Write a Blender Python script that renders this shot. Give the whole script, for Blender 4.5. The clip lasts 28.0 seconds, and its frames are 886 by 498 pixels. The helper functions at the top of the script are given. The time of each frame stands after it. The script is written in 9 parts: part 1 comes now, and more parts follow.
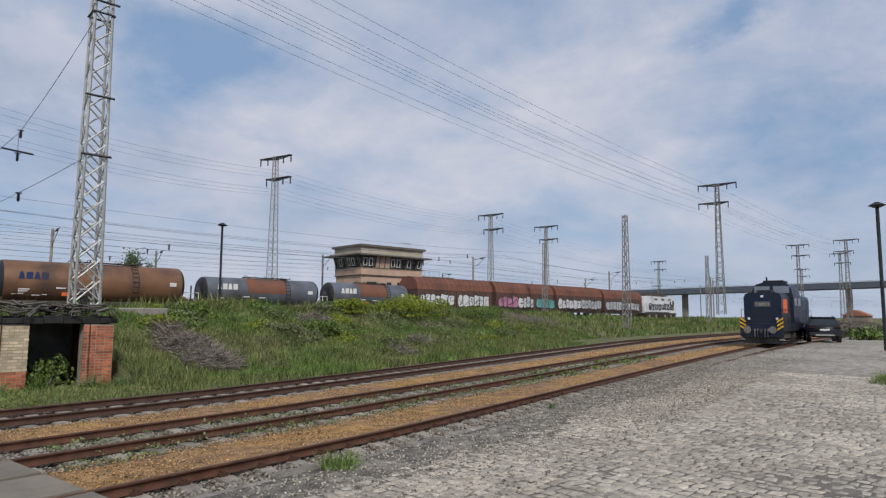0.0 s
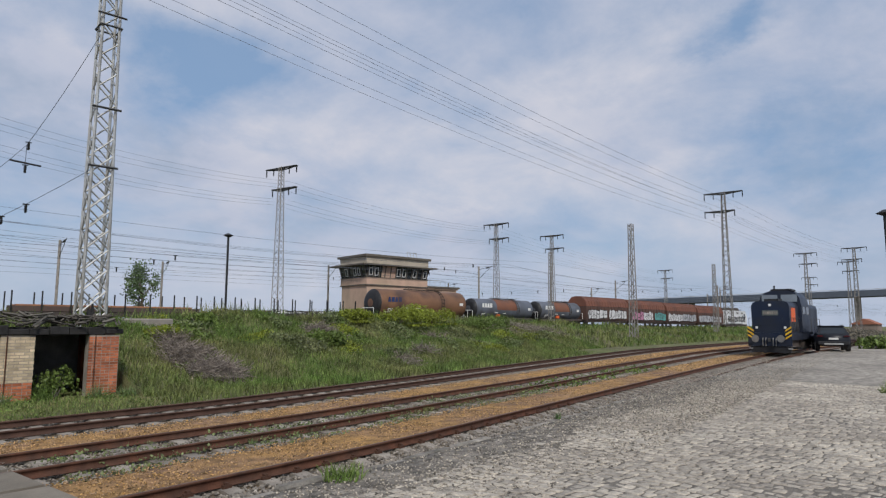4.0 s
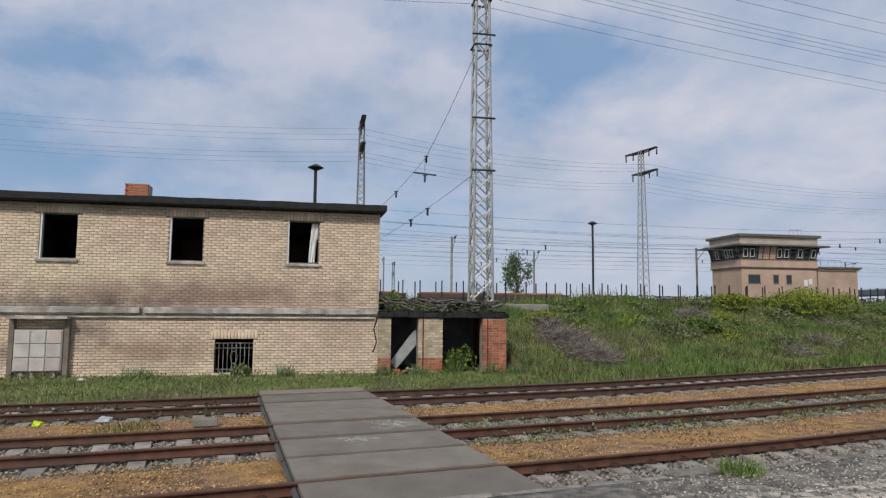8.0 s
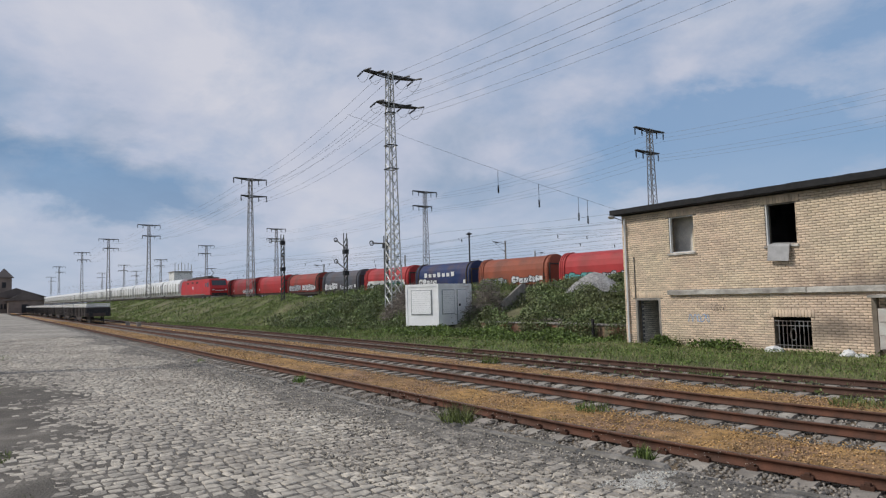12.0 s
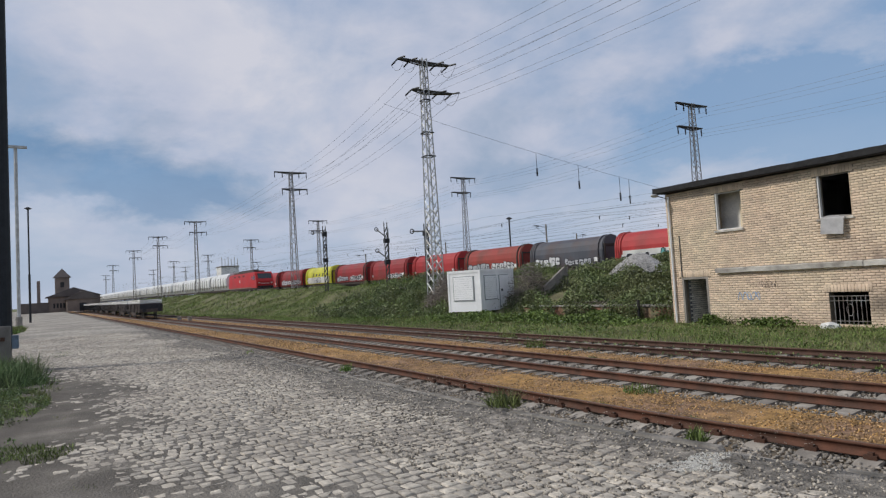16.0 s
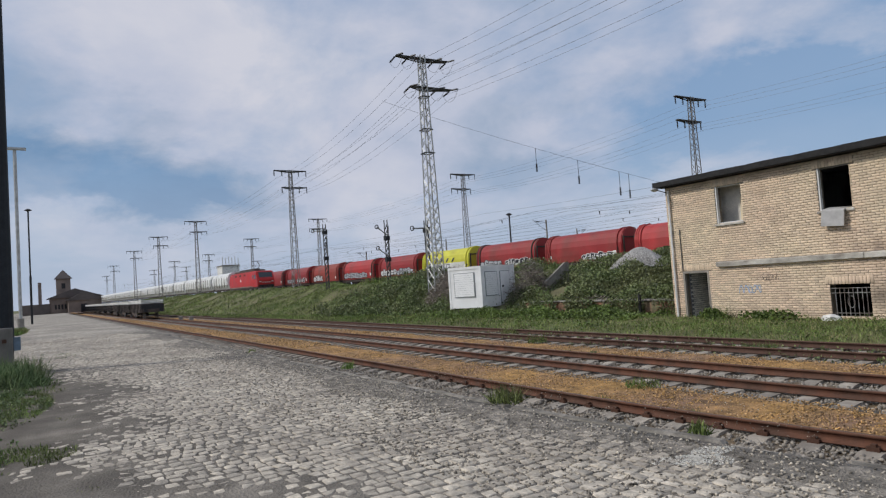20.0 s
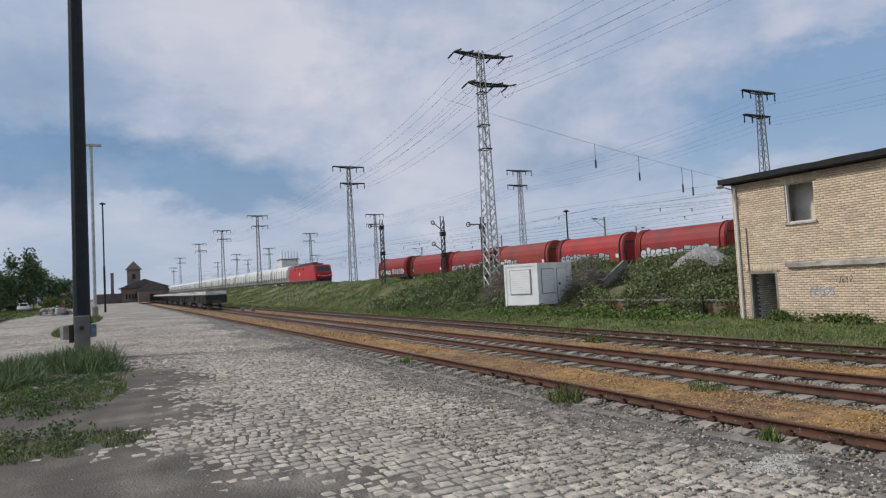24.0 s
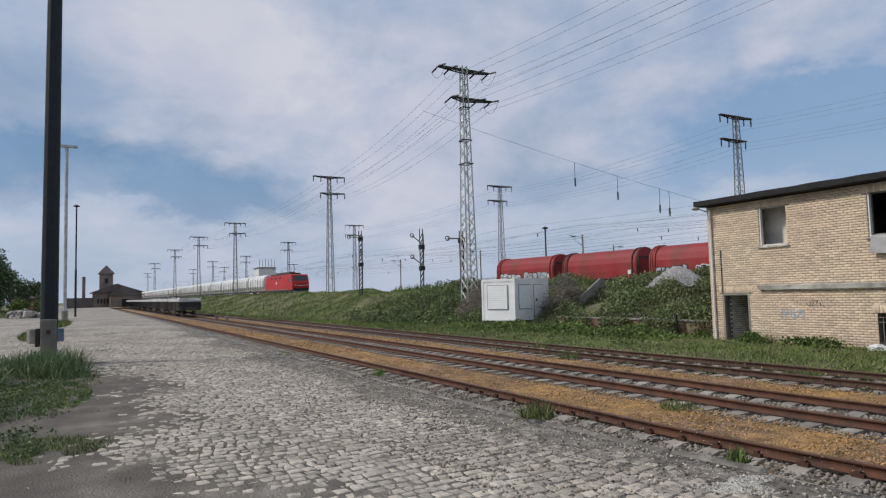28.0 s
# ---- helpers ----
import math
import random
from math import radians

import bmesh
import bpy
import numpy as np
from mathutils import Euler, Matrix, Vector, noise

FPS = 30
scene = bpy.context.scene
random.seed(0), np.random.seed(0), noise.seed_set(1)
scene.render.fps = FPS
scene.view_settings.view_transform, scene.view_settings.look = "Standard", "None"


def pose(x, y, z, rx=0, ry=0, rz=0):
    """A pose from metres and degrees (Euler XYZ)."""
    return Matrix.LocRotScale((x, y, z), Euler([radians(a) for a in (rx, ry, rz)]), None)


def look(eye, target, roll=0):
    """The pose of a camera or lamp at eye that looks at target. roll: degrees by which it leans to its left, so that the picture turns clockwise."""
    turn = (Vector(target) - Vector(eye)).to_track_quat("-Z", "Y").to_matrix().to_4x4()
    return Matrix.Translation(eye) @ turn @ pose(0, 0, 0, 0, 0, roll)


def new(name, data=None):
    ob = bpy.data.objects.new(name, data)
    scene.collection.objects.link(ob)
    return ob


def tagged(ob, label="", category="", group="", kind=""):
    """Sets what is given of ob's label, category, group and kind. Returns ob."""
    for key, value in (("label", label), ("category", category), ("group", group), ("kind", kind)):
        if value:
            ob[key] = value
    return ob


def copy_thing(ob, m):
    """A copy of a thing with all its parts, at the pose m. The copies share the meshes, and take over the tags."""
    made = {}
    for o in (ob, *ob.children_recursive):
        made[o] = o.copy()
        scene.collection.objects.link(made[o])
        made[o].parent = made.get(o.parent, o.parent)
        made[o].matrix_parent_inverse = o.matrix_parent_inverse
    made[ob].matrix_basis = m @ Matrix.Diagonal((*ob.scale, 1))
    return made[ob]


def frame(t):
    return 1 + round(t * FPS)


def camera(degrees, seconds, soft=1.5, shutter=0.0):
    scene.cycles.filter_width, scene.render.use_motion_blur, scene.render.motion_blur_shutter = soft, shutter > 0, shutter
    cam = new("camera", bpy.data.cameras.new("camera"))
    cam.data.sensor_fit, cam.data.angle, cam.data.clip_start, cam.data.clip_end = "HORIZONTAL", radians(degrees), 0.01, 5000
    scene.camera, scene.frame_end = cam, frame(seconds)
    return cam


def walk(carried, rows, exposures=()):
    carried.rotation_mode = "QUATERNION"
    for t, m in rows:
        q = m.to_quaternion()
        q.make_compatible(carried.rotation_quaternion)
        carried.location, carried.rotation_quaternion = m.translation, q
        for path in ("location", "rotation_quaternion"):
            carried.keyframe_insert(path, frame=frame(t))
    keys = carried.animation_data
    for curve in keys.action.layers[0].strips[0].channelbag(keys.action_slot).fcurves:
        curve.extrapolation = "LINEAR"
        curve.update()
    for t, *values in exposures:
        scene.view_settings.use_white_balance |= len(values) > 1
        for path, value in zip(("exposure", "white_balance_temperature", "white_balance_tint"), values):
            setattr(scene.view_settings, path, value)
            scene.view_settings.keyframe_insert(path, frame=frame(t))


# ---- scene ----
EXPOSURES = [(0.0, 0.0), (28.0, 0.0)]
cam = camera(68.82, 28.0, 1.25)
# seconds, eye x y z, then yaw, pitch and roll in degrees
ROWS = [
    (0.0, 0.000, -0.000, 1.697, -43.29, 5.88, 0.32),
    (0.5, 0.002, 0.002, 1.697, -43.33, 6.01, 0.37),
    (1.0, 0.015, 0.008, 1.707, -43.42, 6.17, 0.37),
    (1.5, 0.024, 0.010, 1.704, -43.32, 6.36, 0.46),
    (2.0, 0.028, 0.013, 1.704, -43.08, 6.50, 0.54),
    (2.5, 0.021, 0.014, 1.704, -42.78, 6.64, 0.49),
    (3.0, 0.029, 0.006, 1.701, -42.64, 6.71, 0.31),
    (3.5, 0.037, 0.006, 1.701, -42.78, 6.74, 0.16),
    (5.5, 0.049, 0.045, 1.695, -42.26, 6.33, -0.04),
    (6.0, 0.049, 0.053, 1.694, -41.36, 6.11, -0.24),
    (6.5, 0.045, 0.052, 1.685, -40.50, 5.93, -0.50),
    (7.0, 0.036, 0.038, 1.686, -39.74, 5.66, -0.64),
    (7.5, -0.043, 0.054, 1.685, -33.17, 5.57, -0.32),
    (8.0, -0.206, -0.045, 1.711, -11.37, 5.27, 0.47),
    (8.5, -0.377, -0.176, 1.724, 8.42, 4.96, -0.59),
    (9.0, -0.332, -0.370, 1.745, 26.27, 4.87, -0.85),
    (9.5, -0.491, -0.422, 1.725, 40.19, 4.89, -0.91),
    (10.0, -0.500, -0.468, 1.719, 47.59, 5.00, -0.93),
    (10.5, -0.510, -0.488, 1.711, 51.73, 4.85, -1.01),
    (11.0, -0.514, -0.486, 1.712, 53.77, 4.71, -1.22),
    (11.5, -0.518, -0.479, 1.708, 54.31, 4.46, -1.36),
    (13.5, -0.553, -0.453, 1.695, 56.04, 3.10, -2.29),
    (14.0, -0.557, -0.448, 1.693, 57.36, 3.23, -2.48),
    (14.5, -0.554, -0.440, 1.696, 57.85, 3.34, -2.71),
    (15.0, -0.555, -0.437, 1.691, 58.05, 3.29, -2.93),
    (15.5, -0.558, -0.440, 1.695, 58.12, 3.17, -3.08),
    (16.0, -0.568, -0.446, 1.693, 58.12, 3.10, -3.32),
    (16.5, -0.570, -0.451, 1.693, 58.20, 3.09, -3.42),
    (17.0, -0.572, -0.452, 1.696, 58.24, 3.08, -3.49),
    (17.5, -0.577, -0.452, 1.694, 58.23, 3.09, -3.52),
    (18.0, -0.578, -0.448, 1.695, 58.16, 3.15, -3.56),
    (18.5, -0.580, -0.443, 1.694, 58.04, 3.11, -3.66),
    (19.0, -0.583, -0.430, 1.696, 58.04, 3.00, -3.84),
    (19.5, -0.573, -0.429, 1.691, 58.09, 2.91, -3.95),
    (20.0, -0.573, -0.442, 1.696, 58.18, 2.81, -4.00),
    (20.5, -0.568, -0.463, 1.693, 58.58, 2.86, -3.90),
    (21.0, -0.573, -0.479, 1.695, 59.18, 2.86, -3.74),
    (21.5, -0.569, -0.490, 1.699, 59.49, 2.79, -3.65),
    (22.0, -0.575, -0.501, 1.694, 61.35, 2.87, -3.49),
    (22.5, -0.586, -0.509, 1.698, 65.44, 3.06, -3.38),
    (24.5, -0.622, -0.493, 1.697, 62.49, 2.74, -2.87),
    (25.0, -0.618, -0.488, 1.702, 62.40, 2.88, -2.40),
    (25.5, -0.621, -0.492, 1.696, 61.14, 3.18, -1.88),
    (26.0, -0.626, -0.490, 1.697, 61.07, 3.34, -1.54),
    (26.5, -0.619, -0.471, 1.699, 61.34, 3.63, -1.46),
    (27.0, -0.612, -0.457, 1.697, 61.33, 3.78, -1.46),
    (27.5, -0.613, -0.450, 1.696, 61.21, 3.87, -1.49),
    (28.0, -0.614, -0.454, 1.693, 61.16, 3.88, -1.50),
]
walk(cam, [(t, pose(x, y, z, 90, 0, yaw) @ pose(0, 0, 0, pitch, 0, 0) @ pose(0, 0, 0, 0, 0, roll)) for t, x, y, z, yaw, pitch, roll in ROWS], EXPOSURES)

# ---- daylight under broken cloud ----
world = bpy.data.worlds.new("world")
scene.world = world
world.use_nodes = True
wn, wl = world.node_tree.nodes, world.node_tree.links
wn.clear()
SUN_ELEV, SUN_AZ = 40.0, 208.0          # degrees; azimuth from +y, clockwise
sky = wn.new("ShaderNodeTexSky")
sky.sky_type, sky.sun_disc = "NISHITA", False
sky.sun_elevation, sky.sun_rotation = radians(SUN_ELEV), radians(SUN_AZ)
sky.air_density, sky.dust_density, sky.ozone_density = 1.0, 1.2, 1.5
tc = wn.new("ShaderNodeTexCoord")
sep = wn.new("ShaderNodeSeparateXYZ")
wl.new(tc.outputs["Generated"], sep.inputs[0])


def wmath(op, a, b=None, clamp=False):
    n = wn.new("ShaderNodeMath")
    n.operation, n.use_clamp = op, clamp
    for k, v in enumerate((a, b)):
        if v is None:
            continue
        if isinstance(v, (int, float)):
            n.inputs[k].default_value = v
        else:
            wl.new(v, n.inputs[k])
    return n.outputs[0]


def wramp(value, stops):
    n = wn.new("ShaderNodeValToRGB")
    wl.new(value, n.inputs[0])
    n.color_ramp.elements[0].position, n.color_ramp.elements[0].color = stops[0][0], stops[0][1]
    n.color_ramp.elements[1].position, n.color_ramp.elements[1].color = stops[-1][0], stops[-1][1]
    for p, c in stops[1:-1]:
        e = n.color_ramp.elements.new(p)
        e.color = c
    return n.outputs[0]


# the cloud sheet: directions spread onto a flat layer overhead
lift = wmath("ADD", wmath("MAXIMUM", sep.outputs[2], 0.0), 0.34)
cu, cv = wmath("DIVIDE", sep.outputs[0], lift), wmath("DIVIDE", sep.outputs[1], lift)
comb = wn.new("ShaderNodeCombineXYZ")
wl.new(cu, comb.inputs[0]), wl.new(cv, comb.inputs[1])


def wnoise(scale, detail, rough, dist, off, out=0):
    mp = wn.new("ShaderNodeMapping")
    mp.inputs["Location"].default_value = off
    wl.new(comb.outputs[0], mp.inputs[0])
    n = wn.new("ShaderNodeTexNoise")
    n.inputs["Scale"].default_value, n.inputs["Detail"].default_value = scale, detail
    n.inputs["Roughness"].default_value, n.inputs["Distortion"].default_value = rough, dist
    wl.new(mp.outputs[0], n.inputs[0])
    return n.outputs[out]


# bearing and height of a direction in degrees, ruffled so that the cloud banks have torn edges
bearing = wmath("MULTIPLY", wmath("ARCTAN2", wmath("MULTIPLY", sep.outputs[0], -1.0), sep.outputs[1]), 57.3)
height = wmath("MULTIPLY", wmath("ARCSINE", sep.outputs[2]), 57.3)
ruffle = wn.new("ShaderNodeSeparateColor")
wl.new(wnoise(3.2, 7.0, 0.6, 0.2, (2.0, 9.0, 1.0), 1), ruffle.inputs[0])
place = wn.new("ShaderNodeCombineXYZ")
wl.new(wmath("ADD", bearing, wmath("MULTIPLY", wmath("SUBTRACT", ruffle.outputs[0], 0.5), 16.0)), place.inputs[0])
wl.new(wmath("ADD", height, wmath("MULTIPLY", wmath("SUBTRACT", ruffle.outputs[1], 0.5), 9.0)), place.inputs[1])


def banks(rows, total):
    """Cloud banks and gaps: bearing, height, half width, half height in degrees, and how much thicker the cover gets."""
    for a_, e_, ra_, re_, w_ in rows:
        mp = wn.new("ShaderNodeMapping")
        mp.vector_type = "TEXTURE"
        mp.inputs["Location"].default_value, mp.inputs["Scale"].default_value = (a_, e_, 0.0), (ra_, re_, 1.0)
        wl.new(place.outputs[0], mp.inputs[0])
        ln = wn.new("ShaderNodeVectorMath")
        ln.operation = "LENGTH"
        wl.new(mp.outputs[0], ln.inputs[0])
        r = wn.new("ShaderNodeMapRange")
        r.interpolation_type = "SMOOTHSTEP"
        r.inputs[1].default_value, r.inputs[2].default_value, r.inputs[3].default_value, r.inputs[4].default_value = 0.15, 1.45, w_, 0.0
        wl.new(ln.outputs["Value"], r.inputs[0])
        total = wmath("ADD", total, r.outputs[0])
    return total


GAPS = [(-23, 20.5, 9, 3.6, -0.21), (-19, 17, 6, 2.6, -0.07), (-10.5, 22.5, 6, 3, -0.15), (-66.7, 23, 4.2, 1.4, -0.17), (-73, 14, 6, 4.2, -0.07), (-11, 7, 10, 3.5, -0.07), (34, 12, 11, 5.6, -0.23), (23, 12, 10, 5.2, -0.22),
        (36, 20.5, 5, 2.6, -0.12), (10.8, 19, 4.2, 1.6, -0.20), (20.4, 19, 6, 2.6, -0.16), (27, 24.5, 6, 2.4, -0.12), (-18, 22, 4, 2.6, -0.08), (6, 9, 14, 3, -0.05)]
BANKS = [(-42, 13.5, 14, 4.2, 0.12), (-58, 20, 12, 6, 0.14), (-80, 20, 12, 5, 0.10), (-25, 13.5, 7, 2, 0.09), (1, 21, 8, 4.4, 0.12), (72, 15, 20, 9, 0.14), (31.5, 17.2, 3.6, 1.6, 0.13), (43, 16.5, 5, 3.2, 0.10), (23.5, 15.5, 3.5, 1.6, 0.11), (18, 13.5, 5, 2, 0.08), (-11, 17.5, 5, 2.6, 0.09), (55, 13, 9, 6, 0.09)]
DARK = [(93, 10.2, 17, 3.0, -0.36), (80, 8.6, 10, 1.6, -0.20), (-73, 13, 7, 4.2, -0.14), (50, 8, 8, 2, -0.10), (-50, 8, 12, 1.6, -0.06), (-42, 13.5, 12, 3.8, 0.10), (-47, 15.2, 3, 0.8, 0.10), (68, 15, 14, 5, 0.10), (-60, 20, 11, 5, 0.08)]
big = wnoise(0.75, 3.0, 0.5, 0.1, (1.7, 4.2, 0.0))
fine = wnoise(2.6, 10.0, 0.62, 0.25, (0.3, 2.1, 3.0))
shade = wnoise(1.7, 8.0, 0.56, 0.2, (5.0, 1.0, 7.0))
cover = banks(GAPS + BANKS, wmath("ADD", wmath("MULTIPLY", big, 0.36), wmath("MULTIPLY", fine, 0.72)))
cover = wmath("ADD", cover, 0.165)
mask = wramp(cover, [(0.50, (0.12, 0.12, 0.12, 1)), (0.66, (0.56, 0.56, 0.56, 1)), (0.82, (0.97, 0.97, 0.97, 1))])
cloud = wramp(banks(DARK, shade), [(0.15, (0.22, 0.36, 0.57, 1)), (0.34, (0.41, 0.505, 0.67, 1)), (0.47, (0.61, 0.655, 0.80, 1)), (0.63, (0.755, 0.765, 0.86, 1))])
haze = wramp(sep.outputs[2], [(0.0, (0.62, 0.62, 0.62, 1)), (0.08, (0.34, 0.34, 0.34, 1)), (0.20, (0.0, 0.0, 0.0, 1))])


def wmix(fac, a, b):
    n = wn.new("ShaderNodeMix")
    n.data_type = "RGBA"
    for sock, v in ((n.inputs[0], fac), (n.inputs[6], a), (n.inputs[7], b)):
        if isinstance(v, (tuple, float)):
            sock.default_value = v
        else:
            wl.new(v, sock)
    return n.outputs[2]


SKY_GAIN = 0.10
gain = wn.new("ShaderNodeVectorMath")
gain.operation = "SCALE"
gain.inputs[3].default_value = SKY_GAIN
wl.new(sky.outputs[0], gain.inputs[0])
blue = wmix(0.6, gain.outputs[0], (0.27, 0.48, 0.80, 1))
clouded = wmix(mask, blue, cloud)
hazed = wmix(haze, clouded, (0.58, 0.66, 0.82, 1))
bg = wn.new("ShaderNodeBackground")
bg.inputs[1].default_value = 0.82
wl.new(hazed, bg.inputs[0])
wo = wn.new("ShaderNodeOutputWorld")
wl.new(bg.outputs[0], wo.inputs[0])

sun = new("sun", bpy.data.lights.new("sun", "SUN"))
sun.data.energy, sun.data.angle, sun.data.color = 2.35, radians(7), (1.0, 0.955, 0.89)
az, el = radians(SUN_AZ), radians(SUN_ELEV)
sun.matrix_world = look((math.sin(az) * math.cos(el) * 60, math.cos(az) * math.cos(el) * 60, math.sin(el) * 60), (0, 0, 0))

# ---- materials ----
MATS = {}


def mat(name, col, rough=0.8, metal=0.0, var=0.25, scale=6.0, fine=40.0, bump=0.3, dist=0.02, second=None, amount=0.5, island=0.0, rand=0.0, spec=0.3, sharp=0.12, s2=None):
    """A surface with colour varied at two scales, a second colour in patches, and relief."""
    if name in MATS:
        return MATS[name]
    m = bpy.data.materials.new(name)
    m.use_nodes = True
    n, l = m.node_tree.nodes, m.node_tree.links
    bs = n["Principled BSDF"]
    bs.inputs["Metallic"].default_value = metal
    bs.inputs["Specular IOR Level"].default_value = spec
    co = n.new("ShaderNodeTexCoord").outputs["Object"]
    if rand:
        oi = n.new("ShaderNodeObjectInfo")
        va = n.new("ShaderNodeVectorMath")
        va.operation = "MULTIPLY_ADD"
        cx = n.new("ShaderNodeCombineXYZ")
        for k in range(3):
            l.new(oi.outputs["Random"], cx.inputs[k])
        va.inputs[1].default_value = (37.0, 53.0, 71.0)
        l.new(cx.outputs[0], va.inputs[0])
        l.new(co, va.inputs[2])
        co = va.outputs[0]

    def noise_tex(s, det=4.0):
        t = n.new("ShaderNodeTexNoise")
        t.inputs["Scale"].default_value, t.inputs["Detail"].default_value = s, det
        l.new(co, t.inputs["Vector"])
        return t.outputs["Fac"]

    def mixc(fac, a, b, blend="MIX"):
        x = n.new("ShaderNodeMix")
        x.data_type, x.blend_type = "RGBA", blend
        for sock, v in ((x.inputs[0], fac), (x.inputs[6], a), (x.inputs[7], b)):
            if isinstance(v, (tuple, float, int)):
                sock.default_value = v
            else:
                l.new(v, sock)
        return x.outputs[2]

    def level(v, a, b, lo, hi):
        r = n.new("ShaderNodeMapRange")
        r.inputs[1].default_value, r.inputs[2].default_value, r.inputs[3].default_value, r.inputs[4].default_value = a, b, lo, hi
        l.new(v, r.inputs[0])
        return r.outputs[0]

    n1, n2 = noise_tex(scale), noise_tex(fine, 3.0)
    base = (*col, 1.0)
    c = base
    if second is not None:
        c = mixc(level(noise_tex(s2 or scale * 0.45, 6.0), 0.5 - sharp, 0.5 + sharp, 1.0 - 2 * (1 - amount) if amount > 0.5 else 0.0, 1.0 if amount > 0.5 else amount * 2), base, (*second, 1.0))
    lo = tuple(max(0.0, 1 - var) for _ in range(3)) + (1.0,)
    hi = tuple(1 + var for _ in range(3)) + (1.0,)
    c = mixc(1.0, c, mixc(level(n1, 0.3, 0.7, 0.0, 1.0), lo, hi), "MULTIPLY")
    lo2 = tuple(1 - var * 0.5 for _ in range(3)) + (1.0,)
    hi2 = tuple(1 + var * 0.5 for _ in range(3)) + (1.0,)
    c = mixc(1.0, c, mixc(level(n2, 0.3, 0.7, 0.0, 1.0), lo2, hi2), "MULTIPLY")
    if island or rand:
        src = n.new("ShaderNodeNewGeometry").outputs["Random Per Island"] if island else n.new("ShaderNodeObjectInfo").outputs["Random"]
        k = island or rand
        c = mixc(1.0, c, mixc(src, (1 - k, 1 - k, 1 - k, 1.0), (1 + k, 1 + k * 0.95, 1 + k * 0.85, 1.0)), "MULTIPLY")
    l.new(c, bs.inputs["Base Color"])
    l.new(level(n1, 0.2, 0.8, max(0.05, rough - 0.12), min(1.0, rough + 0.1)), bs.inputs["Roughness"])
    if bump:
        b = n.new("ShaderNodeBump")
        b.inputs["Strength"].default_value, b.inputs["Distance"].default_value = bump, dist
        l.new(n2, b.inputs["Height"])
        l.new(b.outputs[0], bs.inputs["Normal"])
    MATS[name] = m
    return m


# ---- mesh helpers ----
def to_mesh(name, bm, material=None, smooth=False):
    me = bpy.data.meshes.new(name)
    bm.normal_update()
    bm.to_mesh(me)
    bm.free()
    if material is not None:
        me.materials.append(material)
    if smooth:
        me.polygons.foreach_set("use_smooth", [True] * len(me.polygons))
    return me


def part(name, bm, material, parent, label="", smooth=False):
    ob = new(name, to_mesh(name, bm, material, smooth) if isinstance(bm, bmesh.types.BMesh) else bm)
    ob.parent = parent
    if label:
        tagged(ob, label)
    return ob


def child(name, me, parent, m):
    ob = new(name, me)
    ob.parent = parent
    ob.matrix_basis = m
    return ob


def thing(name, m=None, label="", category="", group="", kind=""):
    ob = new(name)
    ob.empty_display_size = 0.2
    if m is not None:
        ob.matrix_basis = m
    return tagged(ob, label, category, group, kind)


def box(bm, x0, y0, z0, x1, y1, z1, bevel=0.0):
    v = [bm.verts.new(p) for p in ((x0, y0, z0), (x1, y0, z0), (x1, y1, z0), (x0, y1, z0), (x0, y0, z1), (x1, y0, z1), (x1, y1, z1), (x0, y1, z1))]
    fs = [bm.faces.new([v[i] for i in q]) for q in ((3, 2, 1, 0), (4, 5, 6, 7), (0, 1, 5, 4), (1, 2, 6, 5), (2, 3, 7, 6), (3, 0, 4, 7))]
    if bevel:
        bmesh.ops.bevel(bm, geom=list({e for f in fs for e in f.edges}), offset=bevel, segments=1, affect="EDGES")
    return bm


def boxes(*bs, bevel=0.0):
    bm = bmesh.new()
    for b in bs:
        box(bm, *b, bevel=bevel)
    return bm


def bar(bm, a, b, r, r2=None, seg=6, cap=True):
    """A round or, with seg 4, square bar from a to b."""
    a, b = Vector(a), Vector(b)
    r2 = r if r2 is None else r2
    d = (b - a).normalized()
    u = d.orthogonal().normalized()
    w = d.cross(u)
    ring = []
    for p, q in ((a, r), (b, r2)):
        ring.append([bm.verts.new(p + u * q * math.cos(2 * math.pi * (k + 0.5) / seg) + w * q * math.sin(2 * math.pi * (k + 0.5) / seg)) for k in range(seg)])
    for k in range(seg):
        bm.faces.new((ring[0][k], ring[0][(k + 1) % seg], ring[1][(k + 1) % seg], ring[1][k]))
    if cap:
        bm.faces.new(ring[0][::-1])
        bm.faces.new(ring[1])
    return bm


def bars(lst, r, seg=4):
    bm = bmesh.new()
    for a, b in lst:
        bar(bm, a, b, r, seg=seg)
    return bm


def prism(bm, pts, x0, x1, axis="x"):
    """A profile pushed along an axis; pts are (y, z) for x, (x, z) for y, (x, y) for z."""
    f = {"x": lambda p, s: (s, p[0], p[1]), "y": lambda p, s: (p[0], s, p[1]), "z": lambda p, s: (p[0], p[1], s)}[axis]
    a = [bm.verts.new(f(p, x0)) for p in pts]
    b = [bm.verts.new(f(p, x1)) for p in pts]
    n = len(pts)
    for k in range(n):
        bm.faces.new((a[k], a[(k + 1) % n], b[(k + 1) % n], b[k]))
    bm.faces.new(a[::-1])
    bm.faces.new(b)
    bmesh.ops.recalc_face_normals(bm, faces=bm.faces[:])
    return bm


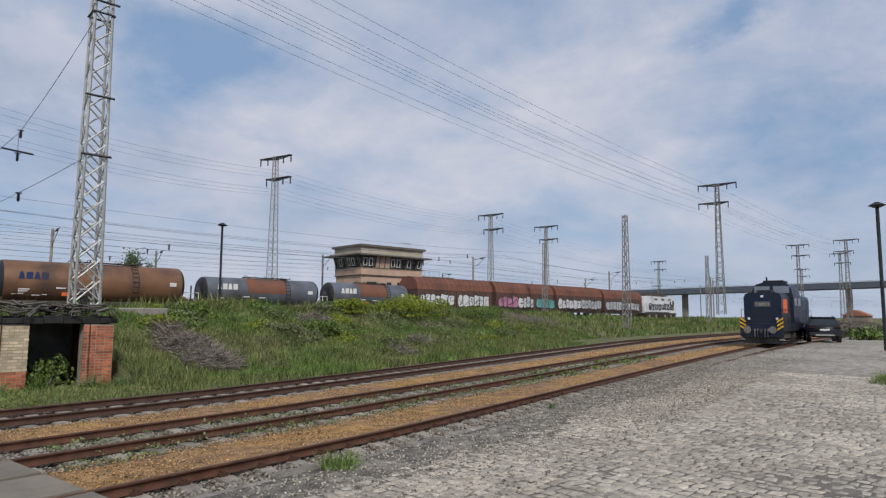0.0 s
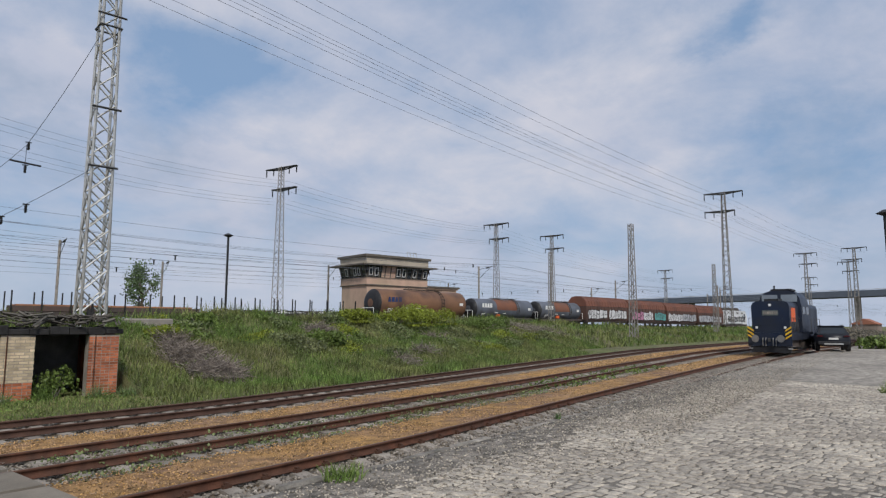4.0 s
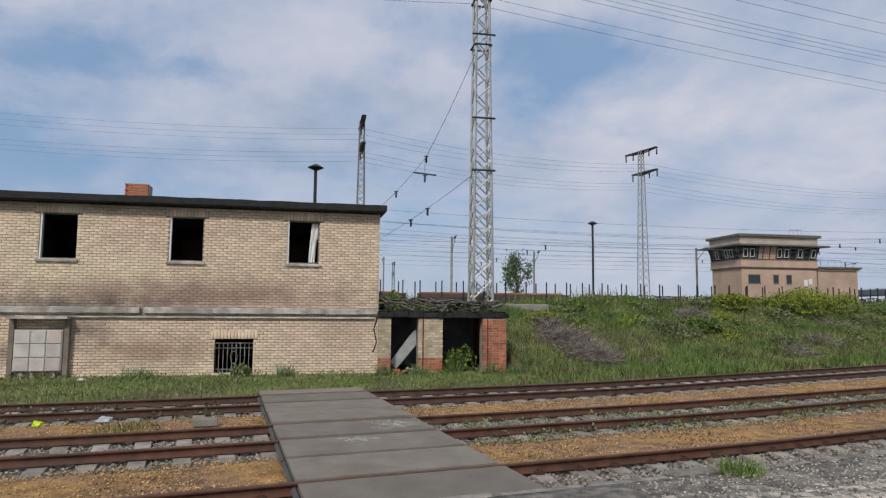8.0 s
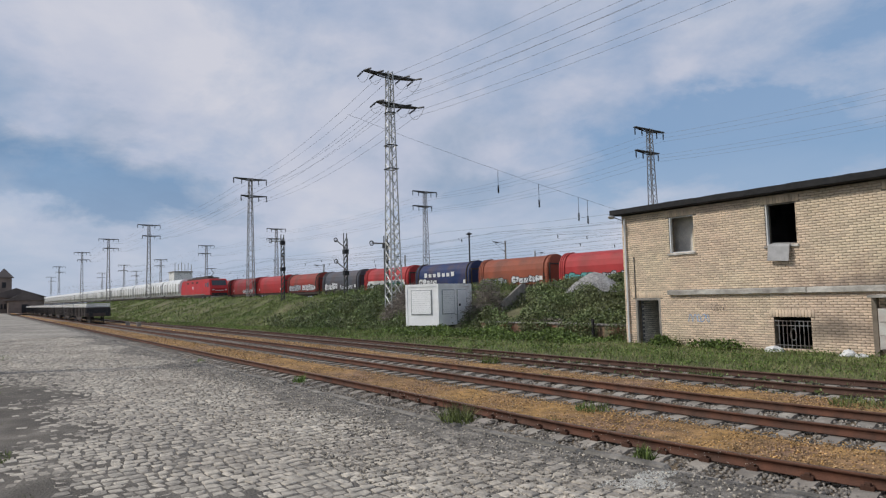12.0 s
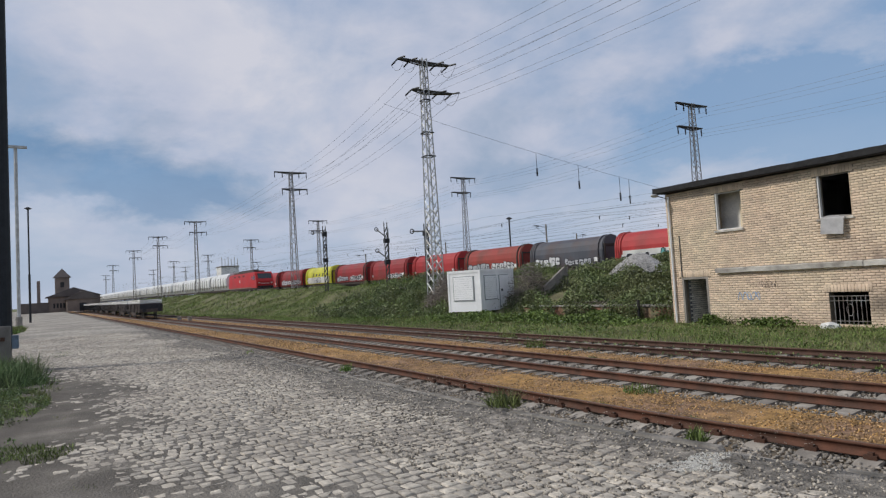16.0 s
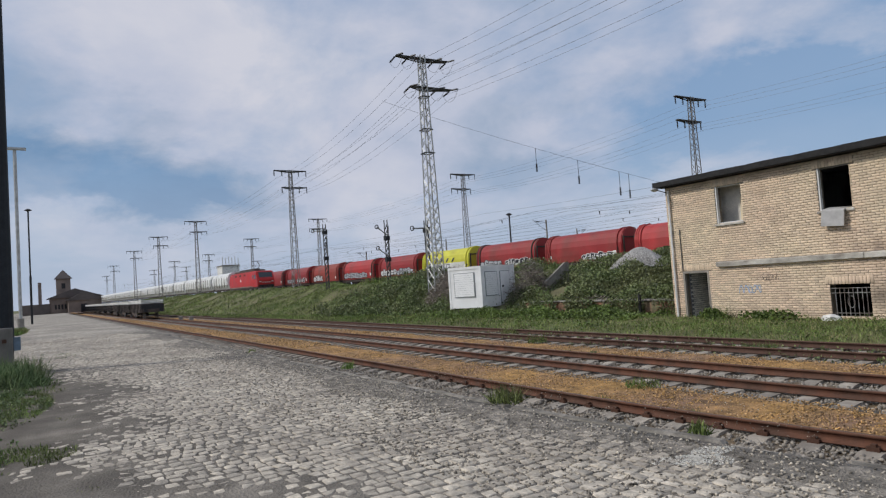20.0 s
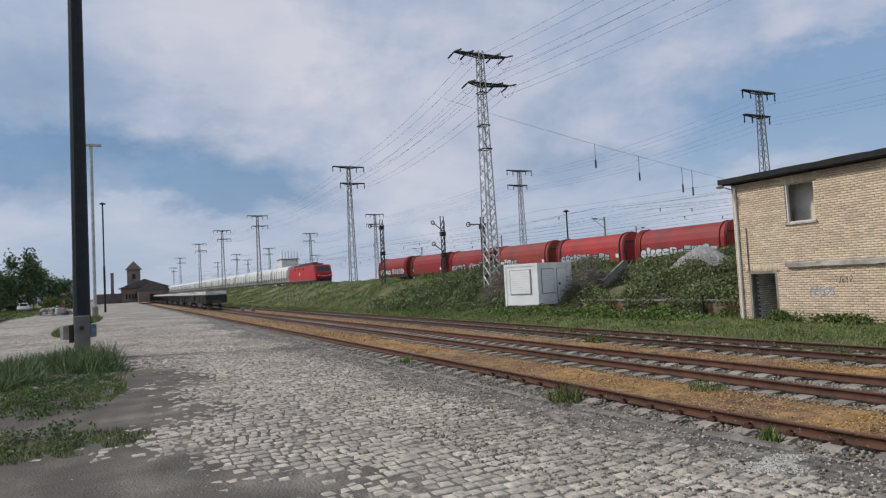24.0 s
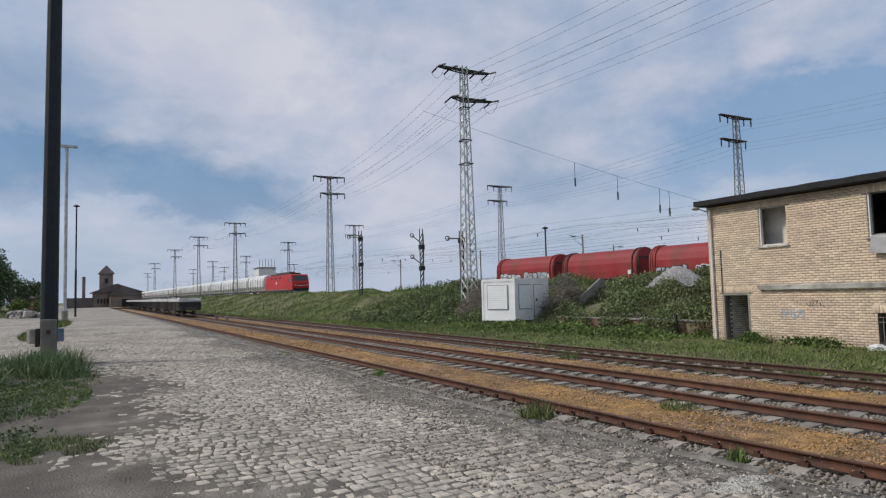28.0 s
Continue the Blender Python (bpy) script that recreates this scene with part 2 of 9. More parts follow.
def raw(name, verts, faces, materials, smooth=False):
    """A mesh straight from arrays; faces all of one size."""
    me = bpy.data.meshes.new(name)
    verts, faces = np.asarray(verts, dtype=np.float32), np.asarray(faces, dtype=np.int32)
    k = faces.shape[1]
    me.vertices.add(len(verts))
    me.vertices.foreach_set("co", verts.ravel())
    me.loops.add(faces.size)
    me.loops.foreach_set("vertex_index", faces.ravel())
    me.polygons.add(len(faces))
    me.polygons.foreach_set("loop_start", np.arange(0, faces.size, k, dtype=np.int32))
    if smooth:
        me.polygons.foreach_set("use_smooth", np.ones(len(faces), dtype=bool))
    for m in materials if isinstance(materials, (list, tuple)) else [materials]:
        me.materials.append(m)
    me.update(calc_edges=True)
    return me


def many(name, base_v, base_f, places, materials):
    """One mesh of many small pieces: places are rows of 3x3 matrix and offset."""
    base_v, base_f = np.array(base_v, float), np.array(base_f)
    mats3, offs = places
    v = np.einsum("nij,kj->nki", mats3, base_v) + offs[:, None, :]
    f = base_f[None] + (np.arange(len(offs)) * len(base_v))[:, None, None]
    return raw(name, v.reshape(-1, 3), f.reshape(-1, base_f.shape[1]), materials)


RNG = np.random.default_rng(7)


def turns(n, tilt=0.3, size=(1, 1), flat=(1, 1, 1)):
    """Random small rotations and sizes for scattered pieces."""
    a = RNG.uniform(0, 2 * np.pi, n)
    b, c = RNG.normal(0, tilt, n), RNG.normal(0, tilt, n)
    z, o = np.zeros(n), np.ones(n)
    rz = np.stack([np.cos(a), -np.sin(a), z, np.sin(a), np.cos(a), z, z, z, o], 1).reshape(n, 3, 3)
    rx = np.stack([o, z, z, z, np.cos(b), -np.sin(b), z, np.sin(b), np.cos(b)], 1).reshape(n, 3, 3)
    ry = np.stack([np.cos(c), z, np.sin(c), z, o, z, -np.sin(c), z, np.cos(c)], 1).reshape(n, 3, 3)
    s = RNG.uniform(*size, n)
    return rz @ rx @ ry @ (np.diag(flat)[None] * s[:, None, None])


STONE_V = [(1, 0, 0), (-1, 0.1, 0), (0, 0.9, 0.1), (0.1, -1, 0), (0.1, 0, 0.8), (0, 0, -0.8)]
STONE_F = [(4, 0, 2), (4, 2, 1), (4, 1, 3), (4, 3, 0), (5, 2, 0), (5, 1, 2), (5, 3, 1), (5, 0, 3)]
BLADE_V = [(-0.5, 0, 0), (0.5, 0, 0), (0.25, 0.12, 0.55), (-0.25, 0.12, 0.55), (0.0, 0.4, 1.0)]
BLADE_F = [(0, 1, 2), (0, 2, 3), (3, 2, 4)]
LEAF_V = [(0, 0, 0), (0.45, 0.4, 0.12), (0, 1, 0), (-0.45, 0.4, 0.12)]
LEAF_F = [(0, 1, 2), (0, 2, 3)]

# ---- palette ----
def stained(m, blobs, flat=False):
    """Blobs of another colour: soot and rust stains and darker bands on a wall, or damp earth on flat ground: (x, z or
    y, half width, half height, colour, strength).
    """
    n, l = m.node_tree.nodes, m.node_tree.links
    bs = n["Principled BSDF"]
    src = bs.inputs["Base Color"].links[0].from_socket
    pos = n.new("ShaderNodeNewGeometry").outputs["Position"]
    tex = n.new("ShaderNodeTexNoise")
    tex.inputs["Scale"].default_value, tex.inputs["Detail"].default_value = 1.6, 6.0
    l.new(pos, tex.inputs["Vector"])
    for x, z, rx, rz, col, k in blobs:
        mp = n.new("ShaderNodeMapping")
        mp.vector_type = "TEXTURE"
        mp.inputs["Location"].default_value, mp.inputs["Scale"].default_value = ((x, z, 0.0), (rx, rz, 60.0)) if flat else ((x, BUILD_Y, z), (rx, 60.0, rz))
        l.new(pos, mp.inputs["Vector"])
        ln = n.new("ShaderNodeVectorMath")
        ln.operation = "LENGTH"
        l.new(mp.outputs[0], ln.inputs[0])
        wob = n.new("ShaderNodeMath")
        wob.operation, wob.inputs[1].default_value = "MULTIPLY_ADD", 1.5
        l.new(tex.outputs["Fac"], wob.inputs[0])
        l.new(ln.outputs["Value"], wob.inputs[2])
        r = n.new("ShaderNodeMapRange")
        r.inputs[1].default_value, r.inputs[2].default_value, r.inputs[3].default_value, r.inputs[4].default_value = 1.85, 0.85, 0.0, k
        l.new(wob.outputs[0], r.inputs[0])
        mx = n.new("ShaderNodeMix")
        mx.data_type = "RGBA"
        l.new(r.outputs[0], mx.inputs[0])
        l.new(src, mx.inputs[6])
        mx.inputs[7].default_value = (*col, 1.0)
        src = mx.outputs[2]
    l.new(src, bs.inputs["Base Color"])


BUILD_Y = 22.41
C_STEEL = mat("galvanised_steel", (0.50, 0.51, 0.50), 0.55, 0.5, 0.15, 3, 30, 0.1, second=(0.30, 0.27, 0.23), amount=0.25)
C_DARKSTEEL = mat("dark_steel", (0.10, 0.10, 0.10), 0.6, 0.4, 0.2, 3, 30, 0.1)
C_RUST = mat("rusted_rail_steel", (0.125, 0.055, 0.034), 0.75, 0.25, 0.3, 5, 60, 0.3, second=(0.085, 0.048, 0.034), amount=0.4)
C_RAILTOP = mat("worn_rail_head", (0.18, 0.10, 0.066), 0.5, 0.6, 0.25, 6, 60, 0.1)
C_OLDRAIL = mat("dark_rail_steel", (0.085, 0.047, 0.034), 0.75, 0.25, 0.3, 5, 60, 0.3)
C_CONC = mat("weathered_concrete", (0.275, 0.25, 0.22), 0.9, 0, 0.22, 3, 45, 0.4, second=(0.19, 0.18, 0.16), amount=0.4, rand=0.18)
C_SLAB = mat("crossing_concrete", (0.215, 0.19, 0.155), 0.9, 0, 0.16, 2.2, 45, 0.6, second=(0.19, 0.165, 0.132), amount=0.4, rand=0.2, s2=1.4)
C_SLEEPER = mat("sleeper_concrete", (0.34, 0.305, 0.26), 0.9, 0, 0.2, 5, 50, 0.4, second=(0.22, 0.19, 0.16), amount=0.4, rand=0.2)
C_BALLAST = mat("ballast_stone", (0.27, 0.243, 0.21), 0.9, 0, 0.3, 12, 70, 0.5, island=0.45)
C_BALLAST_G = mat("ballast_bed", (0.135, 0.113, 0.09), 0.95, 0, 0.35, 8, 45, 0.8, 0.04, second=(0.22, 0.15, 0.075), amount=0.3)
C_ORANGE = mat("orange_gravel_bed", (0.43, 0.25, 0.09), 0.95, 0, 0.45, 3.0, 55, 1.0, 0.04, second=(0.30, 0.185, 0.115), amount=0.5, s2=0.6)
C_ORANGE_S = mat("orange_gravel_grain", (0.46, 0.285, 0.11), 0.92, 0, 0.3, 12, 70, 0.3, island=0.65, second=(0.32, 0.225, 0.155), amount=0.4, s2=9.0)
C_SOIL = mat("dusty_soil", (0.215, 0.192, 0.160), 0.95, 0, 0.4, 1.6, 38, 1.0, 0.03, second=(0.14, 0.126, 0.107), amount=0.5, s2=0.5)
stained(C_SOIL, [(-13.5, -2.4, 13.0, 4.9, (0.10, 0.085, 0.068), 0.9)], True)
C_GRITBED = mat("gritty_soil", (0.275, 0.245, 0.205), 0.95, 0, 0.55, 7.0, 48, 1.0, 0.035, second=(0.16, 0.143, 0.12), amount=0.5, s2=2.2)
C_GRIT = mat("loose_grit", (0.36, 0.325, 0.275), 0.92, 0, 0.3, 20, 80, 0.3, island=0.7)
C_LIME = mat("pale_crumbs", (0.62, 0.60, 0.55), 0.95, 0, 0.15, 8, 60, 0.4, island=0.25)
C_ROADFAR = mat("far_setts", (0.365, 0.328, 0.275), 0.92, 0, 0.45, 3.5, 9, 0.9, 0.05, second=(0.25, 0.225, 0.19), amount=0.5, s2=0.25)
C_KERB = mat("kerb_stone", (0.29, 0.265, 0.23), 0.92, 0, 0.35, 6, 45, 0.8, 0.02, second=(0.17, 0.155, 0.13), amount=0.5, rand=0.2)
C_WEED = mat("blue_green_weed", (0.105, 0.165, 0.065), 0.7, 0, 0.3, 1.2, 8, 0.0, island=0.5, second=(0.17, 0.19, 0.09), amount=0.35, s2=0.9)
C_COBBLE = mat("granite_sett", (0.455, 0.408, 0.34), 0.85, 0, 0.30, 14, 60, 0.7, 0.012, second=(0.35, 0.31, 0.258), amount=0.5, island=0.26, s2=0.45)
C_COBBLE1 = mat("granite_sett_single", (0.455, 0.407, 0.34), 0.85, 0, 0.30, 14, 60, 0.7, 0.012, rand=0.26)
C_GRASSG = mat("grass_ground", (0.115, 0.135, 0.045), 0.95, 0, 0.35, 0.7, 14, 0.8, 0.06, second=(0.17, 0.15, 0.085), amount=0.4, s2=0.3)
C_GRASS = mat("grass_blade", (0.098, 0.162, 0.036), 0.7, 0, 0.45, 0.9, 8, 0.0, island=0.6, second=(0.165, 0.175, 0.066), amount=0.45, s2=0.3)
C_LUSH = mat("lush_grass_blade", (0.142, 0.205, 0.052), 0.7, 0, 0.35, 0.7, 8, 0.0, island=0.5, second=(0.19, 0.205, 0.08), amount=0.4, s2=0.22)
C_DRYGRASS = mat("dry_grass_blade", (0.23, 0.215, 0.105), 0.8, 0, 0.3, 1.0, 8, 0.0, island=0.5)
C_IVY = mat("bramble_leaf", (0.145, 0.19, 0.074), 0.5, 0, 0.35, 0.6, 8, 0.0, island=0.55, second=(0.15, 0.155, 0.078), amount=0.35, s2=0.5)
C_BUSH = mat("fresh_leaf", (0.118, 0.172, 0.042), 0.55, 0, 0.3, 0.8, 8, 0.0, island=0.45)
C_YELLOW = mat("yellow_green_leaf", (0.20, 0.24, 0.03), 0.55, 0, 0.3, 0.8, 8, 0.0, island=0.35)
C_DEAD = mat("dead_twig", (0.25, 0.215, 0.185), 0.9, 0, 0.3, 4, 30, 0.0, island=0.4)
C_BRICK = mat("yellow_brick", (0.72, 0.598, 0.428), 0.85, 0, 0.07, 2.0, 50, 0.25, second=(0.69, 0.53, 0.395), amount=0.5, island=0.14, s2=0.28)
C_BRICK1 = mat("yellow_brick_single", (0.71, 0.58, 0.413), 0.85, 0, 0.06, 2.0, 50, 0.25, rand=0.10)
# the last two blobs darken the wall along its top and its foot
for b_ in (C_BRICK, C_BRICK1):
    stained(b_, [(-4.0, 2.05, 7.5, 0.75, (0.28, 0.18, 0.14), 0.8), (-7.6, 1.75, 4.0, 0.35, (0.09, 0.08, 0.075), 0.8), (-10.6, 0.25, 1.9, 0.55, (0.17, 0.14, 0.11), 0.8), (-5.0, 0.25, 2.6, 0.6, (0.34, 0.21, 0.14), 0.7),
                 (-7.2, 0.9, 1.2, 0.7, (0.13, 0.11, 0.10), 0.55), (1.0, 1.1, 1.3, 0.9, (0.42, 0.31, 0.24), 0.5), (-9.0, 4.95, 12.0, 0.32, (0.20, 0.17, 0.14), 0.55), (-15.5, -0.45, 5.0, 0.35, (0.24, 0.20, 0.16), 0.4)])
C_MORTAR = mat("grey_mortar", (0.21, 0.175, 0.135), 0.95, 0, 0.2, 4, 60, 0.5)
C_TANBRICK = mat("tan_brick", (0.55, 0.45, 0.31), 0.88, 0, 0.2, 3, 50, 0.4, island=0.22, second=(0.40, 0.32, 0.22), amount=0.4)
C_REDBRICK = mat("red_brick", (0.43, 0.145, 0.070), 0.85, 0, 0.25, 3, 50, 0.4, island=0.3, second=(0.28, 0.10, 0.06), amount=0.4)
C_PALEMORTAR = mat("pale_mortar", (0.34, 0.30, 0.255), 0.95, 0, 0.2, 4, 60, 0.5)
C_TAR = mat("charred_roof_felt", (0.022, 0.022, 0.023), 0.8, 0, 0.35, 2, 40, 0.5, second=(0.06, 0.055, 0.05), amount=0.25)
C_CHAR = mat("charred_timber", (0.028, 0.027, 0.027), 0.9, 0, 0.4, 5, 40, 0.8)
C_INNER = mat("sooty_plaster", (0.26, 0.27, 0.29), 0.95, 0, 0.3, 1.5, 30, 0.3, second=(0.15, 0.155, 0.17), amount=0.5)
C_WHITE = mat("white_paint", (0.74, 0.74, 0.72), 0.55, 0, 0.07, 2, 30, 0.05, second=(0.60, 0.58, 0.54), amount=0.2)
C_BLACK = mat("black_paint", (0.025, 0.025, 0.027), 0.5, 0, 0.3, 4, 30, 0.1)
C_GLASS = mat("dark_glass", (0.02, 0.025, 0.03), 0.08, 0, 0.1, 2, 20, 0.0, spec=0.7)

# ---- plan: x runs along the loading road, y across the tracks towards the yard ----
XS = np.arange(-700, 900.1, 0.5)


def plan_curve(knots, x0, y0):
    """A line across the plan given by its slope at some x, through (x0, y0)."""
    s = np.interp(XS, [k[0] for k in knots], [k[1] for k in knots])
    y = np.concatenate([[0], np.cumsum((s[1:] + s[:-1]) * 0.25)])
    y += y0 - np.interp(x0, XS, y)
    return lambda x: np.interp(x, XS, y)


RAIL_A = plan_curve([(-9, 0.0), (-3, 0.17), (5, 0.17), (10, 0.225), (25, 0.205), (45, 0.17), (60, 0.12), (110, 0.02)], 0.0, 8.42)   # far rail of the first siding
MAIN = plan_curve([(-50, 0.085), (10, 0.0), (40, 0.0), (70, 0.06)], 20, 48.5)                                                       # the running line
RAIL_Z, GAUGE = -0.45, 1.435
RISE = lambda x: 0.32 * np.clip((x - 8) / 37, 0, 1) ** 1.3      # the sidings climb towards the far end
spread_b = lambda x: 0.02 * np.maximum(0, np.minimum(x, 70) - 20)
spread_c = lambda x: 0.035 * np.maximum(0, np.minimum(x, 80) - 8) - 0.25 * np.clip((-x - 4) / 10, 0, 1)
TRACK_1 = lambda x: RAIL_A(x) - GAUGE / 2
TRACK_2 = lambda x: RAIL_A(x) + 2.8 + GAUGE / 2 + spread_b(x)
TRACK_3 = lambda x: RAIL_A(x) + 7.05 + GAUGE / 2 + spread_c(x)
KERB = lambda x: RAIL_A(x) - 2.65
EDGE_C = lambda x: RAIL_A(x) + 9.4 + spread_c(x)
TOE = lambda x: np.interp(x, [-300, -90, -60, -44, -30, -19.6, -19.2, 6.9, 7.1, 20, 45, 80, 900], [16.8, 16.8, 18.3, 19.5, 23.5, 24.2, 33, 33, 21.2, 23.8, 31.5, 37, 37])
YARD_Z = lambda x: 1.25 + 0.006 * np.clip(-60 - x, 0, 60) - 0.5 * np.clip((x - 70) / 60, 0, 1)
CREST_Z = lambda x: 2.0 + 0.003 * np.clip(-60 - x, 0, 60) - 0.75 * np.clip((x - 42) / 40, 0, 1)


def bumpy(x, y, s=0.35, a=0.12):
    return a * (np.sin(x * s * 1.7 + 1.3 * np.sin(y * s * 1.1)) + np.sin(y * s * 2.3 + 1.7 * np.sin(x * s * 0.9 + 2)) + 0.6 * np.sin(x * s * 4.1 + y * s * 3.3))


def slope_z(x, y):
    """Height of the bank between its toe and the yard."""
    u = (y - TOE(x)) / 8.5
    z = -0.5 + RISE(x) + (CREST_Z(x) + 0.5 - RISE(x)) * np.clip(u, 0, 1) ** 0.9
    z = np.where(u > 1, CREST_Z(x) + (YARD_Z(x) - CREST_Z(x)) * np.clip((u - 1.15) / 0.5, 0, 1), z)
    return z + bumpy(x, y) * np.clip(u * 3, 0, 1) * np.clip((2.2 - u), 0, 1)


# ---- the ground: one sheet from horizon to horizon ----
def ground_mesh():
    xs = np.concatenate([[-3500, -1500], np.arange(-690, -100, 15.0), np.arange(-100, -30, 2.0), np.arange(-30, 30, 0.6), np.arange(30, 100, 2.0), np.arange(100, 890, 15.0), [1500, 3500]])
    xs = np.unique(np.concatenate([xs, [-19.6, -19.2, 6.9, 7.1]]))
    cols = [(lambda x: -3500 + 0 * x, lambda x: 0 * x - 0.5), (lambda x: -90 + 0 * x, lambda x: 0 * x - 0.1), (lambda x: -14 + 0 * x, lambda x: 0 * x - 0.06),
            (lambda x: -5.0 + 0.3 * np.sin(x * 0.5), lambda x: 0 * x - 0.05)]
    kinds = [2, 2, 0]
    for d in (-8.5, -6.5, -5, -3.5, -2.2, -1.0, -0.35):
        cols.append((lambda x, d=d: KERB(x) + d, lambda x, d=d: 0.004 * np.sin(x * 1.3 + d * 3) - (0.007 if d < -0.5 else 0.0)))
        kinds.append(0)
    cols.append((lambda x: KERB(x) - 0.13, lambda x: 0 * x - 0.012))
    kinds.append(6)
    kinds[-2] = kinds[-3] = 6
    cols.append((lambda x: KERB(x) - 0.01, lambda x: 0 * x - 0.66))
    kinds.append(1)
    for off, z, k in ((-1.0, -0.668, 1), (0.35, -0.66, 1), (0.7, -0.60, 3), (1.95, -0.60, 3), (2.25, -0.66, 1), (4.85, -0.66, 1), (5.05, -0.60, 3), (6.2, -0.60, 3), (6.45, -0.66, 1), (9.0, -0.66, 1)):
        cols.append((lambda x, o=off: RAIL_A(x) + o + (spread_b(x) if o > 2.4 else 0) * (1 if o < 4.7 else 0) + (spread_c(x) if o > 4.7 else 0), lambda x, z=z, o=off: z + RISE(x) + 0.012 * np.sin(x * 2.1 + o * 5)))
        kinds.append(k)
    cols.append((lambda x: np.minimum(EDGE_C(x) + 0.6, TOE(x) - 0.3), lambda x: RISE(x) - 0.55))
    kinds.append(4)
    for u in (0.0, 0.06, 0.15, 0.3, 0.45, 0.6, 0.75, 0.9, 1.0, 1.15, 1.65, 2.2, 3.0):
        cols.append((lambda x, u=u: TOE(x) + 8.5 * u, lambda x, u=u: slope_z(x, TOE(x) + 8.5 * u)))
        kinds.append(4 if u < 1.7 else 5)
    cols += [(lambda x: 90 + 0 * x, lambda x: YARD_Z(x) + 0), (lambda x: 260 + 0 * x, lambda x: YARD_Z(x) + 0), (lambda x: 3500 + 0 * x, lambda x: YARD_Z(x) + 0)]
    kinds += [5, 2, 2]
    nx, ny = len(xs), len(cols)
    v = np.zeros((nx, ny, 3))
    for j, (fy, fz) in enumerate(cols):
        v[:, j, 0], v[:, j, 1], v[:, j, 2] = xs, fy(xs), fz(xs)
    idx = np.arange(nx * ny).reshape(nx, ny)
    f = np.stack([idx[:-1, :-1], idx[1:, :-1], idx[1:, 1:], idx[:-1, 1:]], -1).reshape(-1, 4)
    me = raw("ground", v.reshape(-1, 3), f, [C_SOIL, C_BALLAST_G, C_GRASSG, C_ORANGE, C_GRASSG, C_YARD, C_GRITBED, C_ROADFAR])
    ki = np.tile(np.array(kinds, dtype=np.int32), (nx - 1, 1))
    xm = (xs[1:] + xs[:-1]) / 2
    ki[((ki == 0) | (ki == 6)) & ((xm < -41.5) | (xm > 21.5))[:, None]] = 7
    me.polygons.foreach_set("material_index", ki.ravel())
    me.polygons.foreach_set("use_smooth", np.ones(len(f), dtype=bool))
    return me


C_YARD = mat("yard_gravel", (0.16, 0.14, 0.11), 0.95, 0, 0.3, 1.0, 20, 0.5, second=(0.10, 0.11, 0.045), amount=0.45, s2=0.15)
tagged(new("ground", ground_mesh()), "dusty loading road, orange gravel track bed and grassy railway bank", "ground", kind="structure")


# ---- tracks ----
def sweep(path, zfun, profile, x0, x1, off, step):
    """A rail profile drawn along a track."""
    xs = np.arange(x0, x1 + 0.01, step)
    y = path(xs)
    dy = np.gradient(y, xs)
    nrm = np.stack([-dy, np.ones_like(dy)], 1) / np.sqrt(1 + dy ** 2)[:, None]
    k = len(profile)
    v = np.zeros((len(xs), k, 3))
    for j, (o, h) in enumerate(profile):
        v[:, j, 0] = xs + nrm[:, 0] * (off + o)
        v[:, j, 1] = y + nrm[:, 1] * (off + o)
        v[:, j, 2] = zfun(xs) + h
    idx = np.arange(len(xs) * k).reshape(len(xs), k)
    a, b = idx[:-1], idx[1:]
    f = np.stack([a, b, np.roll(b, -1, 1), np.roll(a, -1, 1)], -1).reshape(-1, 4)
    return v.reshape(-1, 3), f


RAIL_PROF = [(-0.0625, -0.15), (-0.0625, -0.138), (-0.010, -0.122), (-0.010, -0.040), (-0.036, -0.030), (-0.034, 0.0), (0.034, 0.0), (0.036, -0.030), (0.010, -0.040), (0.010, -0.122), (0.0625, -0.138), (0.0625, -0.15)]
SLEEPER = to_mesh("sleeper", prism(bmesh.new(), [(-1.3, -0.36), (1.3, -0.36), (1.3, -0.175), (0.95, -0.165), (0.55, -0.165), (0.35, -0.205), (-0.35, -0.205), (-0.55, -0.165), (-0.95, -0.165), (-1.3, -0.175)], -0.125, 0.125), C_SLEEPER)
CLIP = to_mesh("rail_clip", boxes((-0.07, -0.11, -0.165, 0.07, -0.05, -0.115), (-0.03, -0.10, -0.12, 0.03, -0.035, -0.085), (-0.07, 0.05, -0.165, 0.07, 0.11, -0.115)), C_RUST)


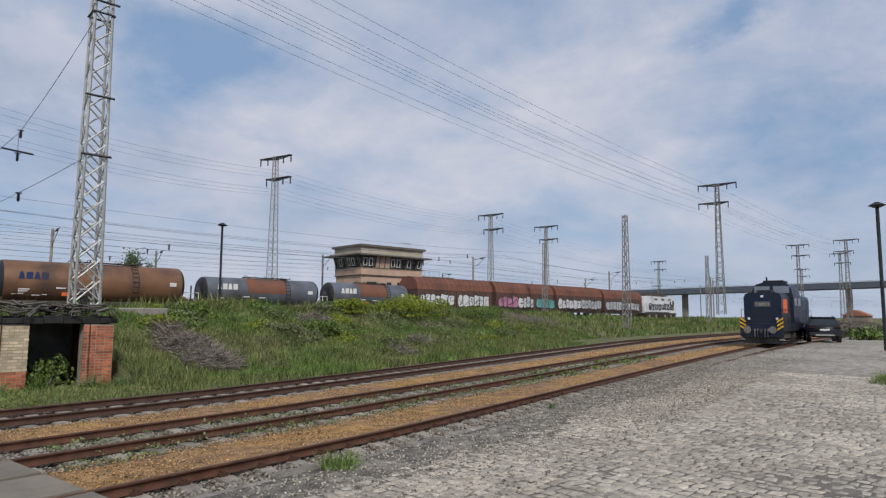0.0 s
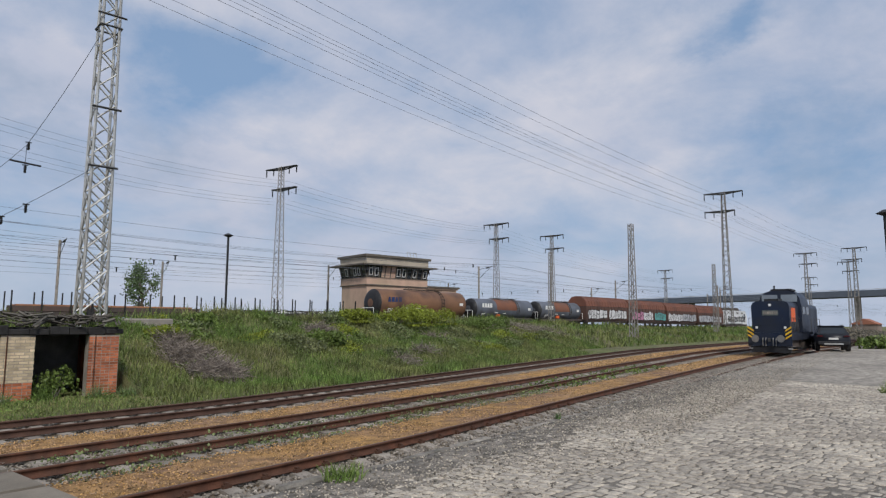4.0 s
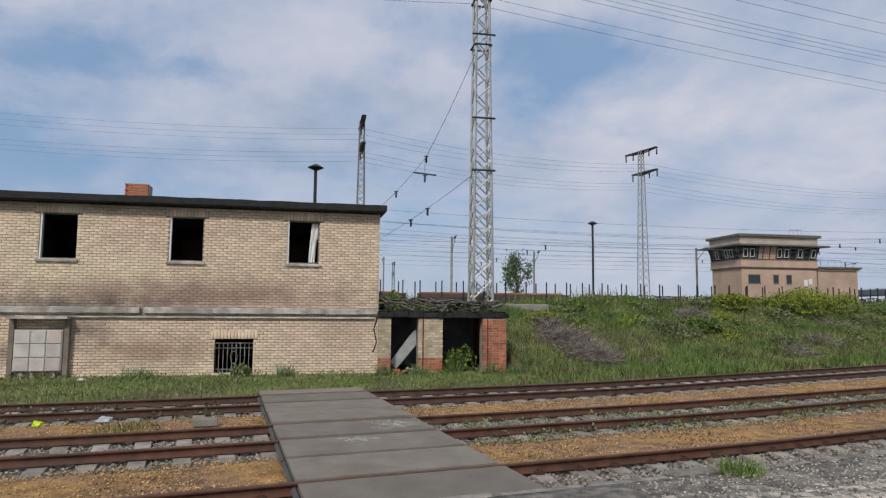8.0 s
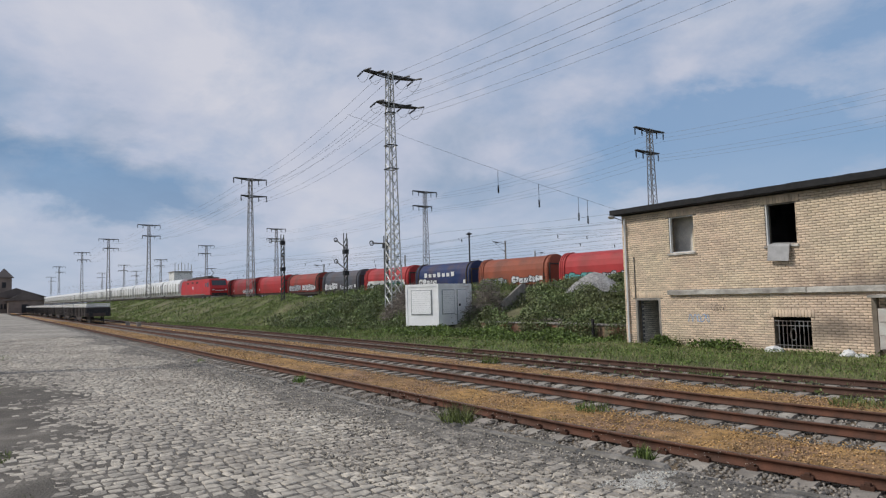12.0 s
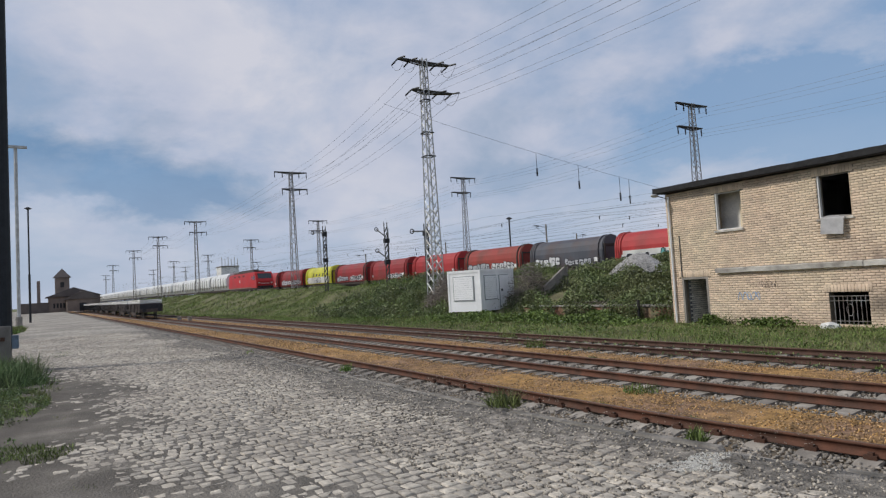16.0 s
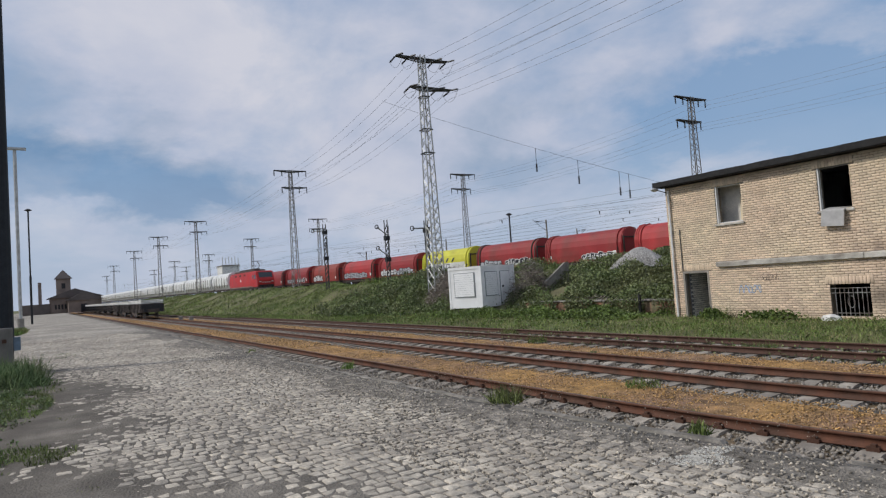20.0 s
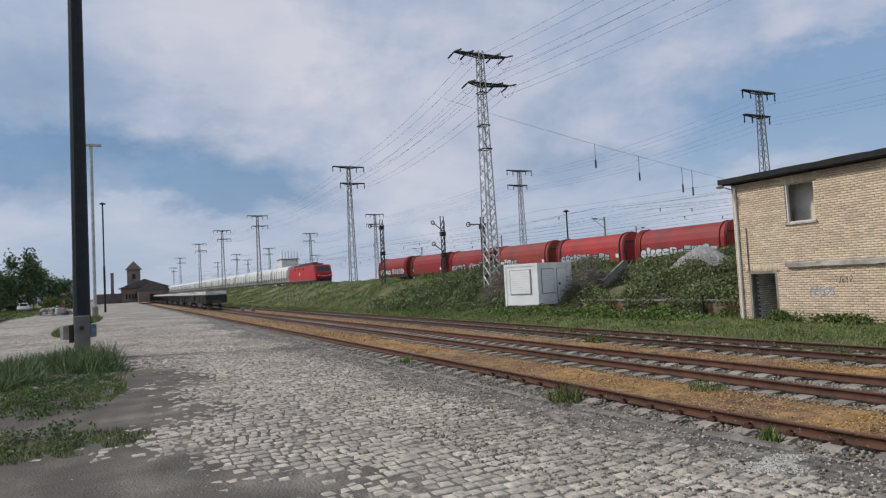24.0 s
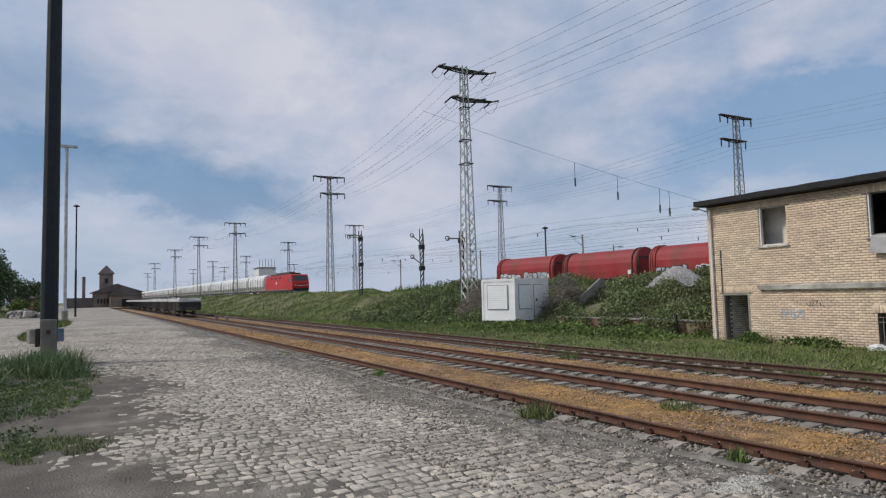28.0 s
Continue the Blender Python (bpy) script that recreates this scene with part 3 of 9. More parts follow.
def track(name, path, x0, x1, near0, near1, rails, label, step=1.0, clips=False, zfun=lambda x: RAIL_Z + RISE(x), pitch=0.63):
    tr = thing(name, None, label, "railway track", "sidings beside the loading road" if "siding" in name else "running lines in the yard", "structure")
    for sgn in (-1, 1):
        v, f = sweep(path, zfun, RAIL_PROF, x0, x1, sgn * (GAUGE / 2 + 0.036), step)
        me = raw("rail", v, f, [rails, C_RAILTOP])
        idx = np.zeros(len(f), dtype=np.int32)
        idx[5::len(RAIL_PROF)] = 1
        me.polygons.foreach_set("material_index", idx)
        child("rail", me, tr, Matrix())
    for i, x in enumerate(np.arange(near0, near1, pitch)):
        x = x + RNG.normal(0, 0.012)
        s = (path(x + 0.5) - path(x - 0.5))
        m = Matrix.Translation((x, float(path(x)), float(zfun(x)))) @ Matrix.Rotation(math.atan(s) + RNG.normal(0, 0.008), 4, "Z")
        child("sleeper", SLEEPER, tr, m)
        if clips and -14 < x < 16:
            child("rail_clip", CLIP, tr, m @ Matrix.Translation((0, GAUGE / 2 + 0.036, 0)))
    far = np.concatenate([np.arange(x0, near0, pitch), np.arange(near1, x1, pitch)])
    if len(far):
        n = len(far)
        a = np.arctan(path(far + 0.5) - path(far - 0.5))
        z, o = np.zeros(n), np.ones(n)
        r = np.stack([np.cos(a), -np.sin(a), z, np.sin(a), np.cos(a), z, z, z, o], 1).reshape(n, 3, 3)
        sv = [(x, y, zz) for x in (-0.125, 0.125) for y in (-1.3, 1.3) for zz in (-0.36, -0.17)]
        sf = [(0, 1, 3, 2), (4, 6, 7, 5), (0, 4, 5, 1), (2, 3, 7, 6), (1, 5, 7, 3), (0, 2, 6, 4)]
        tagged(child("far_sleepers", many("far_sleepers", sv, sf, (r, np.stack([far, path(far), zfun(far)], 1)), C_SLEEPER), tr, Matrix()), kind="stuff")
    return tr


track("siding_track_1", TRACK_1, -300, 120, -46, 46, C_RUST, "rusty siding rails on concrete sleepers beside the loading road kerb", clips=True)
track("siding_track_2", TRACK_2, -300, 160, -52, 60, C_RUST, "rusty siding rails on concrete sleepers between strips of orange gravel")
track("siding_track_3", TRACK_3, -300, 160, -60, 60, C_OLDRAIL, "dark rusty siding rails at the foot of the grassy bank")
yard_z = lambda x: YARD_Z(x) + 0.18
track("main_track_1", MAIN, -690, 690, -30, 30, C_OLDRAIL, "running line rails on the yard above the bank", 6.0, zfun=yard_z, pitch=1.3)
track("main_track_2", lambda x: MAIN(x) + 4.5, -690, 690, -10, 30, C_OLDRAIL, "running line rails on the yard above the bank", 6.0, zfun=yard_z, pitch=1.3)

# ---- kerb of the loading road: long worn stones ----
kerb = thing("kerb", None, "worn grey concrete kerb along the loading road", "kerb", kind="structure")
KSTONE = [to_mesh("kerb_stone", box(bmesh.new(), -0.49, -0.15, -0.72, 0.49, 0.0, 0.0 + dz, bevel=0.03), C_KERB) for dz in (0.0, 0.012, -0.015)]
for i, x in enumerate(np.arange(-75, 75, 1.0)):
    s = math.atan(float(KERB(x + 0.5) - KERB(x - 0.5)))
    child("kerb_stone", KSTONE[i % 3], kerb, Matrix.Translation((x, float(KERB(x)) + RNG.normal(0, 0.018), RNG.normal(-0.002, 0.007))) @ Matrix.Rotation(s + RNG.normal(0, 0.006), 4, "Z"))

# ---- slab crossing over the sidings ----
cross = thing("slab_crossing", None, "grey concrete slabs laid as a crossing over the sidings", "level crossing", kind="structure")
bands = [(-2.6, -1.52), (-1.36, -0.06), (0.09, 1.36), (1.43, 2.72), (2.88, 4.18), (4.33, 5.6), (5.67, 6.98), (7.15, 8.4), (8.57, 9.4)]
for i, (a, b) in enumerate(bands):
    for c3 in range(1):
        bm = bmesh.new()
        n = 6
        dz = 0.016 + RNG.normal(0, 0.006)
        vt = []
        for y in (a + 0.035, b - 0.035):
            xl, xr = -0.33 - 0.125 * y, 2.45 - 0.14 * y
            w3 = xr - xl
            row = []
            for k in range(n + 1):
                x = xl + w3 * c3 + (w3 - 0.007) * k / n
                row.append((x, float(RAIL_A(x)) + y, RAIL_Z + dz))
            vt.append(row)
        lo = [[bm.verts.new((p[0], p[1], p[2] - 0.2)) for p in r] for r in vt]
        vt = [[bm.verts.new(p) for p in r] for r in vt]
        for k in range(n):
            bm.faces.new((vt[0][k], vt[0][k + 1], vt[1][k + 1], vt[1][k]))
            bm.faces.new((lo[0][k + 1], lo[0][k], lo[1][k], lo[1][k + 1]))
            bm.faces.new((lo[0][k], lo[0][k + 1], vt[0][k + 1], vt[0][k]))
            bm.faces.new((lo[1][k + 1], lo[1][k], vt[1][k], vt[1][k + 1]))
        bm.faces.new((lo[0][0], vt[0][0], vt[1][0], lo[1][0]))
        bm.faces.new((lo[1][n], vt[1][n], vt[0][n], lo[0][n]))
        part("slab", bm, C_SLAB, cross)
for a, b in bands:
    p_, q_ = [(-0.37 - 0.125 * y, float(RAIL_A(-0.37 - 0.125 * y)) + y, RAIL_Z - 0.06) for y in (a + 0.02, b - 0.02)]
    part("edge_iron", bars([(p_, q_)], 0.045, 4), C_DARKSTEEL, cross)

# ---- derelict yellow-brick building ----
BX0, BX1, BY0, BY1, BZ0, BZ1 = -19.0, 2.05, BUILD_Y, BUILD_Y + 9.0, -0.75, 4.98
UPPER = [(-16.63, -15.5), (-12.62, -11.55), (-8.72, -7.62), (-4.85, -3.78), (-1.08, -0.02)]
UP_Z = (3.18, 4.66)
LOWER = [(-12.53, -11.26, -0.45, 0.65), (-3.3, -2.08, -0.45, 0.66)]
DOOR = (-18.45, -17.2, -0.55, 1.38)
HOLES = [(a, b, *UP_Z) for a, b in UPPER] + LOWER + [DOOR]
house = thing("derelict_building", None, "derelict two-storey yellow-brick railway building with empty windows", "building")


def wall_with_holes(x0, x1, z0, z1, holes, y, thick):
    """Mortar face and reveals of a wall along x, with openings cut through."""
    xs = sorted({x0, x1, *[h[0] for h in holes], *[h[1] for h in holes]})
    zs = sorted({z0, z1, *[h[2] for h in holes], *[h[3] for h in holes]})
    solid = lambda a, b, c, d: not any(h[0] - 1e-6 <= a and b <= h[1] + 1e-6 and h[2] - 1e-6 <= c and d <= h[3] + 1e-6 for h in holes)
    bm = bmesh.new()
    ok = [[solid(a, b, c, d) for c, d in zip(zs[:-1], zs[1:])] for a, b in zip(xs[:-1], xs[1:])]
    at = lambda i, k: 0 <= i < len(ok) and 0 <= k < len(ok[0]) and ok[i][k]
    vs = [[[bm.verts.new((xx, yy, zz)) for zz in zs] for xx in xs] for yy in (y, y + thick)]
    for i in range(len(ok)):
        for k in range(len(ok[0])):
            if not ok[i][k]:
                continue
            for q in vs:
                bm.faces.new((q[i][k], q[i + 1][k], q[i + 1][k + 1], q[i][k + 1]))
            for far, p0, p1 in ((at(i - 1, k), (i, k), (i, k + 1)), (at(i + 1, k), (i + 1, k), (i + 1, k + 1)), (at(i, k - 1), (i, k), (i + 1, k)), (at(i, k + 1), (i, k + 1), (i + 1, k + 1))):
                if not far:
                    bm.faces.new((vs[0][p0[0]][p0[1]], vs[0][p1[0]][p1[1]], vs[1][p1[0]][p1[1]], vs[1][p0[0]][p0[1]]))
    bmesh.ops.delete(bm, geom=[v for v in bm.verts if not v.link_faces], context="VERTS")
    bmesh.ops.recalc_face_normals(bm, faces=bm.faces[:])
    return bm


part("front_wall", wall_with_holes(BX0, BX1, BZ0, BZ1, HOLES, BY0 + 0.012, 0.36), C_MORTAR, house)
part("back_wall", boxes((BX0, BY1 - 0.36, BZ0, BX1, BY1, BZ1)), C_BRICK, house)
part("end_wall", boxes((BX0, BY0 + 0.374, BZ0, BX0 + 0.36, BY1 - 0.362, BZ1)), C_BRICK, house)
part("end_wall", boxes((BX1 - 0.36, BY0 + 0.374, BZ0, BX1, BY1 - 0.362, BZ1)), C_BRICK, house)
part("upper_floor", boxes((BX0 + 0.362, BY0 + 0.375, 1.75, BX1 - 0.362, BY1 - 0.363, 1.95)), C_INNER, house)
for xw in (-14.4, -10.2, -6.3, -2.4):
    part("inner_wall", boxes((xw, BY0 + 0.375, 1.952, xw + 0.2, BY1 - 0.363, BZ1 - 0.065)), C_INNER, house)
part("inner_door", boxes((-16.05, BY0 + 0.74, 1.953, -15.3, BY0 + 0.798, 4.2)), mat("cream_door", (0.80, 0.68, 0.48), 0.7, 0, 0.15, 2, 20, 0.1), house)
part("inner_wall", boxes((BX0 + 0.362, BY0 + 0.8, 1.952, -14.402, BY0 + 0.95, BZ1 - 0.065)), mat("faded_plaster", (0.80, 0.76, 0.68), 0.9, 0, 0.2, 2, 30, 0.2), house)
bm = bmesh.new()
prism(bm, [(BY0 - 0.38, BZ1 + 0.02), (BY0 - 0.38, BZ1 + 0.24), (BY1 + 0.3, BZ1 + 0.55), (BY1 + 0.3, BZ1 + 0.33)], BX0 - 0.27, BX1 + 0.17)
part("roof", bm, C_TAR, house, "charred black felt roof with a wide eave")
bm = bmesh.new()
prv = None
for k in range(61):
    xx = BX0 - 0.30 + (BX1 - BX0 + 0.50) * k / 60
    zb, zt = BZ1 + 0.05 + random.uniform(-0.012, 0.006), BZ1 + 0.26 + random.uniform(-0.008, 0.014)
    cur_ = [bm.verts.new(p) for p in ((xx, BY0 - 0.43, zb), (xx, BY0 - 0.43, zt), (xx, BY0 - 0.384, zt), (xx, BY0 - 0.384, zb))]
    if prv:
        for q in range(4):
            bm.faces.new((prv[q], prv[(q + 1) % 4], cur_[(q + 1) % 4], cur_[q]))
    else:
        bm.faces.new(cur_)
    prv = cur_
bm.faces.new(prv[::-1])
bmesh.ops.recalc_face_normals(bm, faces=bm.faces[:])
part("eave_board", bm, C_CHAR, house)
part("crack", bars([((2.02, BY0 - 0.008, 1.4), (1.9, BY0 - 0.008, 1.0)), ((1.9, BY0 - 0.008, 1.0), (2.0, BY0 - 0.008, 0.55)), ((2.0, BY0 - 0.008, 0.55), (1.88, BY0 - 0.008, 0.2))], 0.022, 4), C_CHAR, house, "dark crack in the brickwork")
C_SILL = mat("pale_concrete", (0.54, 0.51, 0.455), 0.9, 0, 0.25, 4, 40, 0.5, second=(0.30, 0.275, 0.24), amount=0.5, s2=1.6)
for la, lb_ in ((-16.75, -11.3), (-11.28, -5.62), (-5.5, 0.2), (0.22, 2.0)):
    bm = bmesh.new()
    n_ = max(2, int((lb_ - la) / 0.35))
    lo_, hi_ = [], []
    for k in range(n_ + 1):
        xx = la + (lb_ - la) * k / n_
        dy, dz = random.uniform(-0.012, 0.02), random.uniform(-0.025, 0.01)
        lo_.append([bm.verts.new(p) for p in ((xx, BY0 - 0.003, 1.49), (xx, BY0 - 0.14 + dy, 1.50 + dz * 0.5), (xx, BY0 - 0.15 + dy, 1.66 + dz), (xx, BY0 - 0.003, 1.69))])
    for r0, r1 in zip(lo_[:-1], lo_[1:]):
        for q in range(4):
            bm.faces.new((r0[q], r0[(q + 1) % 4], r1[(q + 1) % 4], r1[q]))
    bm.faces.new(lo_[0][::-1]), bm.faces.new(lo_[-1])
    bmesh.ops.recalc_face_normals(bm, faces=bm.faces[:])
    part("ledge", bm, C_SILL, house, "crumbling concrete ledge")
part("pipe", bars([((-9.2, BY0 - 0.07, 1.36), (1.9, BY0 - 0.07, 1.36))], 0.035, 8), C_SILL, house)
part("ceiling", boxes((BX0 + 0.362, BY0 + 0.375, BZ1 - 0.06, BX1 - 0.362, BY1 - 0.363, BZ1 - 0.015)), C_INNER, house)
ch = part("chimney", boxes((-6.585, BY0 + 1.215, BZ1 + 0.2, -5.875, BY0 + 1.885, BZ1 + 0.94)), C_PALEMORTAR, house, "stump of a red brick chimney")
CHB = to_mesh("brick", box(bmesh.new(), 0.0, 0.0, 0.0, 0.232, 0.06, 0.07, bevel=0.006), C_REDBRICK)
CHH = to_mesh("brick", box(bmesh.new(), 0.0, 0.0, 0.0, 0.112, 0.06, 0.07, bevel=0.006), C_REDBRICK)
for j in range(8):
    cz_ = BZ1 + 0.215 + j * 0.092
    for k in range(3):
        child("brick", CHB, ch, Matrix.Translation((-6.6 + k * 0.249 + (0.0 if j % 2 else 0.004), BY0 + 1.2, cz_)))
    for k in range(6):
        child("brick", CHH, ch, Matrix.Translation((-6.6, BY0 + 1.9 - k * 0.118 - (0.05 if j % 2 else 0.0), cz_)) @ Matrix.Rotation(-math.pi / 2, 4, "Z"))
part("chimney", boxes((-12.0, BY0 + 2.2, BZ1 + 0.2, -11.2, BY0 + 2.8, BZ1 + 0.62)), C_REDBRICK, house)

# bricks in running bond; the joints are the mortar set back behind them
COURSE, BL, JT = 0.0885, 0.250, 0.0145
soldier = [(h[0] - 0.14, h[1] + 0.14, h[3], h[3] + 0.27) for h in HOLES]
lots, singles = [], []
ncourse = int((BZ1 - (-0.6)) / COURSE)
for j in range(ncourse):
    z = -0.6 + j * COURSE
    x = BX0 + (BL / 2 if j % 2 else 0.0) - 0.002
    if j % 2:
        spans = [(BX0, BX0 + BL / 2 - JT)]
    else:
        spans = []
    while x < BX1 - 0.05:
        spans.append((x, min(x + BL - JT, BX1)))
        x += BL
    for a, b in spans:
        segs = [(a, b)]
        for h in HOLES + soldier:
            if z + COURSE * 0.5 > h[2] and z + COURSE * 0.5 < h[3]:
                nxt = []
                for p, q in segs:
                    if q <= h[0] or p >= h[1]:
                        nxt.append((p, q))
                    else:
                        if p < h[0] - 0.03:
                            nxt.append((p, h[0]))
                        if q > h[1] + 0.03:
                            nxt.append((h[1], q))
                segs = nxt
        for p, q in segs:
            lots.append((p, q, z, z + COURSE - JT))
for h in soldier:
    n = int(round((h[1] - h[0]) / 0.11))
    w = (h[1] - h[0]) / n
    for k in range(n):
        lots.append((h[0] + k * w, h[0] + (k + 1) * w - 0.012, h[2] + 0.004, h[3] - 0.008))
rest = []
for p, q, z0, z1 in lots:
    if -8.0 < p < -4.9 and 1.9 < z0 < 3.3 and len(singles) < 290 and abs(q - p - (BL - JT)) < 0.002:
        singles.append((p, q, z0, z1))
    else:
        rest.append((p, q, z0, z1))
L = np.array(rest)
proud = BY0 - 0.004 + RNG.normal(0, 0.0022, len(L))
c = 0.004
bv = np.zeros((len(L), 12, 3))
for k, (sx, sz) in enumerate(((0, 0), (1, 0), (1, 1), (0, 1))):
    X, Z = L[:, sx], L[:, 2 + sz]
    for layer, (dy, ins) in enumerate(((0.03, 0.0), (c, 0.0), (0.0, c))):
        bv[:, layer * 4 + k, 0] = X + (ins if sx == 0 else -ins)
        bv[:, layer * 4 + k, 1] = proud + dy
        bv[:, layer * 4 + k, 2] = Z + (ins if sz == 0 else -ins)
bf = [(8, 9, 10, 11)] + [(a * 4 + k, a * 4 + (k + 1) % 4, (a + 1) * 4 + (k + 1) % 4, (a + 1) * 4 + k) for a in (0, 1) for k in range(4)]
f = np.array(bf)[None] + (np.arange(len(L)) * 12)[:, None, None]
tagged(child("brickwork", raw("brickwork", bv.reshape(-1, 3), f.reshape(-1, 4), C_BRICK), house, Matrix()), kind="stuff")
BRICK1 = to_mesh("brick", box(bmesh.new(), 0, -0.004, 0, BL - JT, 0.03, COURSE - JT, bevel=0.005), C_BRICK1)
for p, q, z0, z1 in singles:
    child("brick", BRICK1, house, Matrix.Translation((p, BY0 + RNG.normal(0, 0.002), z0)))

C_GRILLE = mat("weathered_iron", (0.27, 0.27, 0.26), 0.7, 0.2, 0.25, 6, 40, 0.2, second=(0.12, 0.09, 0.07), amount=0.4)
C_OLDWOOD = mat("sooty_wood", (0.20, 0.185, 0.165), 0.85, 0, 0.3, 4, 30, 0.3)
# windows, frames, sills
for i, (a, b) in enumerate(UPPER):
    w = part("window_frame", boxes((a + 0.056, BY0 + 0.09, UP_Z[0], b - 0.036, BY0 + 0.16, UP_Z[0] + 0.05), (b - 0.035, BY0 + 0.09, UP_Z[0], b, BY0 + 0.16, UP_Z[1]), (a + 0.056, BY0 + 0.09, UP_Z[1] - 0.04, b - 0.036, BY0 + 0.16, UP_Z[1])), C_WHITE if i == 0 else C_OLDWOOD, house, "paintworn empty window frame")
    part("jamb", boxes((a, BY0 + 0.03, UP_Z[0], a + 0.055, BY0 + 0.16, UP_Z[1])), C_WHITE, w, "strip of white paint")
    part("window_sill", boxes((a - 0.07, BY0 - 0.07, UP_Z[0] - 0.09, b + 0.07, BY0 + 0.1, UP_Z[0] - 0.003), bevel=0.012), C_SILL, house)
for a, b, z0, z1 in LOWER:
    g = part("window_grille", bars([((a + (b - a) * k / 9, BY0 + 0.06, z0), (a + (b - a) * k / 9, BY0 + 0.06, z1 - 0.12)) for k in range(1, 9)] + [((a, BY0 + 0.06, z), (b, BY0 + 0.06, z)) for z in (z0 + 0.12, z1 - 0.3, z1 - 0.14)], 0.015, 6), C_GRILLE, house, "wrought iron window grille")
    bm = bmesh.new()
    cx, cz = (a + b) / 2, (z0 + z1) / 2 - 0.05
    pts = [(cx + 0.11 * math.cos(t * math.pi / 6), BY0 + 0.045, cz + 0.2 * math.sin(t * math.pi / 6)) for t in range(13)]
    for p, q in zip(pts[:-1], pts[1:]):
        bar(bm, p, q, 0.013, seg=6)
    part("grille_ring", bm, C_GRILLE, house)
a, b, z0, z1 = DOOR
part("door_frame", boxes((a, BY0 - 0.01, z0, a + 0.09, BY0 + 0.1, z1), (b - 0.09, BY0 - 0.01, z0, b, BY0 + 0.1, z1), (a + 0.091, BY0 - 0.01, z1 - 0.09, b - 0.091, BY0 + 0.1, z1)), C_CONC, house)
part("passage_wall", boxes((a - 0.05, BY0 + 0.375, z0 - 0.1, a + 0.02, BY0 + 2.2, z1 + 0.05), (b - 0.02, BY0 + 0.375, z0 - 0.1, b + 0.05, BY0 + 2.2, z1 + 0.05), (a + 0.021, BY0 + 2.1, z0 - 0.1, b - 0.021, BY0 + 2.2, z1 + 0.05)), C_INNER, house)
for wx, sx in ((a + 0.024, 1), (b - 0.024, -1)):
    tagged(part("brickwork", boxes(*[(min(wx, wx + 0.02 * sx), BY0 + 0.39 + k * 0.25 + 0.125 * (j % 2), z0 + 0.02 + j * 0.0885, max(wx, wx + 0.02 * sx), BY0 + 0.39 + k * 0.25 + 0.125 * (j % 2) + 0.232, z0 + 0.02 + j * 0.0885 + 0.07) for j in range(21) for k in range(6)]), mat("whitewashed_brick", (0.66, 0.64, 0.60), 0.9, 0, 0.2, 3, 30, 0.5, island=0.15), house), kind="stuff")
part("downpipe", bars([((-18.8, BY0 - 0.08, -0.5), (-18.8, BY0 - 0.08, 4.85))], 0.045, 8), C_WHITE, house)
part("cable_pipe", bars([((-18.42, BY0 - 0.03, 1.4), (-18.42, BY0 - 0.03, 3.15))], 0.02, 6), C_DARKSTEEL, house)
part("lamp_arm", bars([((-18.95, BY0 - 0.02, 4.80), (-19.05, BY0 - 0.5, 4.92))], 0.02, 6), C_DARKSTEEL, house)
bm = bmesh.new()
bmesh.ops.create_uvsphere(bm, u_segments=10, v_segments=6, radius=1.0, matrix=Matrix.Translation((-19.06, BY0 - 0.6, 4.92)) @ Matrix.Diagonal((0.11, 0.22, 0.08, 1)))
part("wall_lamp", bm, C_STEEL, house, "grey wall lamp head under the eave", smooth=True)

# metal electric cabinet against the wall
cab = thing("meter_cabinet", Matrix.Translation((-8.46, BY0 - 0.06, -0.32)), "grey sheet-metal meter cabinet with nine panels on the brick wall", "electric cabinet")
C_CAB = mat("grey_cabinet_paint", (0.52, 0.51, 0.46), 0.6, 0, 0.12, 3, 30, 0.1, second=(0.47, 0.34, 0.30), amount=0.3, rand=0.08)
part("body", boxes((-0.68, -0.18, 0.0, 0.68, 0.05, 1.28)), C_CAB, cab)
PANEL = to_mesh("panel", box(bmesh.new(), 0.008, -0.03, 0.008, 0.437, 0.0, 0.41, bevel=0.012), C_CAB)
for i in range(3):
    for j in range(3):
        child("panel", PANEL, cab, Matrix.Translation((-0.668 + i * 0.445, -0.181, 0.01 + j * 0.42)))
part("canopy", boxes((-0.85, -0.45, 1.62, 0.85, 0.05, 1.70)), C_SILL, cab, "weathered sheet canopy")
for x in (-0.86, 0.70):
    part("side_post", boxes((x, -0.14, -0.3, x + 0.14, 0.05, 1.615)), C_MORTAR, cab)
for x in (-0.5, -0.2, 0.42):
    part("foot", boxes((x, -0.12, -0.32, x + 0.08, -0.04, -0.002)), C_STEEL, cab)

# grey board hanging out of a window
bm = bmesh.new()
prism(bm, [(-0.12, 0.02), (-0.16, -0.02), (-0.19, -0.55), (-0.14, -0.56), (-0.10, -0.04), (0.35, 0.06), (0.35, 0.10)], -0.38, 0.36)
hb = thing("hanging_board", Matrix.Translation((-12.1, BY0 - 0.02, 3.17)) @ Matrix.Rotation(radians(4), 4, "Y"), "bent grey board hanging over a window sill", "board")
part("board", bm, mat("grey_board", (0.42, 0.41, 0.40), 0.8, 0, 0.15, 4, 40, 0.2), hb)
cur = thing("torn_curtain", Matrix.Translation((-0.28, BY0 + 0.2, 3.25)), "torn white net curtain in an empty window", "curtain")
bm = bmesh.new()
pv = [[bm.verts.new((0.26 * k / 6 - 0.02 * j, 0.03 * math.sin(k * 2.1 + j), 1.35 - j * 0.27)) for k in range(7 - (j // 3))] for j in range(6)]
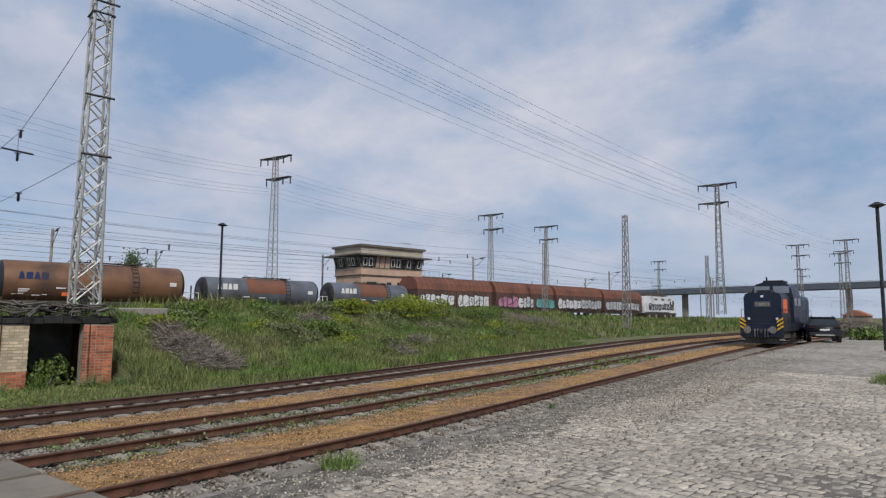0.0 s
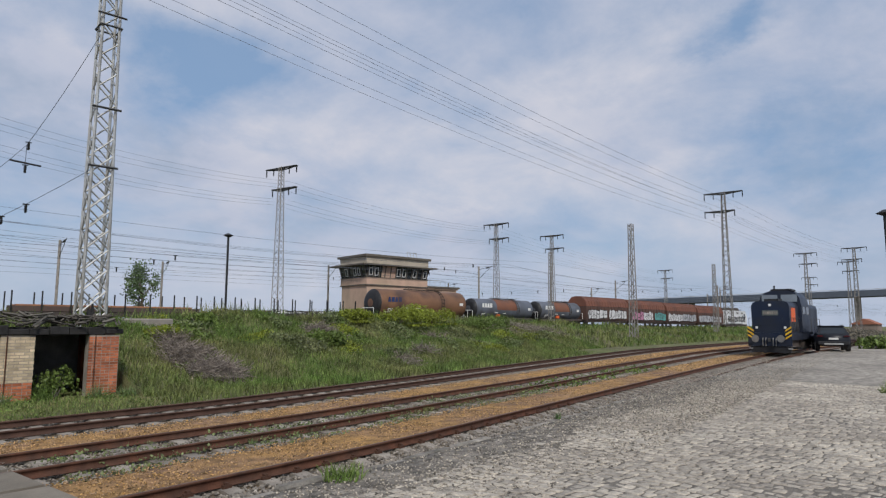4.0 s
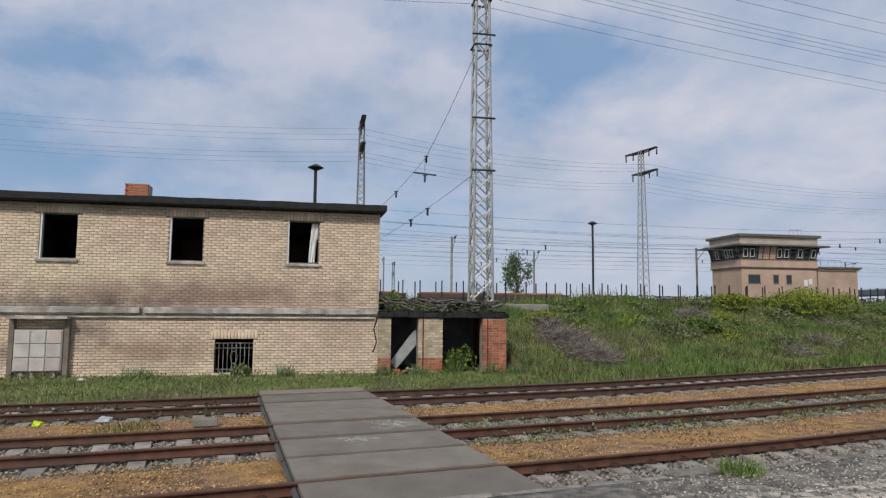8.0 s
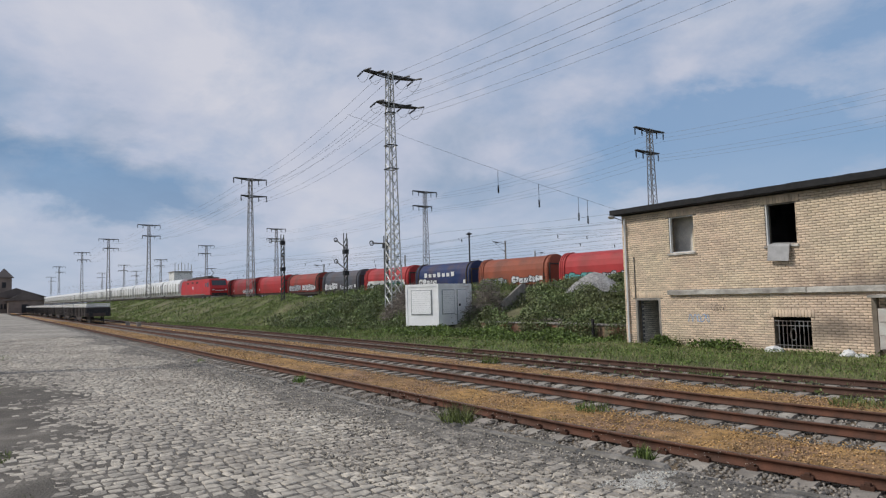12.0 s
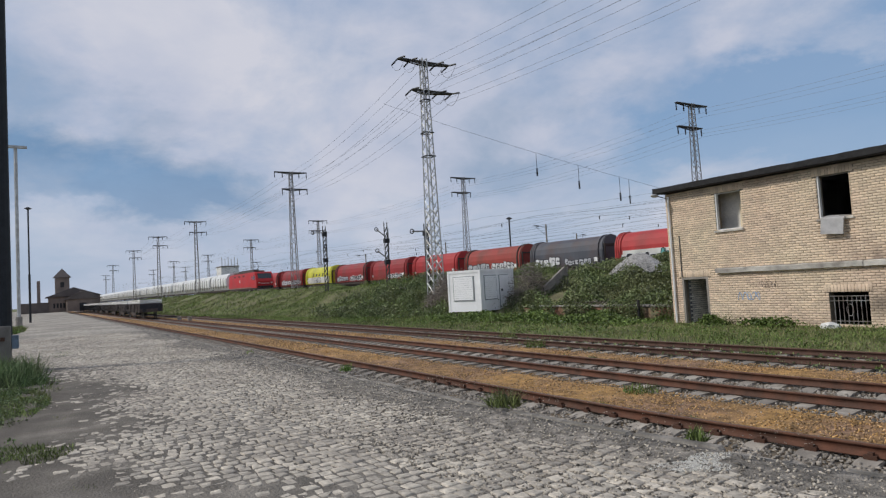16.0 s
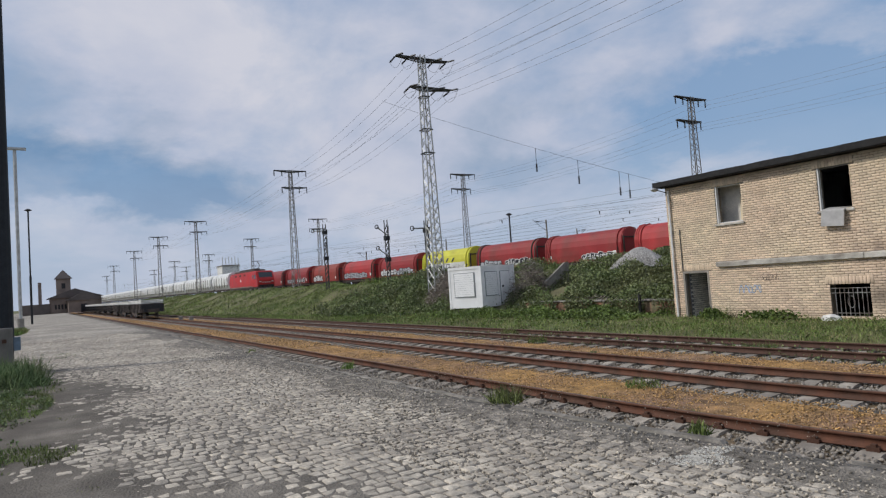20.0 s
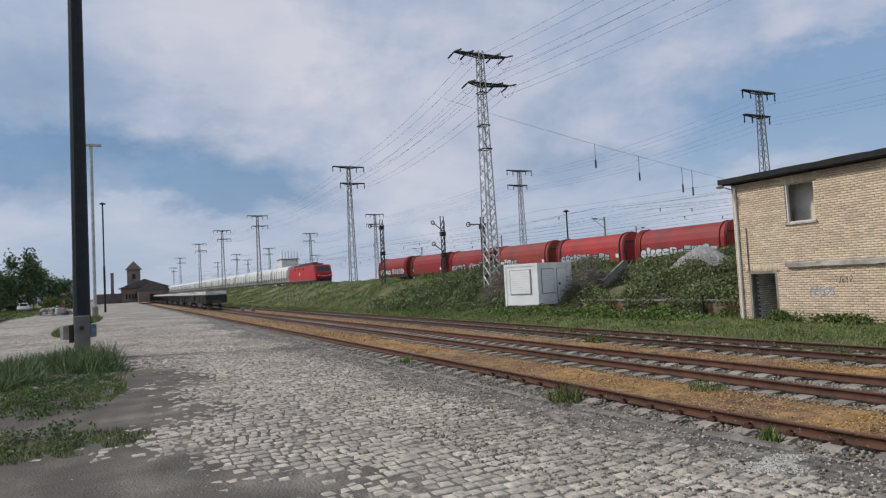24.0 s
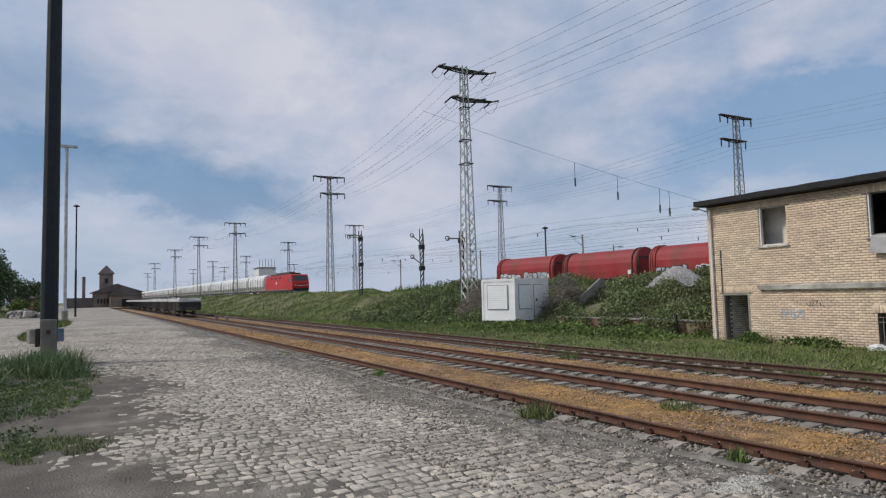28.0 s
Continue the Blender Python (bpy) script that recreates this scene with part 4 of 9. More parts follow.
for r0, r1 in zip(pv[:-1], pv[1:]):
    for k in range(min(len(r0), len(r1)) - 1):
        bm.faces.new((r0[k], r0[k + 1], r1[k + 1], r1[k]))
part("cloth", bm, C_WHITE, cur)

# ---- burnt-out lean-to ----
shed = thing("burnt_lean_to", None, "burnt-out brick lean-to with a collapsed charred roof", "shed")


def pier(name, x0, x1, redz, label):
    """A brick pier with real courses; the foot is red brick."""
    g = part(name, boxes((x0 + 0.01, BY0 + 0.012, -0.75, x1 - 0.01, BY0 + 0.5, 1.376)), C_PALEMORTAR, shed, label)
    rows = {C_TANBRICK: [], C_REDBRICK: []}
    j, z = 0, -0.7
    while z < 1.27:
        x = x0 - (BL / 2 if j % 2 else 0)
        while x < x1 - 0.02:
            step = BL if j % 2 or z >= redz else BL / 2          # header courses in the red work
            if x + step - JT > x0 + 0.02:
                rows[C_REDBRICK if z < redz else C_TANBRICK].append((max(x, x0), BY0 - 0.004 + random.uniform(0, 0.006), z, min(x + step - JT * 1.3, x1), BY0 + 0.05, min(z + COURSE - JT * 1.3, 1.42)))
            x += step
        z += COURSE
        j += 1
    for m_, bl in rows.items():
        if bl:
            tagged(part("brickwork", boxes(*bl), m_, g), kind="stuff")
    return g


pier("pier", 2.06, 2.50, 0.0, "yellow brick pier on a red foot, cracked")
pier("pier", 3.46, 4.33, 0.0, "yellow brick pier on a red brick foot")
pier("pier", 5.78, 6.66, 9.0, "red brick pier")
part("back_wall", boxes((2.06, BY0 + 3.6, -0.75, 6.66, BY0 + 3.9, 1.42)), C_INNER, shed)
part("side_wall", boxes((6.36, BY0 + 0.502, -0.75, 6.66, BY0 + 3.598, 1.40)), C_REDBRICK, shed)
for k in range(9):
    xa = 2.07 + k * 0.52
    part("lintel", box(bmesh.new(), xa, BY0 - 0.06 + random.uniform(-0.03, 0.05), 1.38 + random.uniform(0.0, 0.02), xa + 0.515, BY0 + 0.3, 1.60 + random.uniform(-0.05, 0.1), bevel=0.02), C_CHAR, shed, "charred black timber lintel")
part("roof_deck", boxes((2.07, BY0 + 0.302, 1.44, 6.70, BY0 + 3.9, 1.62)), C_CHAR, shed)
bm = bmesh.new()
for k in range(190):
    x, y = random.uniform(2.2, 6.6), random.uniform(BY0 - 0.2, BY0 + 1.6)
    ln, a = random.uniform(0.1, 0.9) ** 1.3, random.gauss(0, 0.8)
    z = 1.68 + random.uniform(0, 0.3)
    bar(bm, (x - ln / 2 * math.cos(a), y - ln / 2 * math.sin(a), z + random.gauss(0, 0.07)), (x + ln / 2 * math.cos(a), y + ln / 2 * math.sin(a), z + random.gauss(0, 0.07)), random.uniform(0.012, 0.05), seg=4)
part("roof_debris", bm, mat("burnt_debris", (0.075, 0.065, 0.055), 0.9, 0, 0.4, 3, 30, 0.4, second=(0.16, 0.15, 0.13), amount=0.35), shed, "heap of charred roof timbers")
tagged(bpy.data.objects["roof_debris"], kind="stuff")
bm = bmesh.new()
prism(bm, [(5.75, 1.6), (6.0, 1.6), (5.98, 1.95), (5.9, 2.35), (5.86, 2.05), (5.78, 2.2)], BY0 + 0.3, BY0 + 0.5, "y")
part("charred_stump", bm, C_CHAR, shed)
bm = bmesh.new()
prism(bm, [(2.55, -0.15), (2.75, -0.42), (3.45, 0.42), (3.44, 0.98), (3.2, 0.72)], BY0 + 0.45, BY0 + 0.52, "y")
for x in (3.62, 5.95):
    part("conduit", bars([((x, BY0 - 0.03, -0.55), (x, BY0 - 0.03, 1.37))], 0.018, 6), C_RUST, shed, "rusty vertical conduit")
for k in range(14):
    bk = thing("fallen_brick", Matrix.Translation((random.uniform(2.45, 3.4), random.uniform(BY0 - 0.45, BY0 + 0.3), -0.56 + 0.07 * (k % 3))) @ Matrix.Rotation(random.uniform(0, 3), 4, "Z") @ Matrix.Rotation(random.uniform(-0.4, 0.4), 4, "X"), "loose red brick fallen in the burnt shed doorway", "brick", "fallen bricks in the doorway")
    part("brick", box(bmesh.new(), -0.12, -0.055, -0.03, 0.12, 0.055, 0.045, bevel=0.008), C_REDBRICK, bk)
slp = thing("broken_slab", Matrix.Translation((3.25, BY0 - 0.35, -0.5)) @ Matrix.Rotation(radians(-38), 4, "X") @ Matrix.Rotation(0.3, 4, "Y"), "broken pale plaster slab lying before the shed doorway", "slab")
part("slab", box(bmesh.new(), -0.3, -0.2, 0, 0.3, 0.2, 0.05, bevel=0.01), C_SILL, slp)
sheet = thing("fallen_sheet", None, "bent grey metal sheet leaning in the burnt shed doorway", "metal sheet")
part("sheet", bm, mat("grey_sheet", (0.40, 0.40, 0.39), 0.5, 0.3, 0.15, 4, 30, 0.1), sheet)

# ---- white site container on the bank ----
C_CONT = mat("white_container_paint", (0.88, 0.88, 0.87), 0.45, 0, 0.06, 2, 30, 0.03, second=(0.58, 0.57, 0.54), amount=0.2)
CONT_AT, CONT_TURN = (-34.0, 21.7, -0.15), 18.0
cont = thing("site_container", Matrix.Translation(CONT_AT) @ Matrix.Rotation(radians(CONT_TURN), 4, "Z"), "white steel site container with shuttered windows", "container")
CW, CL, CH = 2.6, 3.6, 2.6
part("body", boxes((-CW / 2 + 0.03, 0.03, 0.05, CW / 2 - 0.03, CL - 0.03, CH - 0.05)), C_CONT, cont)
for x, y in ((-CW / 2, 0), (CW / 2 - 0.14, 0), (CW / 2 - 0.14, CL - 0.14), (-CW / 2, CL - 0.14)):
    part("corner_post", boxes((x, y, 0, x + 0.14, y + 0.14, CH)), C_CONT, cont)
part("roof_rail", boxes((-CW / 2 + 0.141, -0.002, CH - 0.16, CW / 2 - 0.141, 0.12, CH), (CW / 2 - 0.12, 0.141, CH - 0.16, CW / 2 + 0.002, CL - 0.141, CH)), C_CONT, cont)
for k in range(24):
    y = 0.2 + k * 0.128
    if not (0.35 < y < 1.8 or 1.9 < y < 3.0):
        part("rib", boxes((CW / 2 - 0.03, y, 0.12, CW / 2 - 0.008, y + 0.06, CH - 0.17)), C_CONT, cont)
for x in (-CW / 2 + 0.2, CW / 2 - 0.35):
    for y in (0.2, CL - 0.35):
        part("footing", boxes((x, y, -0.75, x + 0.16, y + 0.16, 0.0)), C_CONC, cont)
C_SHUT = mat("white_shutter", (0.86, 0.86, 0.85), 0.5, 0, 0.04, 2, 30, 0.0)
C_SEAM = mat("dark_seam", (0.30, 0.31, 0.31), 0.7, 0, 0.1, 2, 30, 0.0)
for nm, fx in (("window_shutter", 0), ("window_shutter", 1)):
    # dark rubber frame behind, then the slats of the closed shutter
    fr = (-0.84, -0.012, 0.72, 0.78, 0.029, 2.24) if fx == 0 else (CW / 2 - 0.03, 0.36, 0.72, CW / 2 + 0.012, 1.66, 2.24)
    sh_ = part("window_frame", boxes(fr), C_SEAM, cont)
    for k in range(11):
        z0 = 0.77 + k * 0.13
        sl_ = (-0.78, -0.035, z0, 0.72, -0.013, z0 + 0.122) if fx == 0 else (CW / 2 + 0.013, 0.42, z0, CW / 2 + 0.035, 1.60, z0 + 0.122)
        part("shutter_slat", boxes(sl_), C_SHUT, sh_)
part("door_seam", boxes((CW / 2 - 0.03, 1.96, 0.10, CW / 2 + 0.006, 2.99, 2.24)), C_SEAM, cont)
d = part("door", boxes((CW / 2 - 0.03, 2.0, 0.14, CW / 2 + 0.03, 2.95, 2.20), bevel=0.015), C_CONT, cont)
part("door_handle", boxes((CW / 2 + 0.031, 2.1, 1.2, CW / 2 + 0.075, 2.22, 1.34)), C_BLACK, d)


# ---- lattice masts ----
def lattice_mast(h, wb, wt, arms, heavy=0.05, steel=None, strain=False, label="grey galvanised lattice mast carrying overhead wires"):
    """A square lattice tower at the origin; arms are (height, reach towards -y, reach towards +y)."""
    m = thing("lattice_mast", None, label, "pylon", "lattice masts in the yard")
    at = lambda z, sx, sy: (sx * (wb + (wt - wb) * z / h) / 2, sy * (wb + (wt - wb) * z / h) / 2, z)
    leg = None
    for sx, sy in ((-1, -1), (1, -1), (1, 1), (-1, 1)):
        part("leg", bars([(at(0, sx, sy), at(h, sx, sy))], heavy, 4), steel or C_STEEL, m)
    lst, z, k = [], 0.0, 0
    while z < h - 0.2:
        w = wb + (wt - wb) * z / h
        dz = min(max(w * 0.95, 0.42), h - z)
        for a, b in (((-1, -1), (1, -1)), ((1, -1), (1, 1)), ((1, 1), (-1, 1)), ((-1, 1), (-1, -1))):
            p, q = (a, b) if k % 2 else (b, a)
            lst.append((at(z, *p), at(z + dz, *q)))
            if wb > 0.87:
                lst.append((at(z, *q), at(z + dz, *p))) if z < h * 0.35 else None
        z += dz
        k += 1
    tagged(part("bracing", bars(lst, heavy * 0.55, 4), steel or C_STEEL, m), kind="stuff")
    for za, near, far in arms:
        # a shallow trussed beam, shorter on one side at the lower level
        lst = []
        for x in (-0.14, 0.14):
            lst += [((x, -near, za), (x, far, za)), ((x, -near, za), (x, -0.2, za - 0.2)), ((x, far, za), (x, 0.2, za - 0.2)), ((x, -0.2, za - 0.2), (x, 0.2, za - 0.2))]
        n_ = int((near + far) / 0.45)
        for k in range(n_ + 1):
            y = -near + (near + far) * k / n_
            lst.append(((-0.14, y, za), (0.14, y, za)))
            if k < n_:
                lst.append(((-0.14, y, za), (0.14, y + (near + far) / n_, za)))
        cr = part("crossarm", bars(lst, 0.055, 4), C_DARKSTEEL, m, "dark steel crossarm")
        for yy in sorted({-near, -near * 0.52, far * 0.52, far} - ({-near * 0.52} if near < 1.5 else set())):
            for s in ((-1, 1) if strain else (0,)):
                bm = bmesh.new()
                if s:
                    # strung out along the line, with a slack loop under the arm
                    for k in range(4):
                        bar(bm, (s * (0.25 + k * 0.2), yy, za - 0.04 - k * 0.035), (s * (0.42 + k * 0.2), yy, za - 0.07 - k * 0.035), 0.075, 0.035, seg=6)
                else:
                    bar(bm, (0, yy, za), (0, yy, za - 0.12), 0.03, seg=5)
                    for k in range(5):
                        bar(bm, (0, yy, za - 0.1 - k * 0.13), (0, yy, za - 0.21 - k * 0.13), 0.085, 0.035, seg=6)
                part("insulator", bm, C_BLACK, cr)
            if strain:
                pts = [(-1.05 + 0.21 * k, yy, za - 0.15 - 0.7 * (1 - ((k - 5) / 5) ** 2)) for k in range(11)]
                part("jumper_loop", bars(list(zip(pts[:-1], pts[1:])), 0.014, 3), C_DARKSTEEL, cr)
    if strain:
        for z in (h * 0.58, h * 0.68, h * 0.82):
            w = (wb + (wt - wb) * z / h) / 2 + 0.08
            part("collar", bars([((-w, -w, z), (w, -w, z)), ((w, -w, z), (w, w, z)), ((w, w, z), (-w, w, z)), ((-w, w, z), (-w, -w, z))], 0.045, 4), C_DARKSTEEL, m)
    return m


ARMS = [(15.5, 2.15, 2.15), (13.3, 1.2, 2.15)]
C_STEEL_D = mat("weathered_steel", (0.27, 0.265, 0.255), 0.65, 0.4, 0.2, 3, 30, 0.1, second=(0.17, 0.15, 0.13), amount=0.4)
tall = lattice_mast(15.6, 0.85, 0.36, ARMS, 0.05, C_STEEL_D)
tall.matrix_basis = Matrix.Translation((-38.7, 51.5, 1.6)) @ Matrix.Rotation(math.pi, 4, "Z")
m1 = lattice_mast(17.0, 0.88, 0.36, [(16.75, 2.05, 2.15), (14.65, 1.05, 2.3)], 0.055, None, True, "tall grey lattice mast on the bank with two dark crossarms")
m1.matrix_basis = Matrix.Translation((-39.9, 23.25, 1.0))
MASTS = [(-82.5, 27.6, 2.0, 0, 1.0), (-142, 27, 2.2, 0, 1.0), (-176, 24.5, 2.2, 0, 1.0), (-223, 24, 2.2, 0, 1.0), (-306, 25, 2.2, 0, 1.0), (-186, 50.5, 2.0, 0, 1.0), (-80.5, 53.5, 1.9, 0, 1.0), (-138, 52.4, 2, 0, 1.0),
         (-287, 46, 2, 0, 1.0), (3.5, 53.0, 1.6, 0, 1.0), (32.0, 59.0, 2.2, 15, 1.0), (71, 65, 1.3, 10, 1.0), (87, 67, 1.3, 10, 1.0), (76, 33, 2.0, 10, 1.0), (146, 47, 1.3, 5, 1.0), (142.5, 37.2, 1.3, 0, 1.0), (172, 46.3, 1.3, 0, 1.0), (164, 88, 1.3, 0, 1.0), (-250, 52, 2, 0, 1.0), (-360, 48, 2, 0, 1.0), (-410, 30, 2, 0, 1.0), (-340, 60, 2, 0, 1.0), (220, 70, 1.3, 5, 1.0), (260, 40, 1.3, 0, 1.0)]
for x, y, z, a, s in MASTS:
    copy_thing(tall, Matrix.Translation((x, y, z)) @ Matrix.Rotation(radians(a + (180 if y > 45 else 0)), 4, "Z"))
far_pylon = copy_thing(tall, Matrix.Translation((16.8, 138.6, -4.0)))
big_mast = lattice_mast(22.0, 0.92, 0.46, [(17.5, 1.2, 2.2), (20.5, 2.2, 2.2)], 0.06, None, True, "tall white-grey lattice mast beside the burnt shed")
big_mast.matrix_basis = Matrix.Translation((7.35, 28.7, 1.3))
for z in (6.75, 9.2, 13.2):
    part("platform_bar", bars([((-0.55, -0.5, z), (0.55, -0.5, z))], 0.05, 4), C_DARKSTEEL, big_mast)

# ---- wires ----
C_WIRE = mat("wire", (0.10, 0.11, 0.13), 0.6, 0.3, 0.1, 2, 10, 0.0)


def wire(points, sag, r=0.011, n=14, label="thin sagging overhead wire between masts"):
    bm = bmesh.new()
    for (a, b) in zip(points[:-1], points[1:]):
        a, b = Vector(a), Vector(b)
        prev = None
        for k in range(n + 1):
            u = k / n
            p = a.lerp(b, u)
            p.z -= sag * 4 * u * (1 - u)
            if prev is not None:
                bar(bm, prev, p, r, seg=3, cap=False)
            prev = p
    ob = new("overhead_wire", to_mesh("overhead_wire", bm, C_WIRE))
    return tagged(ob, label, "wire", "overhead wires of the yard")


LINE = [(-223, 24, 2.2), (-176, 24.5, 2.2), (-142, 27, 2.2), (-82.5, 27.6, 2.0), (-39.9, 23.6, 2.4), (7.35, 28.7, 4.5), (76, 33, 1.5), (142.5, 37.2, 1.3)]
for za in (14.5, 12.6):
    for yy in (-1.85, -0.9, 0.9, 1.85):
        wire([(x, y + yy, z + za) for x, y, z in LINE], 0.9)
BACK = [(-287, 46, 2), (-186, 50.5, 2), (-138, 52.4, 2), (-80.5, 53.5, 1.9), (-38.7, 51.5, 1.6), (3.5, 53.0, 1.6), (32, 59, 1.5), (71, 65, 1.3), (164, 88, 1.3)]
for za in (14.5, 12.6):
    for yy in (-1.7, 0.0, 1.7):
        wire([(x, y + yy, z + za) for x, y, z in BACK], 0.8)
bm = bmesh.new()
for k in range(4):
    bar(bm, (0, 0, 0.01 - 0.10 * k), (0, 0, -0.10 * k - 0.09), 0.075, 0.035, seg=7)
box(bm, -0.13, -0.02, -0.03, 0.13, 0.02, 0.02)
INSUL = to_mesh("insulator", bm, C_BLACK)


def hang(w_, p):
    return child("insulator", INSUL, w_, Matrix.Translation(p))


rnd_ = random.Random(3)
for off in (0.0, 4.5, 9.0, 14.0, 20.0, 27.0):
    xs = list(range(-330, 331, 55))
    for h_, sag_, n_, lb_ in ((5.6, 0.05, 4, "contact wire over a running line"), (7.3, 0.9, 10, "catenary wire over a running line")):
        w_ = wire([(x, float(MAIN(x)) + off, float(YARD_Z(x)) + h_) for x in xs], sag_, 0.013, n_, lb_)
        for x in xs[:-1]:
            for k in ((0, n_ - 1) if h_ > 6 else (1,)):
                if rnd_.random() < 0.7:
                    u = (k + 0.3 * (h_ < 6)) / n_ if k else 0.012
                    y0, y1, z0, z1 = float(MAIN(x)), float(MAIN(x + 55)), float(YARD_Z(x)), float(YARD_Z(x + 55))
                    hang(w_, (x + 55 * u, y0 + (y1 - y0) * u + off, z0 + (z1 - z0) * u + h_ - sag_ * 4 * u * (1 - u)))
for z0, z1 in ((8.6, 8.9), (9.8, 9.4)):
    wire([(-120, 62, z0 + 2), (-40, 60, z0), (20, 66, z1), (90, 72, z1 + 1)], 0.5)

# ---- slim yard lamps and concrete catenary poles ----
def yard_lamp(h, label="slim dark yard lamp post with a mushroom head"):
    m = thing("yard_lamp", None, label, "lamp post", "yard lamps")
    part("post", bars([((0, 0, 0), (0, 0, h))], 0.09, 8), C_BLACK, m)
    bm = bmesh.new()
    bar(bm, (0, 0, h), (0, 0, h + 0.12), 0.16, 0.42, seg=12)
    bar(bm, (0, 0, h + 0.12), (0, 0, h + 0.30), 0.42, 0.10, seg=12)
    part("lamp_head", bm, C_BLACK, m)
    return m


yl = yard_lamp(7.6)
yl.matrix_basis = Matrix.Translation((22.84, 50.6, 1.25))
for x, y, z in ((40.5, 9.0, 0.0), (-61.2, 46.7, 1.25), (-0.2, 33.8, 1.25), (-90.0, -1.7, 5.6)):
    copy_thing(yl, Matrix.Translation((x, y, z)))


def slim_pole(h, r=0.11, arm=0.0, mt=None, label="slim grey concrete pole", name="catenary_pole"):
    m = thing(name, None, label, "pole", "poles of the yard")
    part("post", bars([((0, 0, 0), (0, 0, h))], r, 8), mt or C_CONC, m)
    if arm:
        part("arm", bars([((0, 0, h - 0.4), (0, -arm, h - 0.1)), ((0, 0, h - 1.6), (0, -arm * 0.9, h - 0.15))], 0.03, 6), C_DARKSTEEL, m)
        bm = bmesh.new()
        bar(bm, (0, -arm * 0.55, h - 0.28), (0, -arm * 0.75, h - 0.2), 0.09, seg=8)
        part("insulator", bm, C_BLACK, m)
    return m


sp = slim_pole(8.0, 0.12, 2.4)
sp.matrix_basis = Matrix.Translation((45, 70, 1.25))
for x, y, a in ((-20, 62, 0), (14, 66, 0), (60, 58, 0), (95, 60, 0), (110, 75, 0), (130, 58, 0), (-70, 60, 0), (-100, 62, 0), (-130, 60, 0), (-55, 72, 0), (28, 80, 0), (80, 85, 0), (-15, 85, 0), (150, 70, 0), (120, 54, 0), (180, 60, 0), (-160, 62, 0), (-30, 95, 180), (10, 95, 180), (-85, 80, 180)):
    copy_thing(sp, Matrix.Translation((x, y, 1.25)) @ Matrix.Rotation(radians(a), 4, "Z"))
# squat lattice-topped pole by the bank
cp = lattice_mast(9.3, 0.5, 0.3, [], 0.045, C_STEEL_D, False, "narrow weathered lattice mast on the bank without crossarms")
cp.matrix_basis = Matrix.Translation((47.5, 28.4, 0.8))
for x, y, z in ((62, 48, 1.2), (88, 40, 0.9)):
    copy_thing(cp, Matrix.Translation((x, y, z)))

# ---- semaphore signals ----
C_SIG = mat("sooty_signal_steel", (0.085, 0.085, 0.075), 0.7, 0.2, 0.2, 3, 30, 0.1)


def semaphore(at, h, arms, label):
    m = thing("semaphore_signal", Matrix.Translation(at) @ Matrix.Rotation(math.pi / 2, 4, "Z"), label, "railway signal", "semaphore signals on the bank")
    part("mast", bars([((-0.15, 0, 0), (-0.15, 0, h)), ((0.15, 0, 0), (0.15, 0, h))] + [((-0.13, 0, z), (0.13, 0, z + 0.5)) for z in np.arange(0, h - 0.5, 0.5)], 0.05, 4), C_SIG, m)
    for z, a in arms:
        r = radians(a)
        tip = (-1.3 * math.cos(r), -0.1, z + 1.3 * math.sin(r))
        arm = part("signal_arm", bars([((0.2, -0.1, z), tip)], 0.055, 4), C_STEEL_D, m)
        bm = bmesh.new()
        for k in range(10):
            p, q = [(tip[0] + 0.17 * math.cos(t), -0.1, tip[2] + 0.17 * math.sin(t)) for t in (k * math.pi / 5, (k + 1) * math.pi / 5)]
            bar(bm, p, q, 0.04, seg=4)
        part("disc", bm, C_BLACK, arm)
        part("lamp_box", boxes((-0.2, -0.2, z - 0.35, 0.24, 0.2, z + 0.05)), C_BLACK, m)
    part("ladder", bars([((0.3, 0.25, 0), (0.3, 0.1, h - 0.5))], 0.03, 4), C_BLACK, m)
    return m


semaphore((-63.8, 24.5, 1.6), 6.8, [(6.1, 0), (3.4, 88)], "dark semaphore signal mast with its arm level")
semaphore((-52.3, 25.8, 1.6), 5.9, [(4.4, 42), (2.5, 42)], "dark semaphore signal with two raised arms")
semaphore((-44.2, 25.2, 1.6), 4.9, [(4.3, 0)], "dark semaphore signal behind a lattice mast")

# ---- signal box ----
sb = thing("signal_box", None, "beige rendered signal box with a glazed control floor", "signal box")
C_REND = mat("beige_render", (0.55, 0.375, 0.285), 0.9, 0, 0.12, 0.6, 20, 0.2, second=(0.39, 0.30, 0.215), amount=0.35)
SX, SY, SZ = 44.6, 61.2, 1.75
SW, SD = 10.3, 6.0
C_TRIM = mat("dark_weathered_trim", (0.13, 0.115, 0.095), 0.85, 0, 0.25, 2, 30, 0.2)
sb.matrix_basis = Matrix.Translation((SX, SY, SZ)) @ Matrix.Rotation(radians(-1), 4, "Z") @ Matrix.Diagonal((0.88, 0.88, 1.0, 1))
part("tower", boxes((0, 0, -0.7, SW, SD, 4.58)), C_REND, sb)
part("parapet", boxes((-0.12, -0.12, 4.702, SW + 0.12, SD + 0.12, 5.5)), C_REND, sb)
part("band", boxes((-0.2, -0.2, 4.582, SW + 0.2, SD + 0.2, 4.70)), C_TRIM, sb, "dark moulded band")
part("sill_band", boxes((-0.2, -0.2, 5.502, SW + 0.2, SD + 0.2, 5.56)), C_TRIM, sb)
